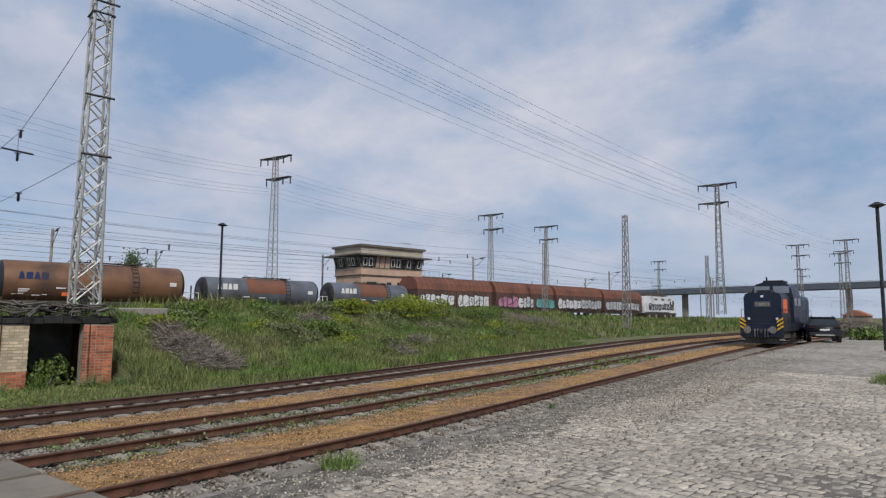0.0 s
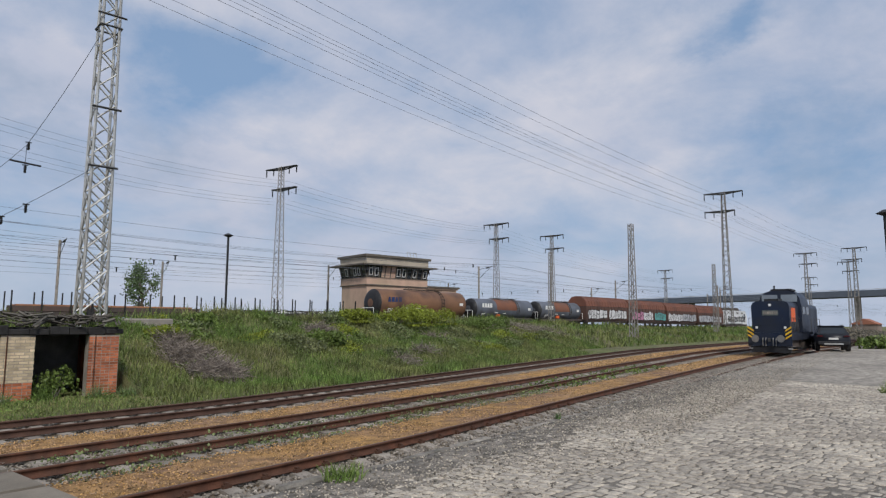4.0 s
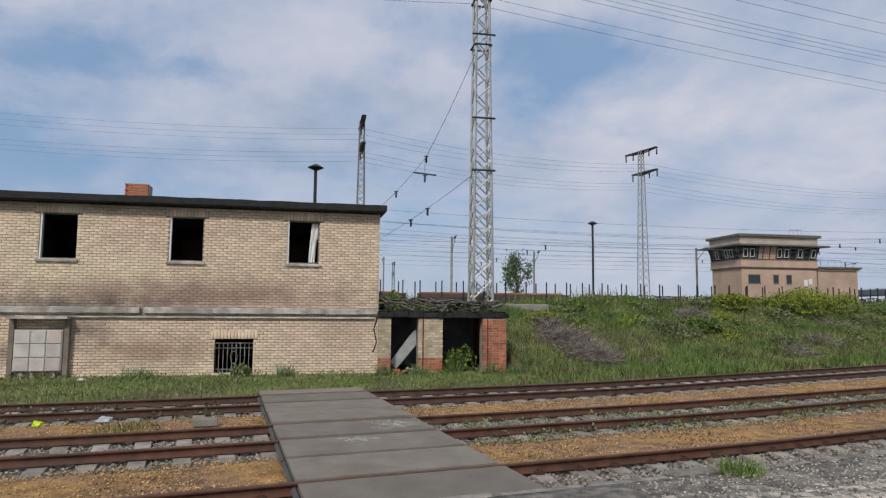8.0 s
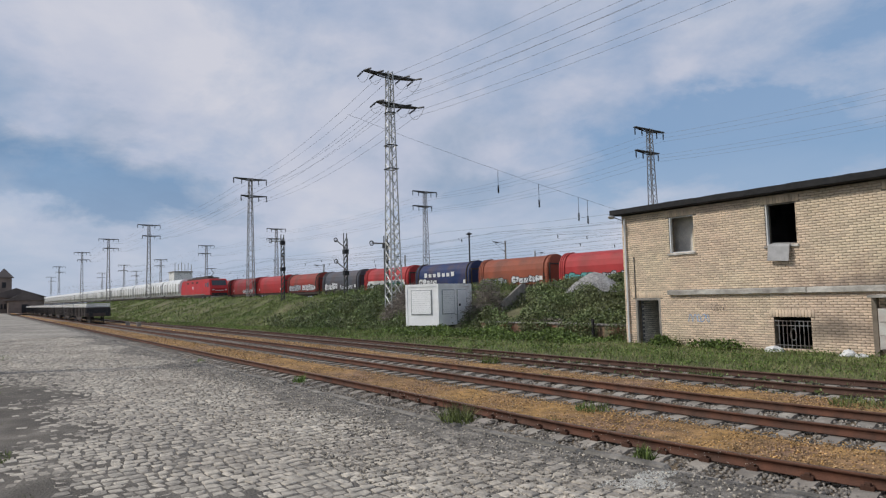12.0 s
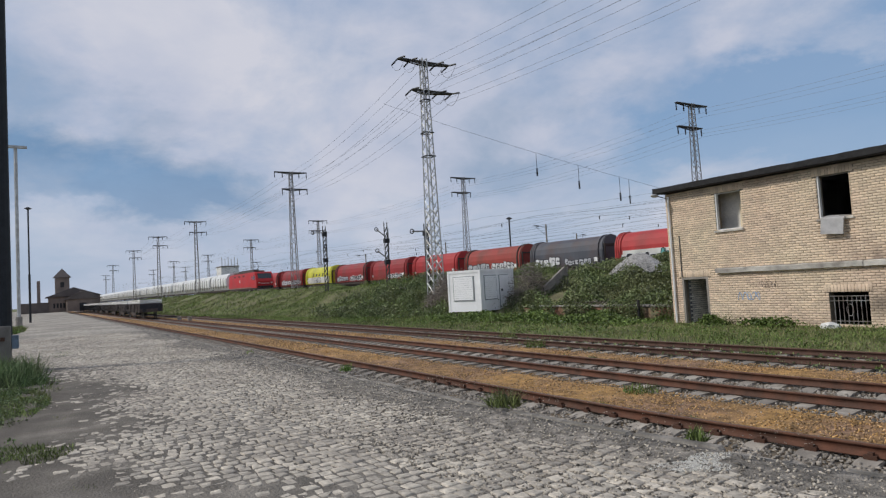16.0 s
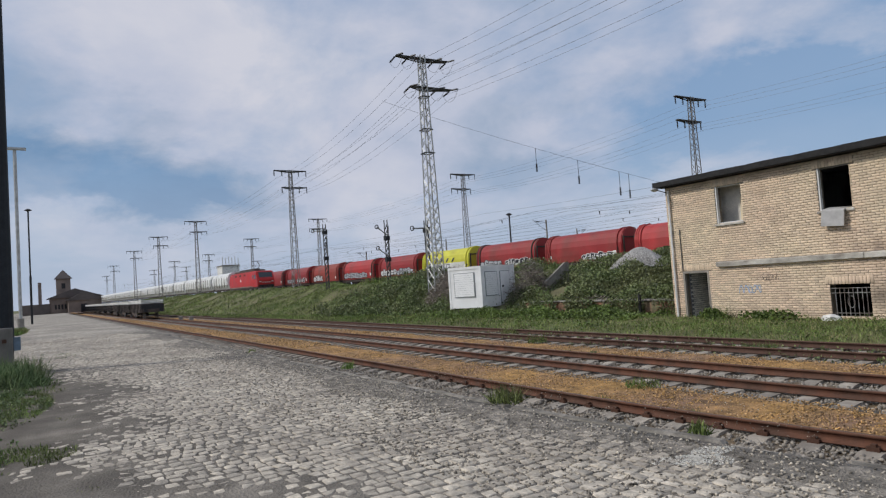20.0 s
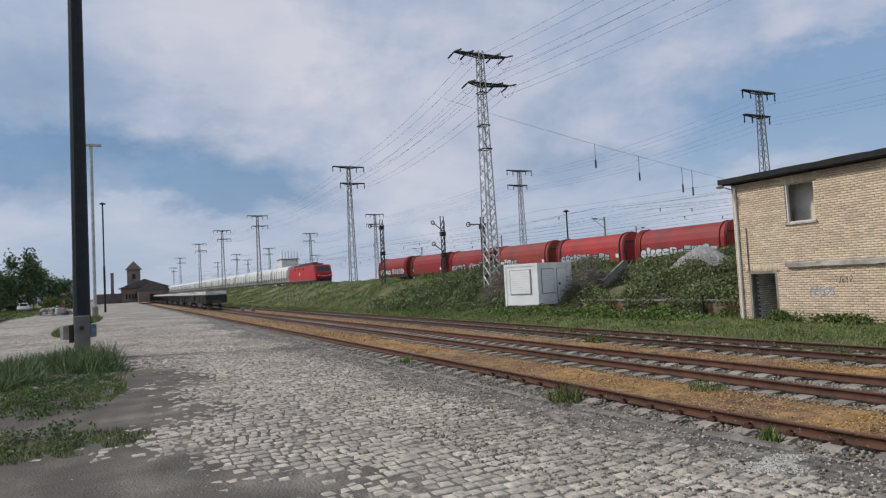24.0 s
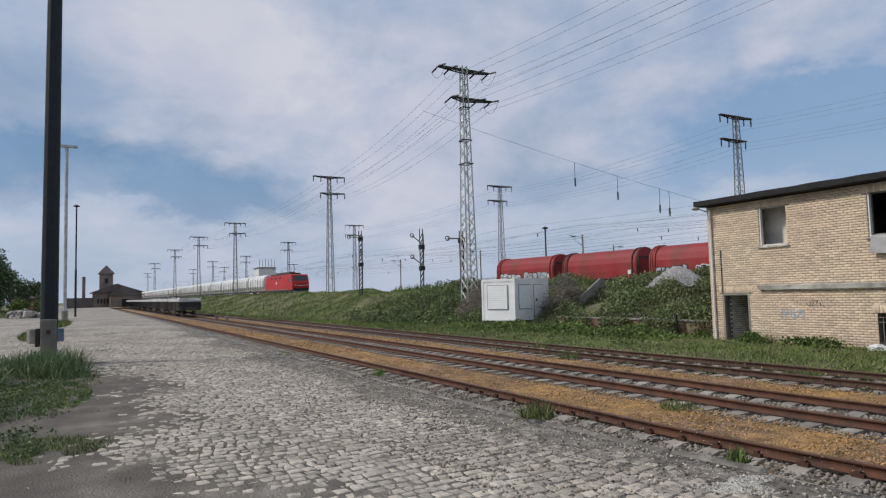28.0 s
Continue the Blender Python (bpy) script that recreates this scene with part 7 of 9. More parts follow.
blades("grass", "grassy verge beside the sidings", verge(9000, 7.2, 40), 0.30, 0.04, C_GRASS)
blades("grass", "dry straw-coloured grass in the verge", verge(9000, -48, 7.2), 0.15, 0.025, C_DRYGRASS)
blades("grass", "dry straw-coloured grass on the railway bank", on_slope(5000, 7.0, 48, 0.0, 1.3), 0.25, 0.03, C_DRYGRASS)
blades("grass", "tall weeds on the crest of the bank", on_slope(9000, -60, 60, 0.92, 1.3), 0.65, 0.05, C_GRASS)


def mound(n, cx, cy, rx, ry, h, z0, rnd=None):
    """Points spread through a low lumpy mound, densest at its skin."""
    a, r = RNG.uniform(0, 2 * np.pi, n), np.sqrt(RNG.uniform(0, 1, n))
    x, y = cx + rx * r * np.cos(a), cy + ry * r * np.sin(a)
    lump = 1 + 0.35 * np.sin(a * 3 + cx) + 0.25 * np.sin(a * 7 + cy * 3)
    z = h * np.sqrt(np.clip(1 - (r / np.clip(lump, 0.6, 1.4)) ** 2, 0, 1)) * RNG.uniform(0.55, 1.05, n)
    return np.stack([x, y, z0 + z], 1)


def bank_leaves(n, x0, x1, u0, u1, h, size, material, label):
    p = on_slope(n, x0, x1, u0, u1)
    if x1 - x0 > 10:
        # ragged, patchy edge where brambles give way to grass
        u_ = (p[:, 1] - TOE(p[:, 0])) / 8.5
        p = p[RNG.uniform(0, 1, n) < np.clip((p[:, 0] - x0 + 3.0 * bumpy(p[:, 0], p[:, 1], 0.9, 0.5)) / 5.0 + 0.25 * u_, 0.03, 1)]
        n = len(p)
    p[:, 2] += h * (0.5 + 0.5 * np.sin(p[:, 0] * 1.3 + np.sin(p[:, 1] * 1.7))) * RNG.uniform(0.3, 1, n)
    return leaves("brambles", label, p, size, material)


bank_leaves(80000, -34, -19.4, 0.05, 1.2, 0.85, 0.095, C_IVY, "dark green brambles smothering the bank")
bank_leaves(50000, -53, -36, -0.1, 1.15, 0.8, 0.11, C_IVY, "dark green brambles smothering the bank")
bank_leaves(16000, -36, -20, -0.45, 0.05, 0.5, 0.09, C_BUSH, "green weeds below the bramble bank")
for bx in np.arange(9, 46, 1.7):
    for rep in range(4):
        x0_, u0_ = bx + random.uniform(-0.6, 0.6), random.uniform(0.0, 1.0)
        bank_leaves(600, x0_, x0_ + random.uniform(0.8, 2.2), u0_, u0_ + 0.15, random.uniform(0.25, 0.6), 0.085, random.choice((C_BUSH, C_IVY, C_IVY, C_YELLOW)), "clump of leafy weeds on the railway bank")
vp = verge(15000, -19.3, 7.2)
vp = vp[bumpy(vp[:, 0], vp[:, 1] * 1.5, 1.3, 0.5) > 0.05]
vp[:, 2] += RNG.uniform(0, 0.22, len(vp)) * (0.4 + 0.6 * (vp[:, 1] > 20.5))
leaves("weeds", "leafy weeds in the verge before the derelict building", vp, 0.055, C_BUSH, "weeds")
vp = verge(16000, -48, -19.3)
vp = vp[bumpy(vp[:, 0], vp[:, 1] * 1.5, 1.1, 0.5) > -0.1]
vp[:, 2] += RNG.uniform(0, 0.3, len(vp)) * np.clip((vp[:, 1] - EDGE_C(vp[:, 0])) / 3.0, 0.1, 1)
leaves("weeds", "leafy weeds in the verge beside the sidings", vp, 0.075, C_BUSH, "weeds")



def bush(cx, cy, z0, rx, ry, h, n, size, material, label):
    pts = np.concatenate([mound(n // 4, cx + rx * random.uniform(-0.5, 0.5), cy + ry * random.uniform(-0.4, 0.4), rx * random.uniform(0.4, 0.7), ry * 0.6, h * random.uniform(0.6, 1.0), z0) for _ in range(4)])
    m = thing("bush", None, label, "bush", "bushes on the bank")
    for k in range(5):
        bm = bmesh.new()
        bar(bm, (cx, cy, z0 - 0.1), (cx + random.uniform(-0.6, 0.6) * rx, cy + random.uniform(-0.6, 0.6) * ry, z0 + h * random.uniform(0.5, 0.85)), 0.03, 0.012, seg=4)
        part("stem", bm, C_DEAD, m)
    tagged(part("foliage", many("foliage", LEAF_V, LEAF_F, (turns(len(pts), 0.9, (size * 0.6, size * 1.4)), pts), material), None, m), kind="stuff")
    return m


SZ_ = lambda x, y: float(slope_z(np.array(x, float), np.array(y, float)))
for x, y, rx, h, mt, lb in ((26.5, 33.0, 2.6, 1.5, C_YELLOW, "yellow-green flowering bush on the crest of the bank"), (22.5, 32.0, 1.5, 1.0, C_YELLOW, "yellow-green flowering bush on the crest of the bank"), (30.5, 34.0, 1.8, 1.2, C_YELLOW, "yellow-green bush on the crest of the bank"),
                            (40.0, 37.0, 1.6, 0.9, C_BUSH, "green bush on the bank"), (12.3, 29.8, 0.8, 0.6, C_BUSH, "small green bush by the lattice mast"), (17.5, 27.5, 1.2, 0.8, C_BUSH, "green bush on the bank"), (35, 33.5, 2.2, 1.1, C_BUSH, "green bush on the bank"),
                            (-24, 30.5, 2.5, 1.0, C_IVY, "dark bramble bush on the bank"), (-30, 31.5, 2.8, 1.0, C_IVY, "dark bramble bush on the bank"), (-44.5, 27.5, 2.2, 1.1, C_IVY, "dark bramble bush on the bank")):
    bush(x, y, SZ_(x, y), rx, rx * 0.8, h, 5000, 0.085, mt, lb)
bush(-2.55, 21.9, -0.58, 0.55, 0.35, 0.5, 1100, 0.065, C_IVY, "green shrub growing in front of a barred basement window")
bush(5.0, 22.9, -0.58, 0.75, 0.45, 1.0, 900, 0.085, C_BUSH, "green elder shoot growing in the burnt shed doorway")
bush(2.75, 23.0, 1.62, 0.55, 0.45, 0.7, 1400, 0.07, C_BUSH, "small green bush on the burnt shed roof")
bush(-17.0, 21.9, -0.58, 0.8, 0.4, 0.5, 900, 0.09, C_BUSH, "low green weeds at the wall of the derelict building")
bush(-14.5, 21.8, -0.58, 1.3, 0.4, 0.5, 1200, 0.09, C_BUSH, "low green weeds at the wall of the derelict building")


def twigs(cx, cy, rx, ry, h, n, label, r=0.012):
    z0 = SZ_(cx, cy)
    a, q = RNG.uniform(0, 2 * np.pi, n), np.sqrt(RNG.uniform(0, 1, n))
    x, y = cx + rx * q * np.cos(a), cy + ry * q * np.sin(a)
    z = slope_z(x, y) + h * (1 - q ** 2) * RNG.uniform(0.2, 1, n) + 0.03
    tv = [(-0.5, -1, 0), (-0.5, 1, -0.6), (-0.5, 0, 1), (0.5, -1, 0), (0.5, 1, -0.6), (0.5, 0, 1)]
    tf = [(0, 1, 4), (0, 4, 3), (1, 2, 5), (1, 5, 4), (2, 0, 3), (2, 3, 5)]
    m = turns(n, 0.4, (0.5, 1.3), (0.95, r * 0.8, r * 0.8))
    return tagged(new("brushwood", many("brushwood", tv, tf, (m, np.stack([x, y, z], 1)), C_DEAD)), label, "brushwood", kind="stuff")


for cx_, cy_, rx_, ry_, h_, n_ in ((9.7, 26.2, 0.6, 0.8, 0.3, 420), (9.9, 24.8, 0.9, 1.1, 0.45, 1100), (10.2, 23.2, 1.0, 1.0, 0.4, 1000), (18.4, 29.0, 1.1, 0.8, 0.6, 420), (20.6, 24.9, 0.6, 0.7, 0.2, 160), (23.3, 26.6, 0.8, 0.5, 0.25, 160), (27.5, 30.3, 1.2, 0.7, 0.3, 260), (44, 36.5, 5.0, 2.0, 0.6, 900), (-38.4, 23.9, 2.3, 2.0, 2.0, 2600), (-32.6, 25.6, 0.9, 1.5, 2.2, 900), (-26.0, 24.6, 1.6, 0.6, 0.4, 220)):
    twigs(cx_, cy_, rx_, ry_, h_, n_, "heap of dry grey brushwood on the bank")


def tuft(x, y, z, r, h, n, label, material=None):
    a, q = RNG.uniform(0, 2 * np.pi, n), r * np.sqrt(RNG.uniform(0, 1, n))
    p = np.stack([x + q * np.cos(a), y + q * np.sin(a), np.full(n, z)], 1)
    m = turns(n, 0.4, (0.5, 1.2), (0.018, h, h))
    return tagged(new("grass_tuft", many("grass_tuft", BLADE_V, BLADE_F, (m, p), material or C_GRASS)), label, "grass tuft", "tufts along the sidings", "stuff")


for x, y, z, r, h, n in ((4.3, 6.25, -0.02, 0.22, 0.2, 220), (-7.75, 4.85, -0.02, 0.22, 0.26, 240), (-9.3, 9.25, -0.58, 0.35, 0.16, 200), (-13.5, 5.0, -0.02, 0.15, 0.15, 100), (-17.5, 13.5, -0.58, 0.35, 0.3, 160), (-4.9, 5.1, -0.02, 0.12, 0.14, 90), (-21.5, 15.4, -0.58, 0.4, 0.3, 160), (-6.2, 13.2, -0.58, 0.5, 0.18, 260), (-3.5, 13.1, -0.58, 0.6, 0.15, 240), (-10.5, 14.8, -0.6, 0.5, 0.25, 200)):
    tuft(x, y, z, r, h, n, "small tuft of grass in the gravel")
for k in range(16):
    x = random.uniform(-26, 14)
    o, z = random.choice(((-2.72, -0.02), (0.3, -0.58), (-1.7, -0.62), (2.6, -0.6), (4.9, -0.6), (6.9, -0.6)))
    if not -1.6 < x < 2.8:
        tuft(x, float(RAIL_A(x)) + o, z + float(RISE(x)), random.uniform(0.05, 0.16), random.uniform(0.06, 0.16), 60, "small tuft of grass in the gravel", random.choice((C_GRASS, C_WEED)))


def weeds(n, x0, x1, o0, o1):
    x = RNG.uniform(x0, x1, n)
    o = RNG.uniform(o0, o1, n)
    ok = (bumpy(x, o * 3, 1.1, 0.5) > -0.1) & ~((x > -0.5 - 0.125 * o) & (x < 2.5 - 0.14 * o))
    return np.stack([x, RAIL_A(x) + o, RISE(x) - 0.60 + RNG.uniform(0, 0.08, n)], 1)[ok]


leaves("weeds", "low green weeds along the second siding", weeds(7000, 2.5, 19, 1.85, 4.1), 0.045, C_IVY, "weeds")
leaves("weeds", "low green weeds along the second siding", weeds(1500, 18, 32, 2.0, 4.0), 0.09, C_BUSH, "weeds")
leaves("weeds", "low green weeds along the third siding", weeds(3000, -26, -2, 6.3, 8.9), 0.06, C_IVY, "weeds")

# ---- near pole with its grass patch ----
pole = thing("timber_pole", Matrix.Translation((-21.8, -1.38, 0)), "dark tarred timber pole clamped to a concrete stub", "pole")
bm = bmesh.new()
bar(bm, (0, 0, 0.95), (0.12, 0.05, 17.0), 0.22, 0.16, seg=12)
part("shaft", bm, mat("tarred_timber", (0.022, 0.026, 0.030), 0.75, 0, 0.3, 4, 30, 0.3), pole)
part("concrete_stub", boxes((-0.27, -0.19, -0.1, -0.06, 0.19, 1.25), (0.06, -0.19, -0.1, 0.27, 0.19, 1.25), bevel=0.02), C_CONC, pole)
part("clamp_bolt", boxes((-0.30, -0.05, 0.85, 0.30, 0.05, 0.95)), C_RUST, pole)
part("cable_box", boxes((-0.08, -0.33, 0.50, 0.10, -0.195, 1.0), bevel=0.015), mat("rust_brown_box", (0.055, 0.04, 0.03), 0.8), pole, "small dark box on the pole foot")
part("meter_box", boxes((-0.08, 0.195, 0.62, 0.12, 0.36, 0.98), bevel=0.01), mat("blue_grey_box", (0.16, 0.22, 0.28), 0.5), pole, "small blue-grey box on the pole foot")
stone = thing("concrete_block", Matrix.Translation((-33.4, -2.4, 0)) @ Matrix.Rotation(0.3, 4, "Z"), "pale concrete block beside the pole", "concrete block")
part("block", box(bmesh.new(), -0.25, -0.26, -0.05, 0.25, 0.26, 0.62, bevel=0.04), C_CONC, stone)


def patch(label, gx, gy, rx_, ry_, n_, h_, w_, material, holes=0.0):
    """A ragged patch of blades on the road."""
    a, q = RNG.uniform(0, 2 * np.pi, n_), np.sqrt(RNG.uniform(0, 1, n_))
    x, y = gx + rx_ * q * np.cos(a), gy + ry_ * q * np.sin(a)
    ok = (bumpy(x * 1.0, y * 2.2, 2.2, 0.45) - q * 0.5 > holes - 0.75)
    return blades("grass", label, np.stack([x, y, np.full(n_, -0.03)], 1)[ok], h_, w_, material, 0.5)


for gx, gy, rx_, ry_, n_, h_ in ((-19.4, -1.3, 1.7, 0.75, 2600, 0.55), (-17.2, -2.7, 1.5, 0.7, 1800, 0.50), (-20.8, -2.2, 1.5, 1.0, 1500, 0.4), (-18.0, -0.9, 0.8, 0.5, 500, 0.4)):
    patch("tall blue-green weeds round the foot of the timber pole", gx, gy, rx_, ry_, n_, h_, 0.022, C_WEED, -0.3)
for gx, gy, rx_, ry_, n_, h_ in ((-14.6, -1.5, 2.6, 1.15, 15000, 0.09), (-15.5, -3.0, 3.2, 1.2, 10000, 0.12), (-9.6, -1.15, 0.75, 1.0, 5000, 0.075), (-10.2, -2.4, 1.0, 0.8, 2500, 0.08), (-17.0, -0.7, 2.2, 0.6, 2000, 0.1), (-7.6, -0.15, 0.18, 0.12, 90, 0.04), (-12.2, -0.2, 0.25, 0.16, 120, 0.05), (-27.0, 0.1, 1.6, 0.35, 700, 0.06)):
    patch("low flattened grass growing over the soil and setts", gx, gy, rx_, ry_, n_, h_, 0.014, C_GRASS, 0.05)
for gx, gy, rx_, ry_, n_ in ((-14.2, -1.4, 2.6, 1.0, 5200), (-17.5, -1.6, 2.6, 1.2, 4200), (-10.1, -1.5, 1.1, 0.8, 2400), (-13.2, -2.9, 2.6, 1.0, 3600)):
    a_, q_ = RNG.uniform(0, 2 * np.pi, n_), np.sqrt(RNG.uniform(0, 1, n_))
    px_, py_ = gx + rx_ * q_ * np.cos(a_), gy + ry_ * q_ * np.sin(a_)
    ok_ = bumpy(px_, py_ * 2.2, 2.0, 0.45) - q_ * 0.6 > -0.65
    leaves("weeds", "mat of low leafy weeds over the soil beside the pole", np.stack([px_, py_, RNG.uniform(-0.02, 0.06, n_)], 1)[ok_], 0.03, C_WEED, "weeds")
for gx, gy, rx_, ry_, n_, h_ in ((22.5, 4.5, 3.0, 0.6, 1800, 0.25), (-40, -2.6, 5, 0.8, 1500, 0.3), (-60, -2.4, 8, 0.8, 2000, 0.3), (-105, -14, 40, 5.0, 6000, 0.3), (-160, -16, 40, 8, 5000, 0.4)):
    patch("thin grass growing over the setts", gx, gy, rx_, ry_, n_, h_, 0.02 if gx > -20 else 0.07, C_GRASS, -0.4)

# ---- flood mast and lamp by the road ----
fm = thing("flood_mast", Matrix.Translation((-75, -2.4, 0)), "tall grey steel mast with a flat lamp bar on top", "lamp post")
part("shaft", bars([((0, 0, 0), (0, 0, 17.3))], 0.16, 8), C_STEEL, fm)
part("lamp_bar", boxes((-0.25, -0.95, 17.3, 0.25, 0.95, 17.5)), C_STEEL, fm)
part("stub", bars([((0, 0, 0), (0, 0, 0.9))], 0.3, 8), C_CONC, fm)
lp = thing("lamp_stub", Matrix.Translation((-90.0, -1.7, 0)), "dark lower part of a lamp post", "lamp post")
part("post", bars([((0, 0, -0.05), (0, 0, 5.595))], 0.13, 8), C_BLACK, lp)


# ---- shunting locomotive ----
def shunter():
    m = thing("shunting_locomotive", None, "dark blue diesel shunting locomotive with black and yellow corner stripes", "locomotive")
    P_SH = paint("dark_blue_loco", (0.012, 0.021, 0.046), 0.45, (0.03, 0.03, 0.03), 0.3)
    buffers(m, -0.05, -1), buffers(m, 13.9, 1)
    part("frame", boxes((0, -1.5, 0.95, 13.8, 1.5, 1.45)), P_SH, m)
    part("buffer_beam", boxes((-0.06, -1.5, 0.55, -0.002, 1.5, 1.45)), P_SH, m)
    hood = [(-1.30, 1.452), (-1.32, 3.25), (-1.2, 3.5), (-0.95, 3.6), (0.95, 3.6), (1.2, 3.5), (1.32, 3.25), (1.30, 1.452)]
    part("front_hood", prism(bmesh.new(), hood, 0.55, 4.2), P_SH, m)
    part("rear_hood", prism(bmesh.new(), hood, 7.6, 13.2), P_SH, m)
    cab = [(-1.55, 1.453), (-1.55, 3.35), (-1.42, 3.95), (-1.15, 4.3), (-0.6, 4.46), (0.6, 4.46), (1.15, 4.3), (1.42, 3.95), (1.55, 3.35), (1.55, 1.453)]
    part("cab", prism(bmesh.new(), cab, 4.202, 7.598), P_SH, m)
    for y0, y1 in ((-1.28, -0.12), (0.12, 1.28)):
        part("windscreen", boxes((4.165, y0, 3.64, 4.2, y1, 4.16)), mat("pale_glass", (0.20, 0.23, 0.26), 0.12, 0, 0.1, 2, 20, 0.0, spec=0.7), m)
    for x0 in (4.5, 6.1):
        part("side_window", boxes((x0, -1.57, 2.75, x0 + 1.2, -1.548, 3.3)), C_GLASS, m)
    part("roof_box", boxes((4.9, -0.75, 4.462, 7.0, 0.75, 4.62), bevel=0.04), C_BLACK, m)
    part("roof_vent", boxes((1.2, -0.5, 3.602, 2.6, 0.5, 3.78)), C_BLACK, m)
    part("horn", bars([((4.6, 0.4, 4.44), (4.6, 0.4, 4.85))], 0.07, 8), C_BLACK, m)
    for y0 in (-0.87, 0.87):
        bm = bmesh.new()
        bar(bm, (-0.62, y0, 1.06), (-0.68, y0, 1.06), 0.25, seg=16)
        part("buffer_disc", bm, C_STEEL_D, m)
    for y0 in (-0.45, -0.25, 0.25, 0.45):
        part("brake_hose", bars([((-0.08, y0, 1.1), (-0.2, y0, 0.95)), ((-0.2, y0, 0.95), (-0.2, y0, 0.55))], 0.035, 6), C_STEEL_D, m)
    part("coupling_hook", boxes((-0.4, -0.06, 0.85, -0.064, 0.06, 1.1)), C_DARKSTEEL, m)
    for s_ in (-1, 1):
        for z0 in (0.15, 0.5):
            part("step_plate", boxes((0.4, s_ * 1.35 - 0.16, z0, 1.0, s_ * 1.35 + 0.16, z0 + 0.04)), C_STEEL_D, m)
    for k in range(5):
        part("hood_door", boxes((0.85 + k * 0.66, -1.345, 1.6, 1.42 + k * 0.66, -1.322, 2.15)), C_BLACK, m)
    part("number_board", boxes((0.515, -0.55, 2.62, 0.548, 0.55, 2.98)), mat("grey_board_plate", (0.10, 0.12, 0.12), 0.5), m, "pale board with unreadable lettering")
    for k in range(7):
        part("lettering", boxes((0.505, -0.49 + k * 0.143, 2.7, 0.514, -0.39 + k * 0.143, 2.9)), C_CONC, m)
    part("headlight", boxes((0.50, -0.09, 3.26, 0.548, 0.09, 3.42)), C_WHITE, m)
    part("headlight", boxes((0.50, -1.06, 1.72, 0.548, -0.9, 1.88)), C_WHITE, m)
    part("headlight", boxes((0.50, 0.9, 1.72, 0.548, 1.06, 1.88)), C_WHITE, m)
    part("radiator_grille", boxes((0.535, -0.85, 1.95, 0.548, 0.85, 2.5)), P_SH, m)
    part("side_panel", boxes((1.2, -1.33, 2.2, 2.8, -1.302, 3.15)), mat("signal_orange", (0.75, 0.13, 0.03), 0.5), m, "orange panel on the hood side")
    Y_ = mat("warning_yellow", (0.70, 0.42, 0.03), 0.5)
    for s in (-1, 1):
        for k in range(5):
            bm = bmesh.new()
            y0 = s * 1.08
            z0 = 1.0 + k * 0.13
            prism(bm, [(y0, z0), (y0 + s * 0.42, z0 + 0.25 * 1), (y0 + s * 0.42, z0 + 0.25 + 0.125), (y0, z0 + 0.125)], -0.085, -0.064 - 0.003 * (k % 2))
            part("warning_stripe", bm, Y_ if k % 2 == 0 else C_BLACK, m)
    part("handrail", bars([((0.1, s * 1.42, 1.45), (0.1, s * 1.42, 2.45)) for s in (-1, 1)] + [((0.1, -1.42, 2.45), (4.5, -1.42, 2.45)), ((0.1, 1.42, 2.45), (4.5, 1.42, 2.45)), ((7.7, -1.42, 2.45), (13.6, -1.42, 2.45))] + [((x, -1.42, 1.45), (x, -1.42, 2.45)) for x in (1.5, 3, 4.5, 7.7, 9.2, 10.7, 12.2, 13.6)], 0.02, 6), C_DARKSTEEL, m)
    part("bogie", boxes((1.2, -1.25, 0.45, 4.2, 1.25, 0.94), (9.6, -1.25, 0.45, 12.6, 1.25, 0.94), (5.2, -1.3, 0.4, 8.6, 1.3, 0.94)), C_FRAME, m)
    for x in (1.6, 3.8, 10.0, 12.2):
        wheelset(m, x, 0.5, 0.5)
    part("rail_guard", boxes((0.02, -1.35, 0.12, 0.5, 1.35, 0.54)), C_BLACK, m)
    part("fuel_tank", boxes((4.4, -1.35, 0.25, 9.4, 1.35, 0.399)), C_BLACK, m)
    part("step", boxes((-0.04, -1.48, 0.35, 0.3, -1.2, 0.42), (-0.04, 1.2, 0.35, 0.3, 1.48, 0.42)), C_STEEL, m)
    return m


sh = shunter()
SHX = 45.0
sh.matrix_basis = Matrix.Translation((SHX, float(TRACK_1(SHX)) + 0.4, RAIL_Z + float(RISE(SHX)))) @ Matrix.Rotation(math.atan(float(TRACK_1(SHX + 7) - TRACK_1(SHX)) / 7), 4, "Z") @ Matrix.Diagonal((0.86, 0.88, 0.97, 1))


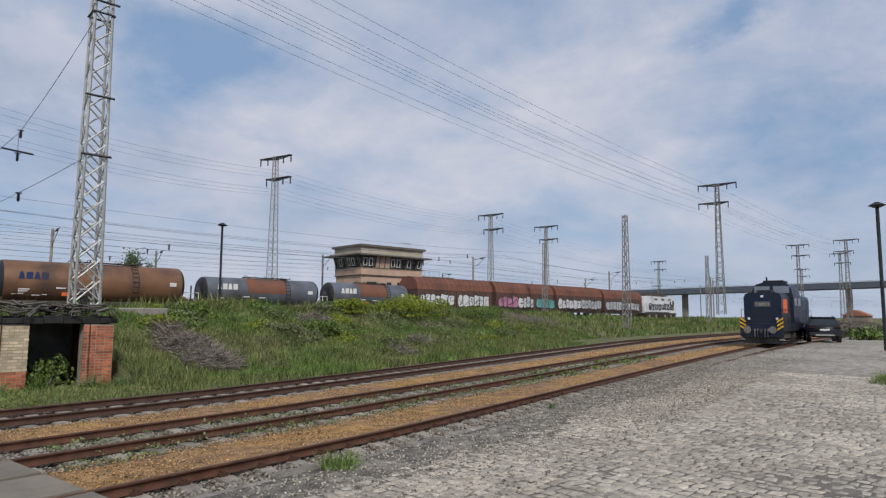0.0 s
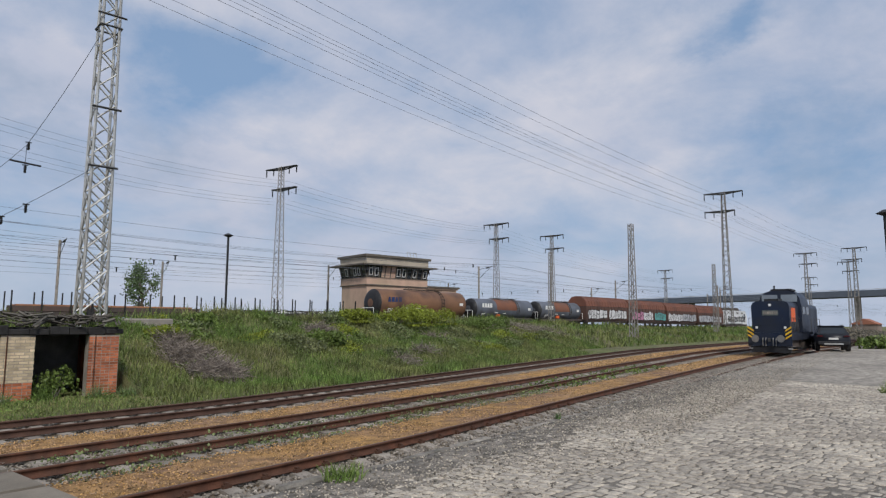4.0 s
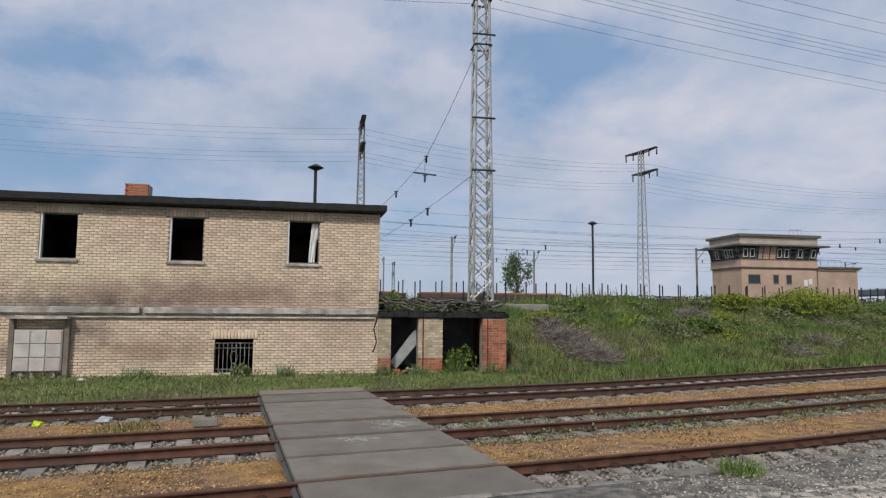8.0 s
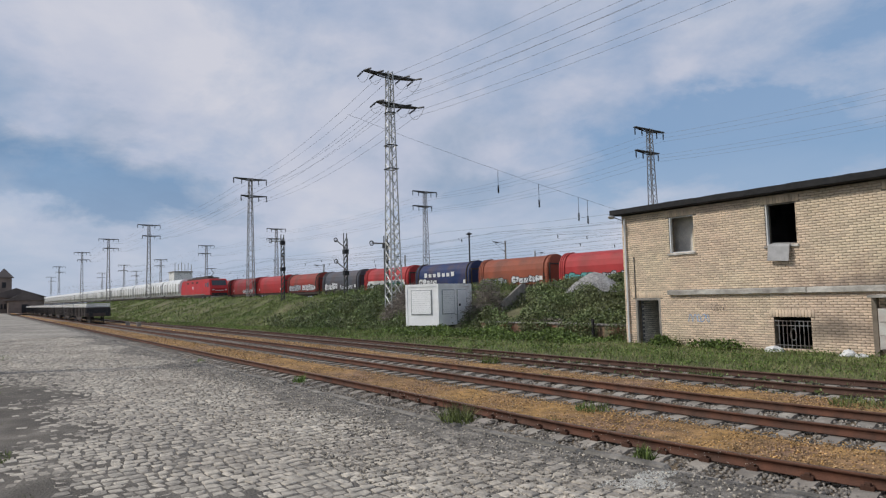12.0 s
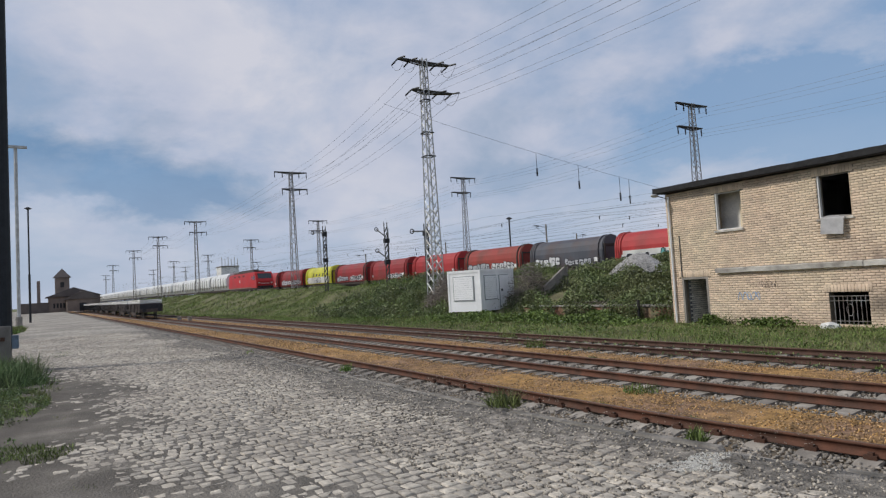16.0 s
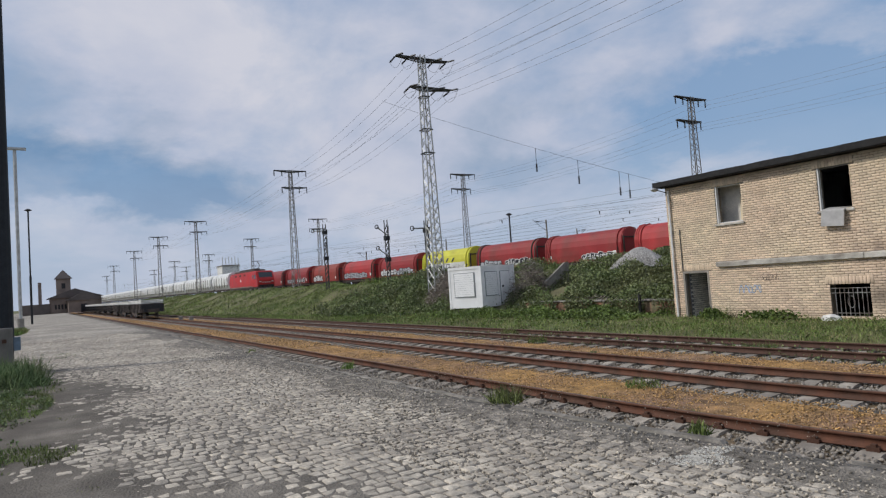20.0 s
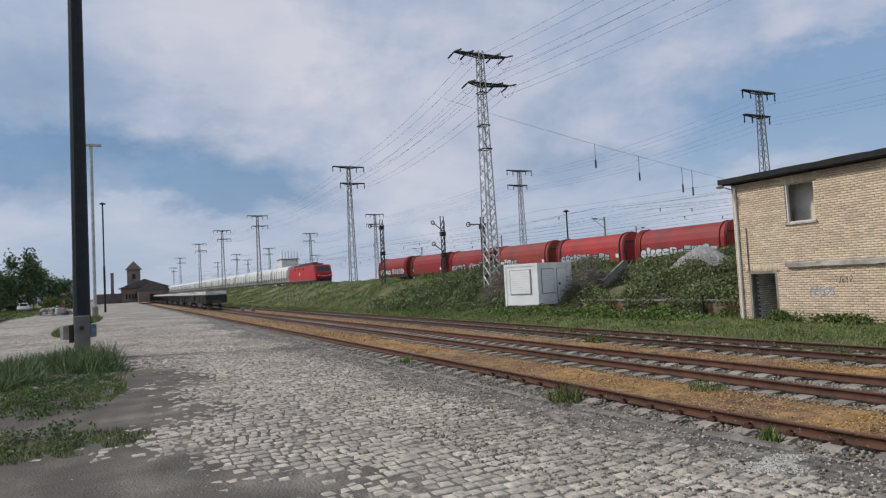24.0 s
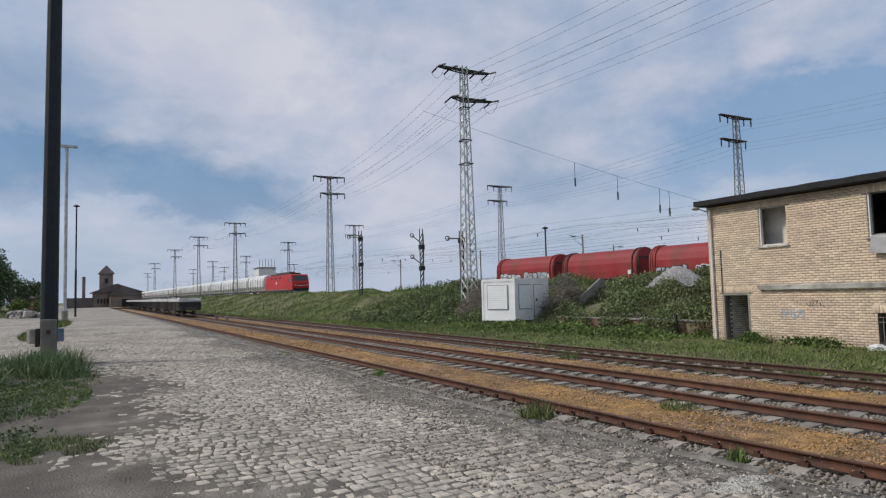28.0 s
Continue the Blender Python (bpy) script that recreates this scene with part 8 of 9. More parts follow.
# ---- cars ----
def suv(col, label):
    """A parked car along x, its rear at x = 0."""
    m = thing("parked_car", None, label, "car", "parked cars")
    body = [(0.06, 0.32), (0.0, 0.55), (0.02, 0.82), (0.10, 1.02), (0.30, 1.06), (3.2, 1.02), (4.05, 0.9), (4.3, 0.62), (4.28, 0.32)]
    bm = prism(bmesh.new(), body, -0.90, 0.90, "y")
    bmesh.ops.bevel(bm, geom=[e for e in bm.edges if abs(e.verts[0].co.y - e.verts[1].co.y) < 0.01], offset=0.10, segments=3, affect="EDGES")
    part("body", bm, col, m, smooth=True)
    lo, hi = [(0.16, -0.84), (3.0, -0.84), (3.0, 0.84), (0.16, 0.84)], [(0.52, -0.64), (2.2, -0.64), (2.2, 0.64), (0.52, 0.64)]
    for k in range(4):
        q4 = [Vector((*lo[k], 1.03)), Vector((*lo[(k + 1) % 4], 1.03)), Vector((*hi[(k + 1) % 4], 1.50)), Vector((*hi[k], 1.50))]
        ctr = sum(q4, Vector()) / 4
        nr = (q4[1] - q4[0]).cross(q4[3] - q4[0]).normalized()
        for nm, mt_, sc, o in (("pillar_panel", col, 1.0, 0.0), ("window_pane", C_GLASS, 0.84, 0.012)):
            bm = bmesh.new()
            f_ = bm.faces.new([bm.verts.new(ctr + (v - ctr) * sc + nr * o) for v in q4])
            ex = bmesh.ops.extrude_face_region(bm, geom=[f_])
            bmesh.ops.translate(bm, vec=-nr * 0.03, verts=[g for g in ex["geom"] if isinstance(g, bmesh.types.BMVert)])
            bmesh.ops.recalc_face_normals(bm, faces=bm.faces[:])
            part(nm, bm, mt_, m)
    part("roof", boxes((0.45, -0.67, 1.49, 2.25, 0.67, 1.57), bevel=0.035), col, m)
    for x in (0.85, 3.5):
        for s in (-1, 1):
            bm = bmesh.new()
            bar(bm, (x, s * 0.70, 0.34), (x, s * 0.93, 0.34), 0.34, seg=18)
            wh = part("wheel", bm, C_BLACK, m)
            bm = bmesh.new()
            bar(bm, (x, s * 0.925, 0.34), (x, s * 0.94, 0.34), 0.21, seg=14)
            part("rim", bm, C_STEEL, wh)
    for s in (-1, 1):
        part("tail_light", boxes((-0.02, s * 0.70 - 0.14, 0.90, 0.06, s * 0.70 + 0.14, 0.97)), mat("tail_red", (0.07, 0.008, 0.010), 0.3), m)
    part("number_plate", boxes((-0.025, -0.26, 0.72, 0.0, 0.26, 0.83)), C_WHITE, m)
    part("bumper", boxes((-0.07, -0.84, 0.40, 0.04, 0.84, 0.62), bevel=0.04), C_BLACK, m)
    part("skid_plate", boxes((-0.085, -0.5, 0.42, -0.072, 0.5, 0.50)), C_STEEL, m, "silver skid plate")
    part("spoiler", boxes((0.42, -0.62, 1.50, 0.62, 0.62, 1.55), bevel=0.015), col, m)
    for s in (-1, 1):
        part("roof_bar", bars([((0.7, s * 0.58, 1.60), (2.1, s * 0.58, 1.60))], 0.025, 6), C_STEEL, m)
        part("door_mirror", boxes((2.55, s * 0.98 - 0.1, 1.0, 2.72, s * 0.98 + 0.1, 1.16), bevel=0.03), col, m)
    return m


car = suv(mat("black_car_paint", (0.012, 0.014, 0.020), 0.42, 0, 0.1, 2, 20, 0.0, spec=0.35), "black compact off-road car parked on the setts beside the locomotive")
car.matrix_basis = Matrix.Translation((49.7, 14.55, 0.0)) @ Matrix.Rotation(radians(22), 4, "Z") @ Matrix.Diagonal((1.0, 1.12, 1.12, 1))
car2 = suv(C_WHITE, "white car parked far along the road")
car2.matrix_basis = Matrix.Translation((-150, -16.8, 0)) @ Matrix.Rotation(radians(12), 4, "Z")
copy_thing(car2, Matrix.Translation((-158, -13.6, 0)) @ Matrix.Rotation(radians(25), 4, "Z"))


# ---- flat wagons with stacked panels on the first siding ----
def flat_wagon():
    L, m = 13.6, thing("flat_wagon", None, "black flat wagon stacked with pale concrete panels", "freight wagon", "flat wagons on the first siding")
    part("deck", boxes((0.2, -1.3, 0.8, L - 0.2, 1.3, 1.2)), C_FRAME, m)
    for x0 in (0.25, L - 0.33):
        part("end_board", boxes((x0, -1.3, 1.202, x0 + 0.08, 1.3, 1.75)), C_BLACK, m)
    part("side_sill", prism(bmesh.new(), [(3.6, 0.8), (4.6, 0.45), (L - 4.6, 0.45), (L - 3.6, 0.8)], -1.33, -1.302, "y"), C_FRAME, m)
    for k in range(9):
        part("stake", boxes((0.5 + k * 1.55, -1.38, 0.7, 0.62 + k * 1.55, -1.302, 1.95)), C_BLACK, m)
    for k in range(4):
        part("lower_load", boxes((0.45 + k * 3.2, -1.25, 1.202, 3.5 + k * 3.2, 1.25, 1.86)), C_FRAME, m, "grimy dark load under the pale panels")
    P_ = mat("pale_panel", (0.76, 0.75, 0.72), 0.8, 0, 0.15, 2, 30, 0.2, second=(0.42, 0.41, 0.39), amount=0.3, rand=0.14)
    for k in range(3):
        for j in range(4):
            part("panel", boxes((0.45 + 0.08 * (k % 2) + j * 3.2, -1.3 + 0.03 * (k % 3), 1.88 + k * 0.165, 3.5 + j * 3.2 - 0.06 * ((k + j) % 3), 1.3, 2.01 + k * 0.165)), P_, m)
    for x in (1.6, 3.2, L - 3.2, L - 1.6):
        wheelset(m, x)
    buffers(m, 0.2, -1), buffers(m, L - 0.2, 1)
    return m


fw = flat_wagon()
for k in range(11):
    x = -101.0 - k * 14.0
    mm = Matrix.Translation((x, float(TRACK_2(x)), RAIL_Z))
    if k == 0:
        fw.matrix_basis = mm
    else:
        copy_thing(fw, mm)


# ---- stake wagons behind the running lines ----
P_SBOARD = paint("dark_side_board", (0.075, 0.06, 0.055), 0.7)
P_LOAD = paint("rusty_load", (0.38, 0.175, 0.085), 0.8, (0.22, 0.11, 0.07), 0.4)


def stake_wagon():
    L, m = 15.0, thing("stake_wagon", None, "rusty flat wagon with tall upright stakes", "freight wagon", "stake wagons in the yard")
    part("deck", boxes((0.3, -1.35, 0.85, L - 0.3, 1.35, 1.25)), C_FRAME, m)
    part("side_board", boxes((0.4, -1.40, 1.252, L - 0.4, -1.352, 1.62)), P_SBOARD, m)
    for k in range(8):
        part("stake", boxes((0.6 + k * 1.95, -1.47, 0.9, 0.70 + k * 1.95, -1.402, 2.75)), C_BLACK, m)
        part("stake", boxes((0.6 + k * 1.95, 1.38, 0.9, 0.70 + k * 1.95, 1.45, 2.75)), C_BLACK, m)
    for x in (1.6, 3.2, L - 3.2, L - 1.6):
        wheelset(m, x)
    return m


sw = stake_wagon()
track("yard_track", lambda x: MAIN(x) + 9.0, -120, 160, 0, 1, C_OLDRAIL, "rails of a yard track behind the running lines", 8.0, zfun=yard_z, pitch=1.5)
for k in range(7):
    x = -22 + k * 15.2
    mm = Matrix.Translation((x, float(MAIN(x)) + 9.0, float(YARD_Z(x)) + 0.18))
    if k == 0:
        sw.matrix_basis = mm
    else:
        w_ = copy_thing(sw, mm)
        if k in (3, 4, 5, 6):
            scrawl(w_, 0.8, 14, 1.25, 1.75, -1.41, 0, 90 + k)
        if k in (1, 2):
            part("load", boxes((1.0, -1.2, 1.252, 14.0, 1.2, 1.75), bevel=0.03), P_LOAD, w_, "rust-orange load of steel")


# ---- far depot at the end of the road ----
dp = thing("goods_depot", Matrix.Translation((-225, 0, 0)), "low brown brick goods depot with a hipped tower", "building")
C_DEP = mat("brown_brick_far", (0.235, 0.185, 0.155), 0.9, 0, 0.2, 0.5, 10, 0.1)
C_DROOF = mat("brown_grey_roof", (0.125, 0.105, 0.095), 0.85, 0, 0.2, 0.5, 10, 0.1)
part("hall", boxes((-25, 1, 0, 0, 14.5, 4.6)), C_DEP, dp)
part("hall_roof", prism(bmesh.new(), [(0.2, 4.5), (7.5, 7.2), (15.2, 4.5)], -26, 0.8), C_DROOF, dp)
part("front_house", boxes((0.0, 5.5, 0, 9, 14.0, 3.6)), C_DEP, dp)
part("front_roof", prism(bmesh.new(), [(4.8, 3.5), (9.5, 6.0), (14.6, 3.5)], 0.02, 9.6), C_DROOF, dp)
part("door", boxes((8.9, 8.6, 0, 9.06, 10.2, 2.4)), C_BLACK, dp)
part("tower", boxes((-7.4, 2.8, 4.6, -3.6, 6.6, 10.4)), C_DEP, dp)
for k in range(4):
    part("window", boxes((-0.02, 2.2 + k * 0.85, 1.2, 0.05, 2.7 + k * 0.85, 2.6)), C_BLACK, dp)
part("window", boxes((-3.62, 4.2, 7.4, -3.55, 5.2, 9.0)), C_BLACK, dp)
bm = bmesh.new()
b4 = [bm.verts.new(p) for p in ((-7.9, 2.3, 10.402), (-3.1, 2.3, 10.402), (-3.1, 7.1, 10.402), (-7.9, 7.1, 10.402))]
ap = bm.verts.new((-5.5, 4.7, 13.2))
for k in range(4):
    bm.faces.new((b4[k], b4[(k + 1) % 4], ap))
bm.faces.new(b4[::-1])
part("tower_roof", bm, C_DROOF, dp)
part("chimney", boxes((-6, -1.9, 0, -5.1, -1.0, 9.6)), C_DEP, dp)
part("lean_to", boxes((-14, -6, 0, 0.5, 0.98, 3.0)), C_DROOF, dp)


# ---- trees ----
def tree(at, h, spread, n, seed, label):
    rnd = random.Random(seed)
    m = thing("tree", Matrix.Translation(at), label, "tree", "trees round the yard")
    bm = bmesh.new()
    bar(bm, (0, 0, -0.2), (0, 0, h * 0.55), h * 0.022, h * 0.012, seg=8)
    tips = []
    for k in range(13):
        a, z0 = rnd.uniform(0, 6.28), h * rnd.uniform(0.2, 0.55)
        t = (math.cos(a) * spread * rnd.uniform(0.35, 0.85), math.sin(a) * spread * rnd.uniform(0.35, 0.85), z0 + h * rnd.uniform(0.15, 0.42))
        bar(bm, (0, 0, z0), t, h * 0.009, h * 0.003, seg=5)
        tips.append(t)
    tips.append((0, 0, h * 0.88))
    part("trunk", bm, mat("bark", (0.10, 0.08, 0.06), 0.9), m)
    pts = []
    per = n // (len(tips) * 2)
    for t in tips:
        for _ in range(2):
            c = np.array(t) + np.array([rnd.gauss(0, spread * 0.16), rnd.gauss(0, spread * 0.16), rnd.gauss(0, h * 0.06)])
            pts.append(c + RNG.normal(0, 1, (per, 3)) * np.array([spread * 0.17, spread * 0.17, h * 0.07]))
    pts = np.concatenate(pts)
    # leaf colour is paled to put the distance haze into it
    tagged(part("crown", many("crown", LEAF_V, LEAF_F, (turns(len(pts), 0.9, (0.5, 1.1), (spread * 0.16,) * 3), pts), mat("hazed_tree_leaf", (0.105, 0.155, 0.072), 0.6, 0, 0.3, 0.5, 6, 0.0, island=0.4)), None, m), kind="stuff")
    return m


tree((-152, -16.0, -2.4), 13.2, 3.4, 5600, 1, "dense green tree beyond the end of the road")
tree((-172, -12.6, -1.6), 7.8, 3.4, 3200, 2, "dense green tree beyond the end of the road")
tree((-146, -19.8, -1.8), 9.2, 3.0, 4200, 3, "dense green tree beyond the end of the road")
tree((-162, -18.5, -2.2), 8.6, 3.4, 3200, 6, "round green tree beyond the parked cars")
tree((31.0, 96, 1.2), 9.2, 2.2, 2400, 4, "slender young tree behind the yard")
tree((66, 92, 1.2), 5.5, 3.0, 1800, 5, "small tree behind the signal box")
tree((-190, 78, 1.2), 2.4, 2.6, 1200, 7, "far green tree behind the yard")
tree((-290, 38, 1.2), 5.0, 3.5, 1200, 8, "far green tree behind the standing train")
tree((110, 70, 1.2), 5.0, 3.0, 1200, 9, "small far tree in the yard")

# ---- rubbish and small things ----
def rag(x, y, z, s, material, label, name="rubbish_bag", cat="rubbish"):
    bm = bmesh.new()
    bmesh.ops.create_icosphere(bm, subdivisions=2, radius=s)
    rnd = random.Random(int(x * 100))
    for v in bm.verts:
        v.co *= rnd.uniform(0.7, 1.15)
        v.co.z = max(v.co.z * 0.65, -s * 0.3)
    t_ = thing(name, Matrix.Translation((x, y, z + s * 0.3)), label, cat, "litter by the tracks")
    part("bag", bm, material, t_)
    return t_


rag(-12.35, 22.0, -0.58, 0.30, C_WHITE, "crumpled white plastic bag by the wall")
rag(-9.9, 21.8, -0.58, 0.28, C_WHITE, "torn white plastic sheet in the grass")
rag(-9.5, 21.7, -0.58, 0.2, C_WHITE, "torn white plastic sheet in the grass")
rag(-7.0, 21.6, -0.58, 0.12, C_WHITE, "scrap of white plastic in the grass")
rag(-5.35, 14.0, -0.62, 0.12, mat("neon_yellow", (0.55, 0.68, 0.03), 0.5), "neon yellow plastic scrap on the ballast")
rag(-4.2, 14.2, -0.62, 0.16, mat("grey_rag", (0.40, 0.42, 0.43), 0.8), "grey rag lying on the ballast", "rag")
rag(-24.5, 21.0, -0.5, 0.12, C_WHITE, "white scrap in the weeds")
blk = thing("concrete_brick", Matrix.Translation((-2.15, 13.3, -0.57)) @ Matrix.Rotation(0.1, 4, "Z"), "pale concrete brick lying in orange gravel", "brick")
part("block", box(bmesh.new(), -0.22, -0.1, 0, 0.22, 0.1, 0.14, bevel=0.01), C_CONC, blk)

# low retaining wall left of the building, and the gravel heap above it
wx = RNG.uniform(-30.5, -19.4, 9000)
wx = wx[np.sin(wx * 1.9) + np.sin(wx * 4.3 + 1) + RNG.uniform(-0.8, 0.8, len(wx)) > -0.2]
leaves("brambles", "bramble trailers hanging over the low wall", np.stack([wx, RNG.uniform(22.8, 23.3, len(wx)), RNG.uniform(-0.6, 0.25, len(wx))], 1), 0.085, C_IVY)
rw = thing("retaining_wall", None, "crumbling low red brick retaining wall with a timber coping", "wall", kind="structure")
part("wall", boxes((-30.2, 23.3, -0.7, -19.3, 23.65, 0.10)), mat("mossy_brick", (0.33, 0.15, 0.10), 0.9, 0, 0.3, 3, 40, 0.5, second=(0.14, 0.13, 0.08), amount=0.5), rw)
for k in range(7):
    part("coping", box(bmesh.new(), -30.3 + k * 1.56 + random.uniform(0, 0.1), 23.22, 0.102, -28.8 + k * 1.56, 23.7, 0.17 + random.uniform(-0.02, 0.02), bevel=0.015), C_CONC, rw)
part("post", boxes((-21.44, 22.9, -0.7, -21.34, 23.0, 0.45)), C_CHAR, rw)
st = thing("stone_steps", None, "steep weathered concrete stair cheek on the bank", "stair", kind="structure")
part("cheek", prism(bmesh.new(), [(26.4, 0.4), (26.4, 1.15), (28.2, 2.35), (28.5, 2.35), (28.5, 1.2)], -32.1, -31.95), C_CONC, st)
ob_ = thing("concrete_block", Matrix.Translation((-48.0, 25.3, 0.75)) @ Matrix.Rotation(0.2, 4, "Z"), "broken concrete foundation block in the brambles", "concrete block")
part("block", box(bmesh.new(), -0.5, -0.55, -0.6, 0.5, 0.45, 0.85, bevel=0.08), C_CONC, ob_)
ob_ = thing("concrete_block", Matrix.Translation((9.6, 29.3, 1.5)), "weathered concrete footing beside the lattice mast", "concrete block")
part("block", box(bmesh.new(), -0.9, -0.5, -0.6, 1.1, 0.6, 0.45, bevel=0.05), C_CONC, ob_)
bm = bmesh.new()
prev = None
for k, (r_, z_) in enumerate(((2.0, -0.3), (1.45, 0.22), (0.85, 0.58), (0.35, 0.85), (0.05, 0.92))):
    ring = [bm.verts.new((-28.4 + 1.05 * r_ * math.cos(q * math.pi / 9) * random.uniform(0.93, 1.07), 31.2 + 0.8 * r_ * math.sin(q * math.pi / 9), 2.0 + z_ + random.uniform(-0.03, 0.03))) for q in range(18)]
    if prev:
        for q in range(18):
            bm.faces.new((prev[q], prev[(q + 1) % 18], ring[(q + 1) % 18], ring[q]))
    prev = ring
bm.faces.new(prev)
C_PALEGRAVEL = mat("pale_gravel", (0.40, 0.39, 0.38), 0.9, 0, 0.2, 10, 50, 0.3, island=0.35)
tagged(new("gravel_heap", to_mesh("gravel_heap", bm, mat("pale_gravel_core", (0.36, 0.35, 0.34), 0.9, 0, 0.3, 9, 40, 1.0, 0.05))), "heap of pale grey gravel on the bank", "gravel heap", kind="stuff")
ga, gr = RNG.uniform(0, 2 * np.pi, 7000), np.sqrt(RNG.uniform(0, 1, 7000)) * 2.0
p = np.stack([-28.4 + 1.05 * gr * np.cos(ga), 31.2 + 0.8 * gr * np.sin(ga), 2.0 + np.interp(gr, [0.05, 0.35, 0.85, 1.45, 2.0], [0.92, 0.85, 0.58, 0.22, -0.3])], 1)
tagged(new("gravel_heap", many("gravel_heap", STONE_V, STONE_F, (turns(len(p), 0.6, (0.025, 0.06)), p), C_PALEGRAVEL)), "loose stones on a heap of pale grey gravel on the bank", "gravel heap", kind="stuff")
# low concrete markers between the sidings
for x, o in ((-72.5, 5.2), (-75.0, 4.6)):
    mk = thing("track_marker", Matrix.Translation((x, float(RAIL_A(x)) + o, -0.6)), "small concrete marker block between the sidings", "marker")
    part("block", box(bmesh.new(), -0.2, -0.2, 0, 0.2, 0.2, 0.45, bevel=0.04), C_CONC, mk)

# sprayed scribbles on the brick wall
SPRAY = (mat("faded_blue_spray", (0.33, 0.45, 0.62), 0.8), mat("faded_black_spray", (0.12, 0.10, 0.09), 0.8))


def scribble(x0, x1, z0, z1, tag, seed, r):
    rnd = random.Random(seed)
    bm = bmesh.new()
    x = x0
    while x < x1:
        w = (z1 - z0) * rnd.uniform(0.5, 0.9)
        ph, lp = rnd.uniform(0, 6.28), rnd.choice((1.0, 1.5, 2.0))
        pts = [(x + w * (0.5 + 0.42 * math.sin(k * 0.55 + ph)), BY0 - 0.006, z0 + (z1 - z0) * (0.5 + 0.5 * math.cos(k * 0.55 * lp + ph * 2))) for k in range(12)]
        for p, q in zip(pts[:-1], pts[1:]):
            bar(bm, p, q, r, seg=4)
        x += w * 0.85
    return tagged(part("graffiti", bm, SPRAY[tag], house, "sprayed scribble"), kind="stuff")


for x in np.arange(2.6, 6.5, 0.55):
    tuft(x, BY0 + random.uniform(0.1, 1.0), 1.62, 0.3, 0.3, 90, "grass growing among the charred roof debris", C_BUSH)
scribble(-15.95, -15.1, 0.42, 0.72, 0, 5, 0.014)
scribble(-14.95, -14.4, 0.86, 1.10, 1, 9, 0.008)
# hedge where the setts end
for k in range(7):
    bush(60 + 2.2 * (k % 3), 2.0 + k * 2.1, -0.05, 2.2, 1.5, 0.9, 1000, 0.22, C_BUSH, "low green hedge at the end of the loading road")
hut = thing("far_hut", Matrix.Translation((164.5, 41.5, 0.6)) @ Matrix.Diagonal((0.6, 0.6, 0.5, 1)), "far brick hut with a red tiled roof beyond the bridge", "hut")
part("wall", boxes((-3, -4, 0, 3, 4, 3.2)), C_DEP, hut)
part("roof", prism(bmesh.new(), [(-4.6, 3.1), (0, 5.6), (4.6, 3.1)], -3.4, 3.4), mat("red_tile_far", (0.33, 0.14, 0.09), 0.85), hut)

# ---- rubble heap and overgrown spur beside the road ----
p = mound(260, -95.0, -7.2, 3.0, 1.7, 0.8, -0.05)
tagged(new("rubble_heap", many("rubble_heap", STONE_V, STONE_F, (turns(len(p), 0.7, (0.14, 0.42)), p), mat("rubble", (0.30, 0.28, 0.25), 0.9, 0, 0.3, 3, 20, 0.4, island=0.6))), "heap of broken concrete and rubble beside the road", "rubble", kind="stuff")
slab_ = thing("concrete_block", Matrix.Translation((-88.5, -6.4, 0)) @ Matrix.Rotation(0.5, 4, "Z"), "white concrete block lying on the rubble heap", "concrete block")
part("block", box(bmesh.new(), -0.3, -0.4, 0.2, 0.3, 0.4, 0.85, bevel=0.06), C_SILL, slab_)
SPUR = plan_curve([(-180, 0.035), (-104, 0.06), (-60, 0.075)], -104, -13.1)
track("spur_track", SPUR, -175, -24, -75, -24, C_OLDRAIL, "rusty overgrown spur rails beside the road", 3.0, zfun=lambda x: 0 * x + 0.12, pitch=1.2)
rwg = stake_wagon()
rwg.matrix_basis = Matrix.Translation((-150, float(SPUR(-150)) + 3.6, 0.12)) @ Matrix.Rotation(math.atan(0.04), 4, "Z")
bush(-133, -10.6, 0.0, 2.2, 1.6, 2.6, 1800, 0.3, C_BUSH, "bush overgrowing a rusty wagon")
bush(-158, -8.4, 0.0, 3.0, 2.0, 2.6, 1600, 0.4, C_IVY, "dark bush beyond the rubble heap")
hs = thing("far_house", Matrix.Translation((-205, -13.0, 0)), "far white gabled house with a red brick base", "house")
part("wall", boxes((-5, -5, 0, 5, 5, 3.2)), mat("red_brick_far", (0.30, 0.12, 0.08), 0.9), hs)
part("gable", prism(bmesh.new(), [(-5.3, 3.202), (0, 7.4), (5.3, 3.202)], -5.2, 5.2), mat("pale_gable", (0.52, 0.53, 0.54), 0.8), hs)

for x in (-1.0, 2.2, 3.4, 4.6, 6.0, 7.0, -5.5, -14.0, -16.5):
    tuft(x, BUILD_Y - random.uniform(0.25, 0.6), -0.57, random.uniform(0.25, 0.5), random.uniform(0.3, 0.55), 220, "tall grass and weeds at the foot of the walls", random.choice((C_GRASS, C_WEED)))

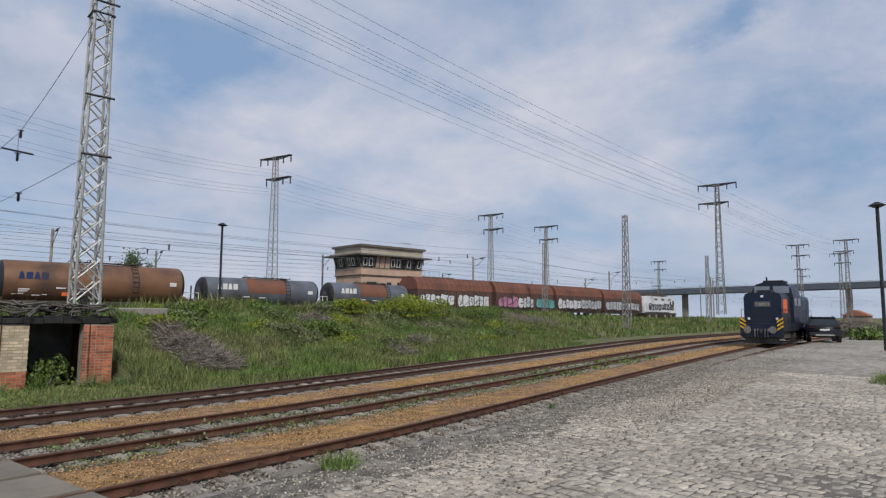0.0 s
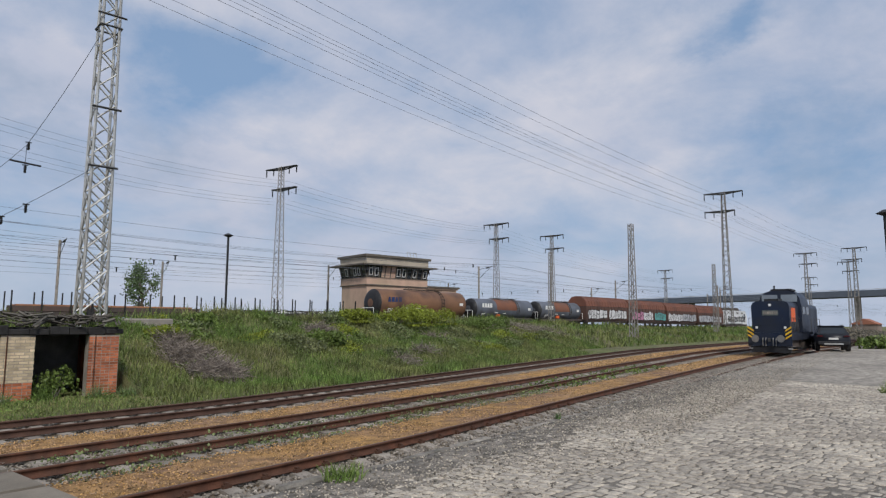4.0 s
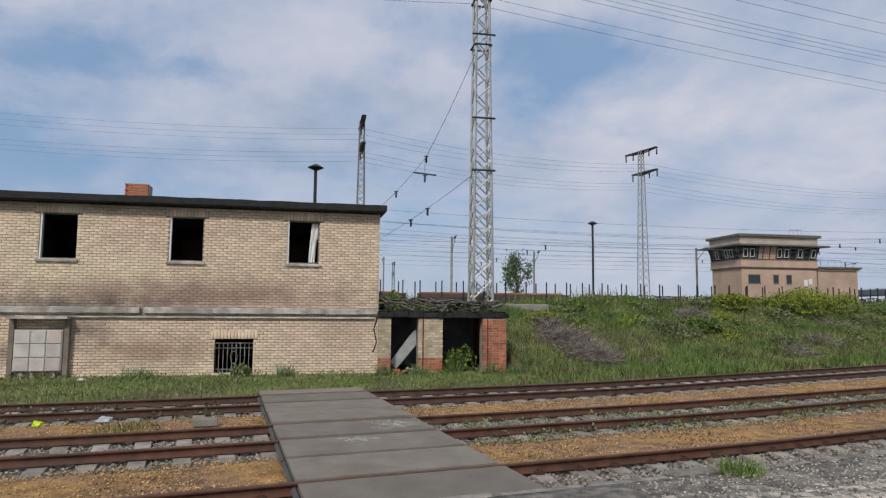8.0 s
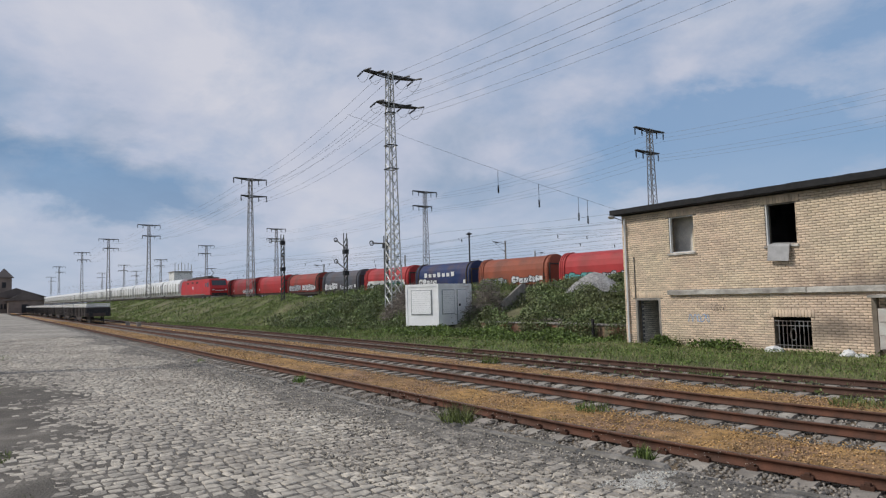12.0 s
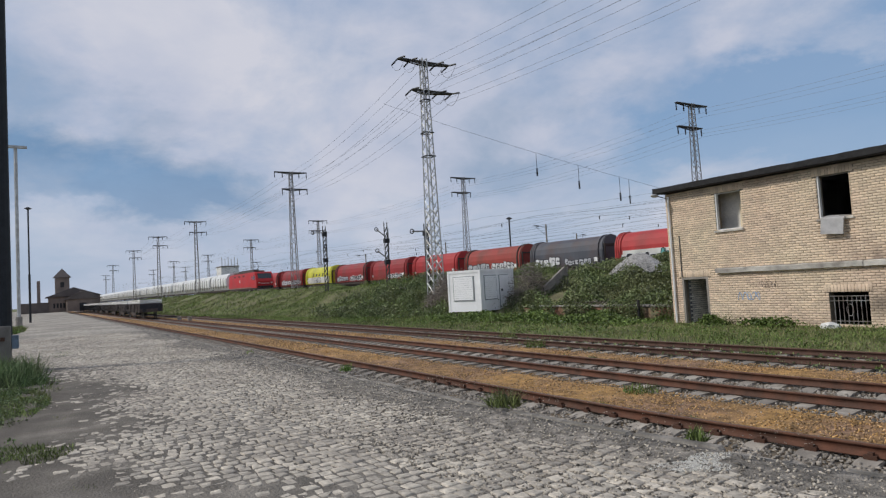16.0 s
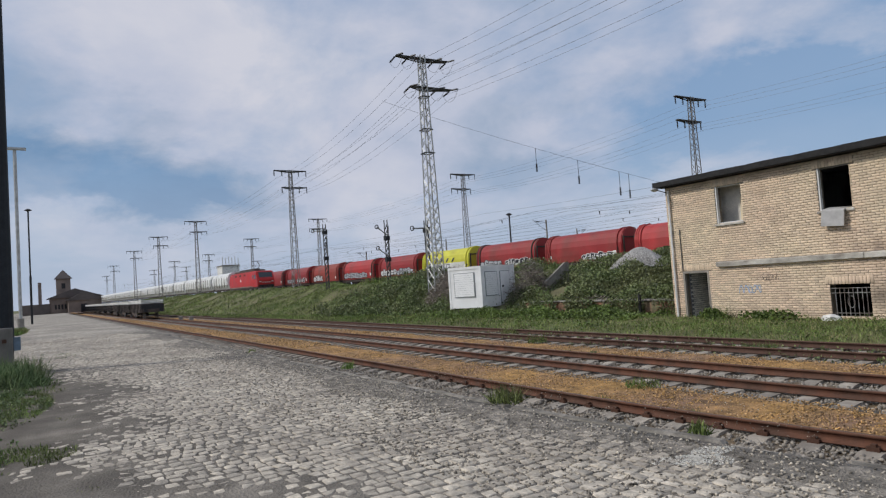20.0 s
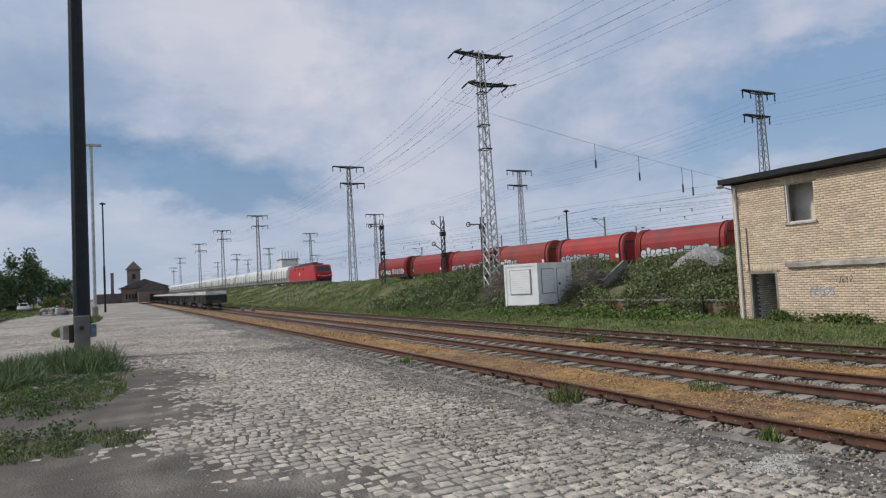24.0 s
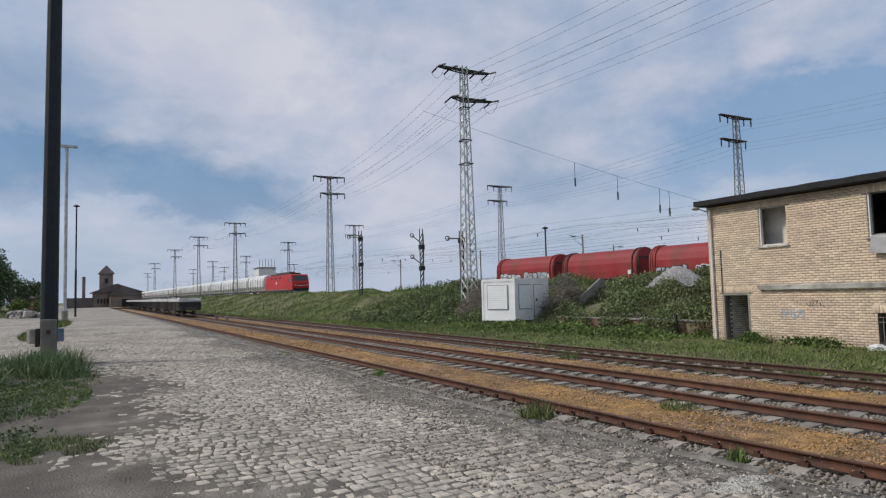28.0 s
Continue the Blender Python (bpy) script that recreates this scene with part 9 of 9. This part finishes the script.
# low spoil heaps and scrub beyond the end of the loading road
C_SPOIL = mat("grey_spoil", (0.12, 0.108, 0.085), 0.95, 0, 0.3, 1.0, 12, 0.5, island=0.4)
for hx_, hy_, rx_, ry_, hh_ in ((82.0, 20.0, 9.0, 5.0, 1.1), (96.0, 27.0, 12.0, 6.0, 1.5), (88.0, 12.0, 8.0, 5.0, 0.8)):
    p = mound(9000, hx_, hy_, rx_, ry_, hh_, -0.2)
    tagged(new("spoil_heap", many("spoil_heap", STONE_V, STONE_F, (turns(len(p), 0.6, (0.1, 0.26), (1, 1, 0.5)), p), C_SPOIL)), "low heap of grey-brown spoil beyond the loading road", "spoil heap", kind="stuff")
for bx_, by_, br_ in ((70.0, 17.0, 2.4), (74.0, 11.0, 2.2), (69.0, 8.0, 2.2), (98.0, 20.0, 3.5), (110.0, 32.0, 4.0)):
    bush(bx_, by_, 0.0, br_, br_ * 0.7, 1.0, 1400, 0.2, random.choice((C_BUSH, C_IVY)), "low scrub beyond the end of the loading road")
twg = thing("rail_stack", Matrix.Translation((72.0, 19.5, 0.0)) @ Matrix.Rotation(0.5, 4, "Z"), "stack of old rails lying beyond the road", "rails")
for k in range(5):
    part("rail", bars([((-5, k * 0.25, 0.3 + 0.12 * (k % 2)), (5, k * 0.22, 0.42 + 0.10 * (k % 3)))], 0.07, 4), C_OLDRAIL, twg)

fh = thing("apartment_house", Matrix.Translation((-162, -28.5, 0)), "far beige rendered house with a brown hipped roof", "house")
part("wall", boxes((-5, -8, 0, 4, 4.6, 9.4)), mat("beige_far_render", (0.42, 0.39, 0.34), 0.9, 0, 0.1, 0.4, 8, 0.1), fh)
bm = bmesh.new()
e4 = [bm.verts.new(p) for p in ((-5.6, -8.6, 9.402), (4.6, -8.6, 9.402), (4.6, 5.2, 9.402), (-5.6, 5.2, 9.402))]
r2 = [bm.verts.new(p) for p in ((-0.5, -4.5, 11.6), (-0.5, 1.5, 11.6))]
for q in ((e4[0], e4[1], r2[0]), (e4[1], e4[2], r2[1], r2[0]), (e4[2], e4[3], r2[1]), (e4[3], e4[0], r2[0], r2[1]), e4[::-1]):
    bm.faces.new(q)
bmesh.ops.recalc_face_normals(bm, faces=bm.faces[:])
part("roof", bm, C_DROOF, fh)
for j in range(3):
    for k in range(5):
        part("window", boxes((4.0, -7.0 + k * 2.3, 1.2 + j * 2.9, 4.06, -5.9 + k * 2.3, 2.7 + j * 2.9)), C_GLASS, fh)


def motions():
    train_motions()


motions()
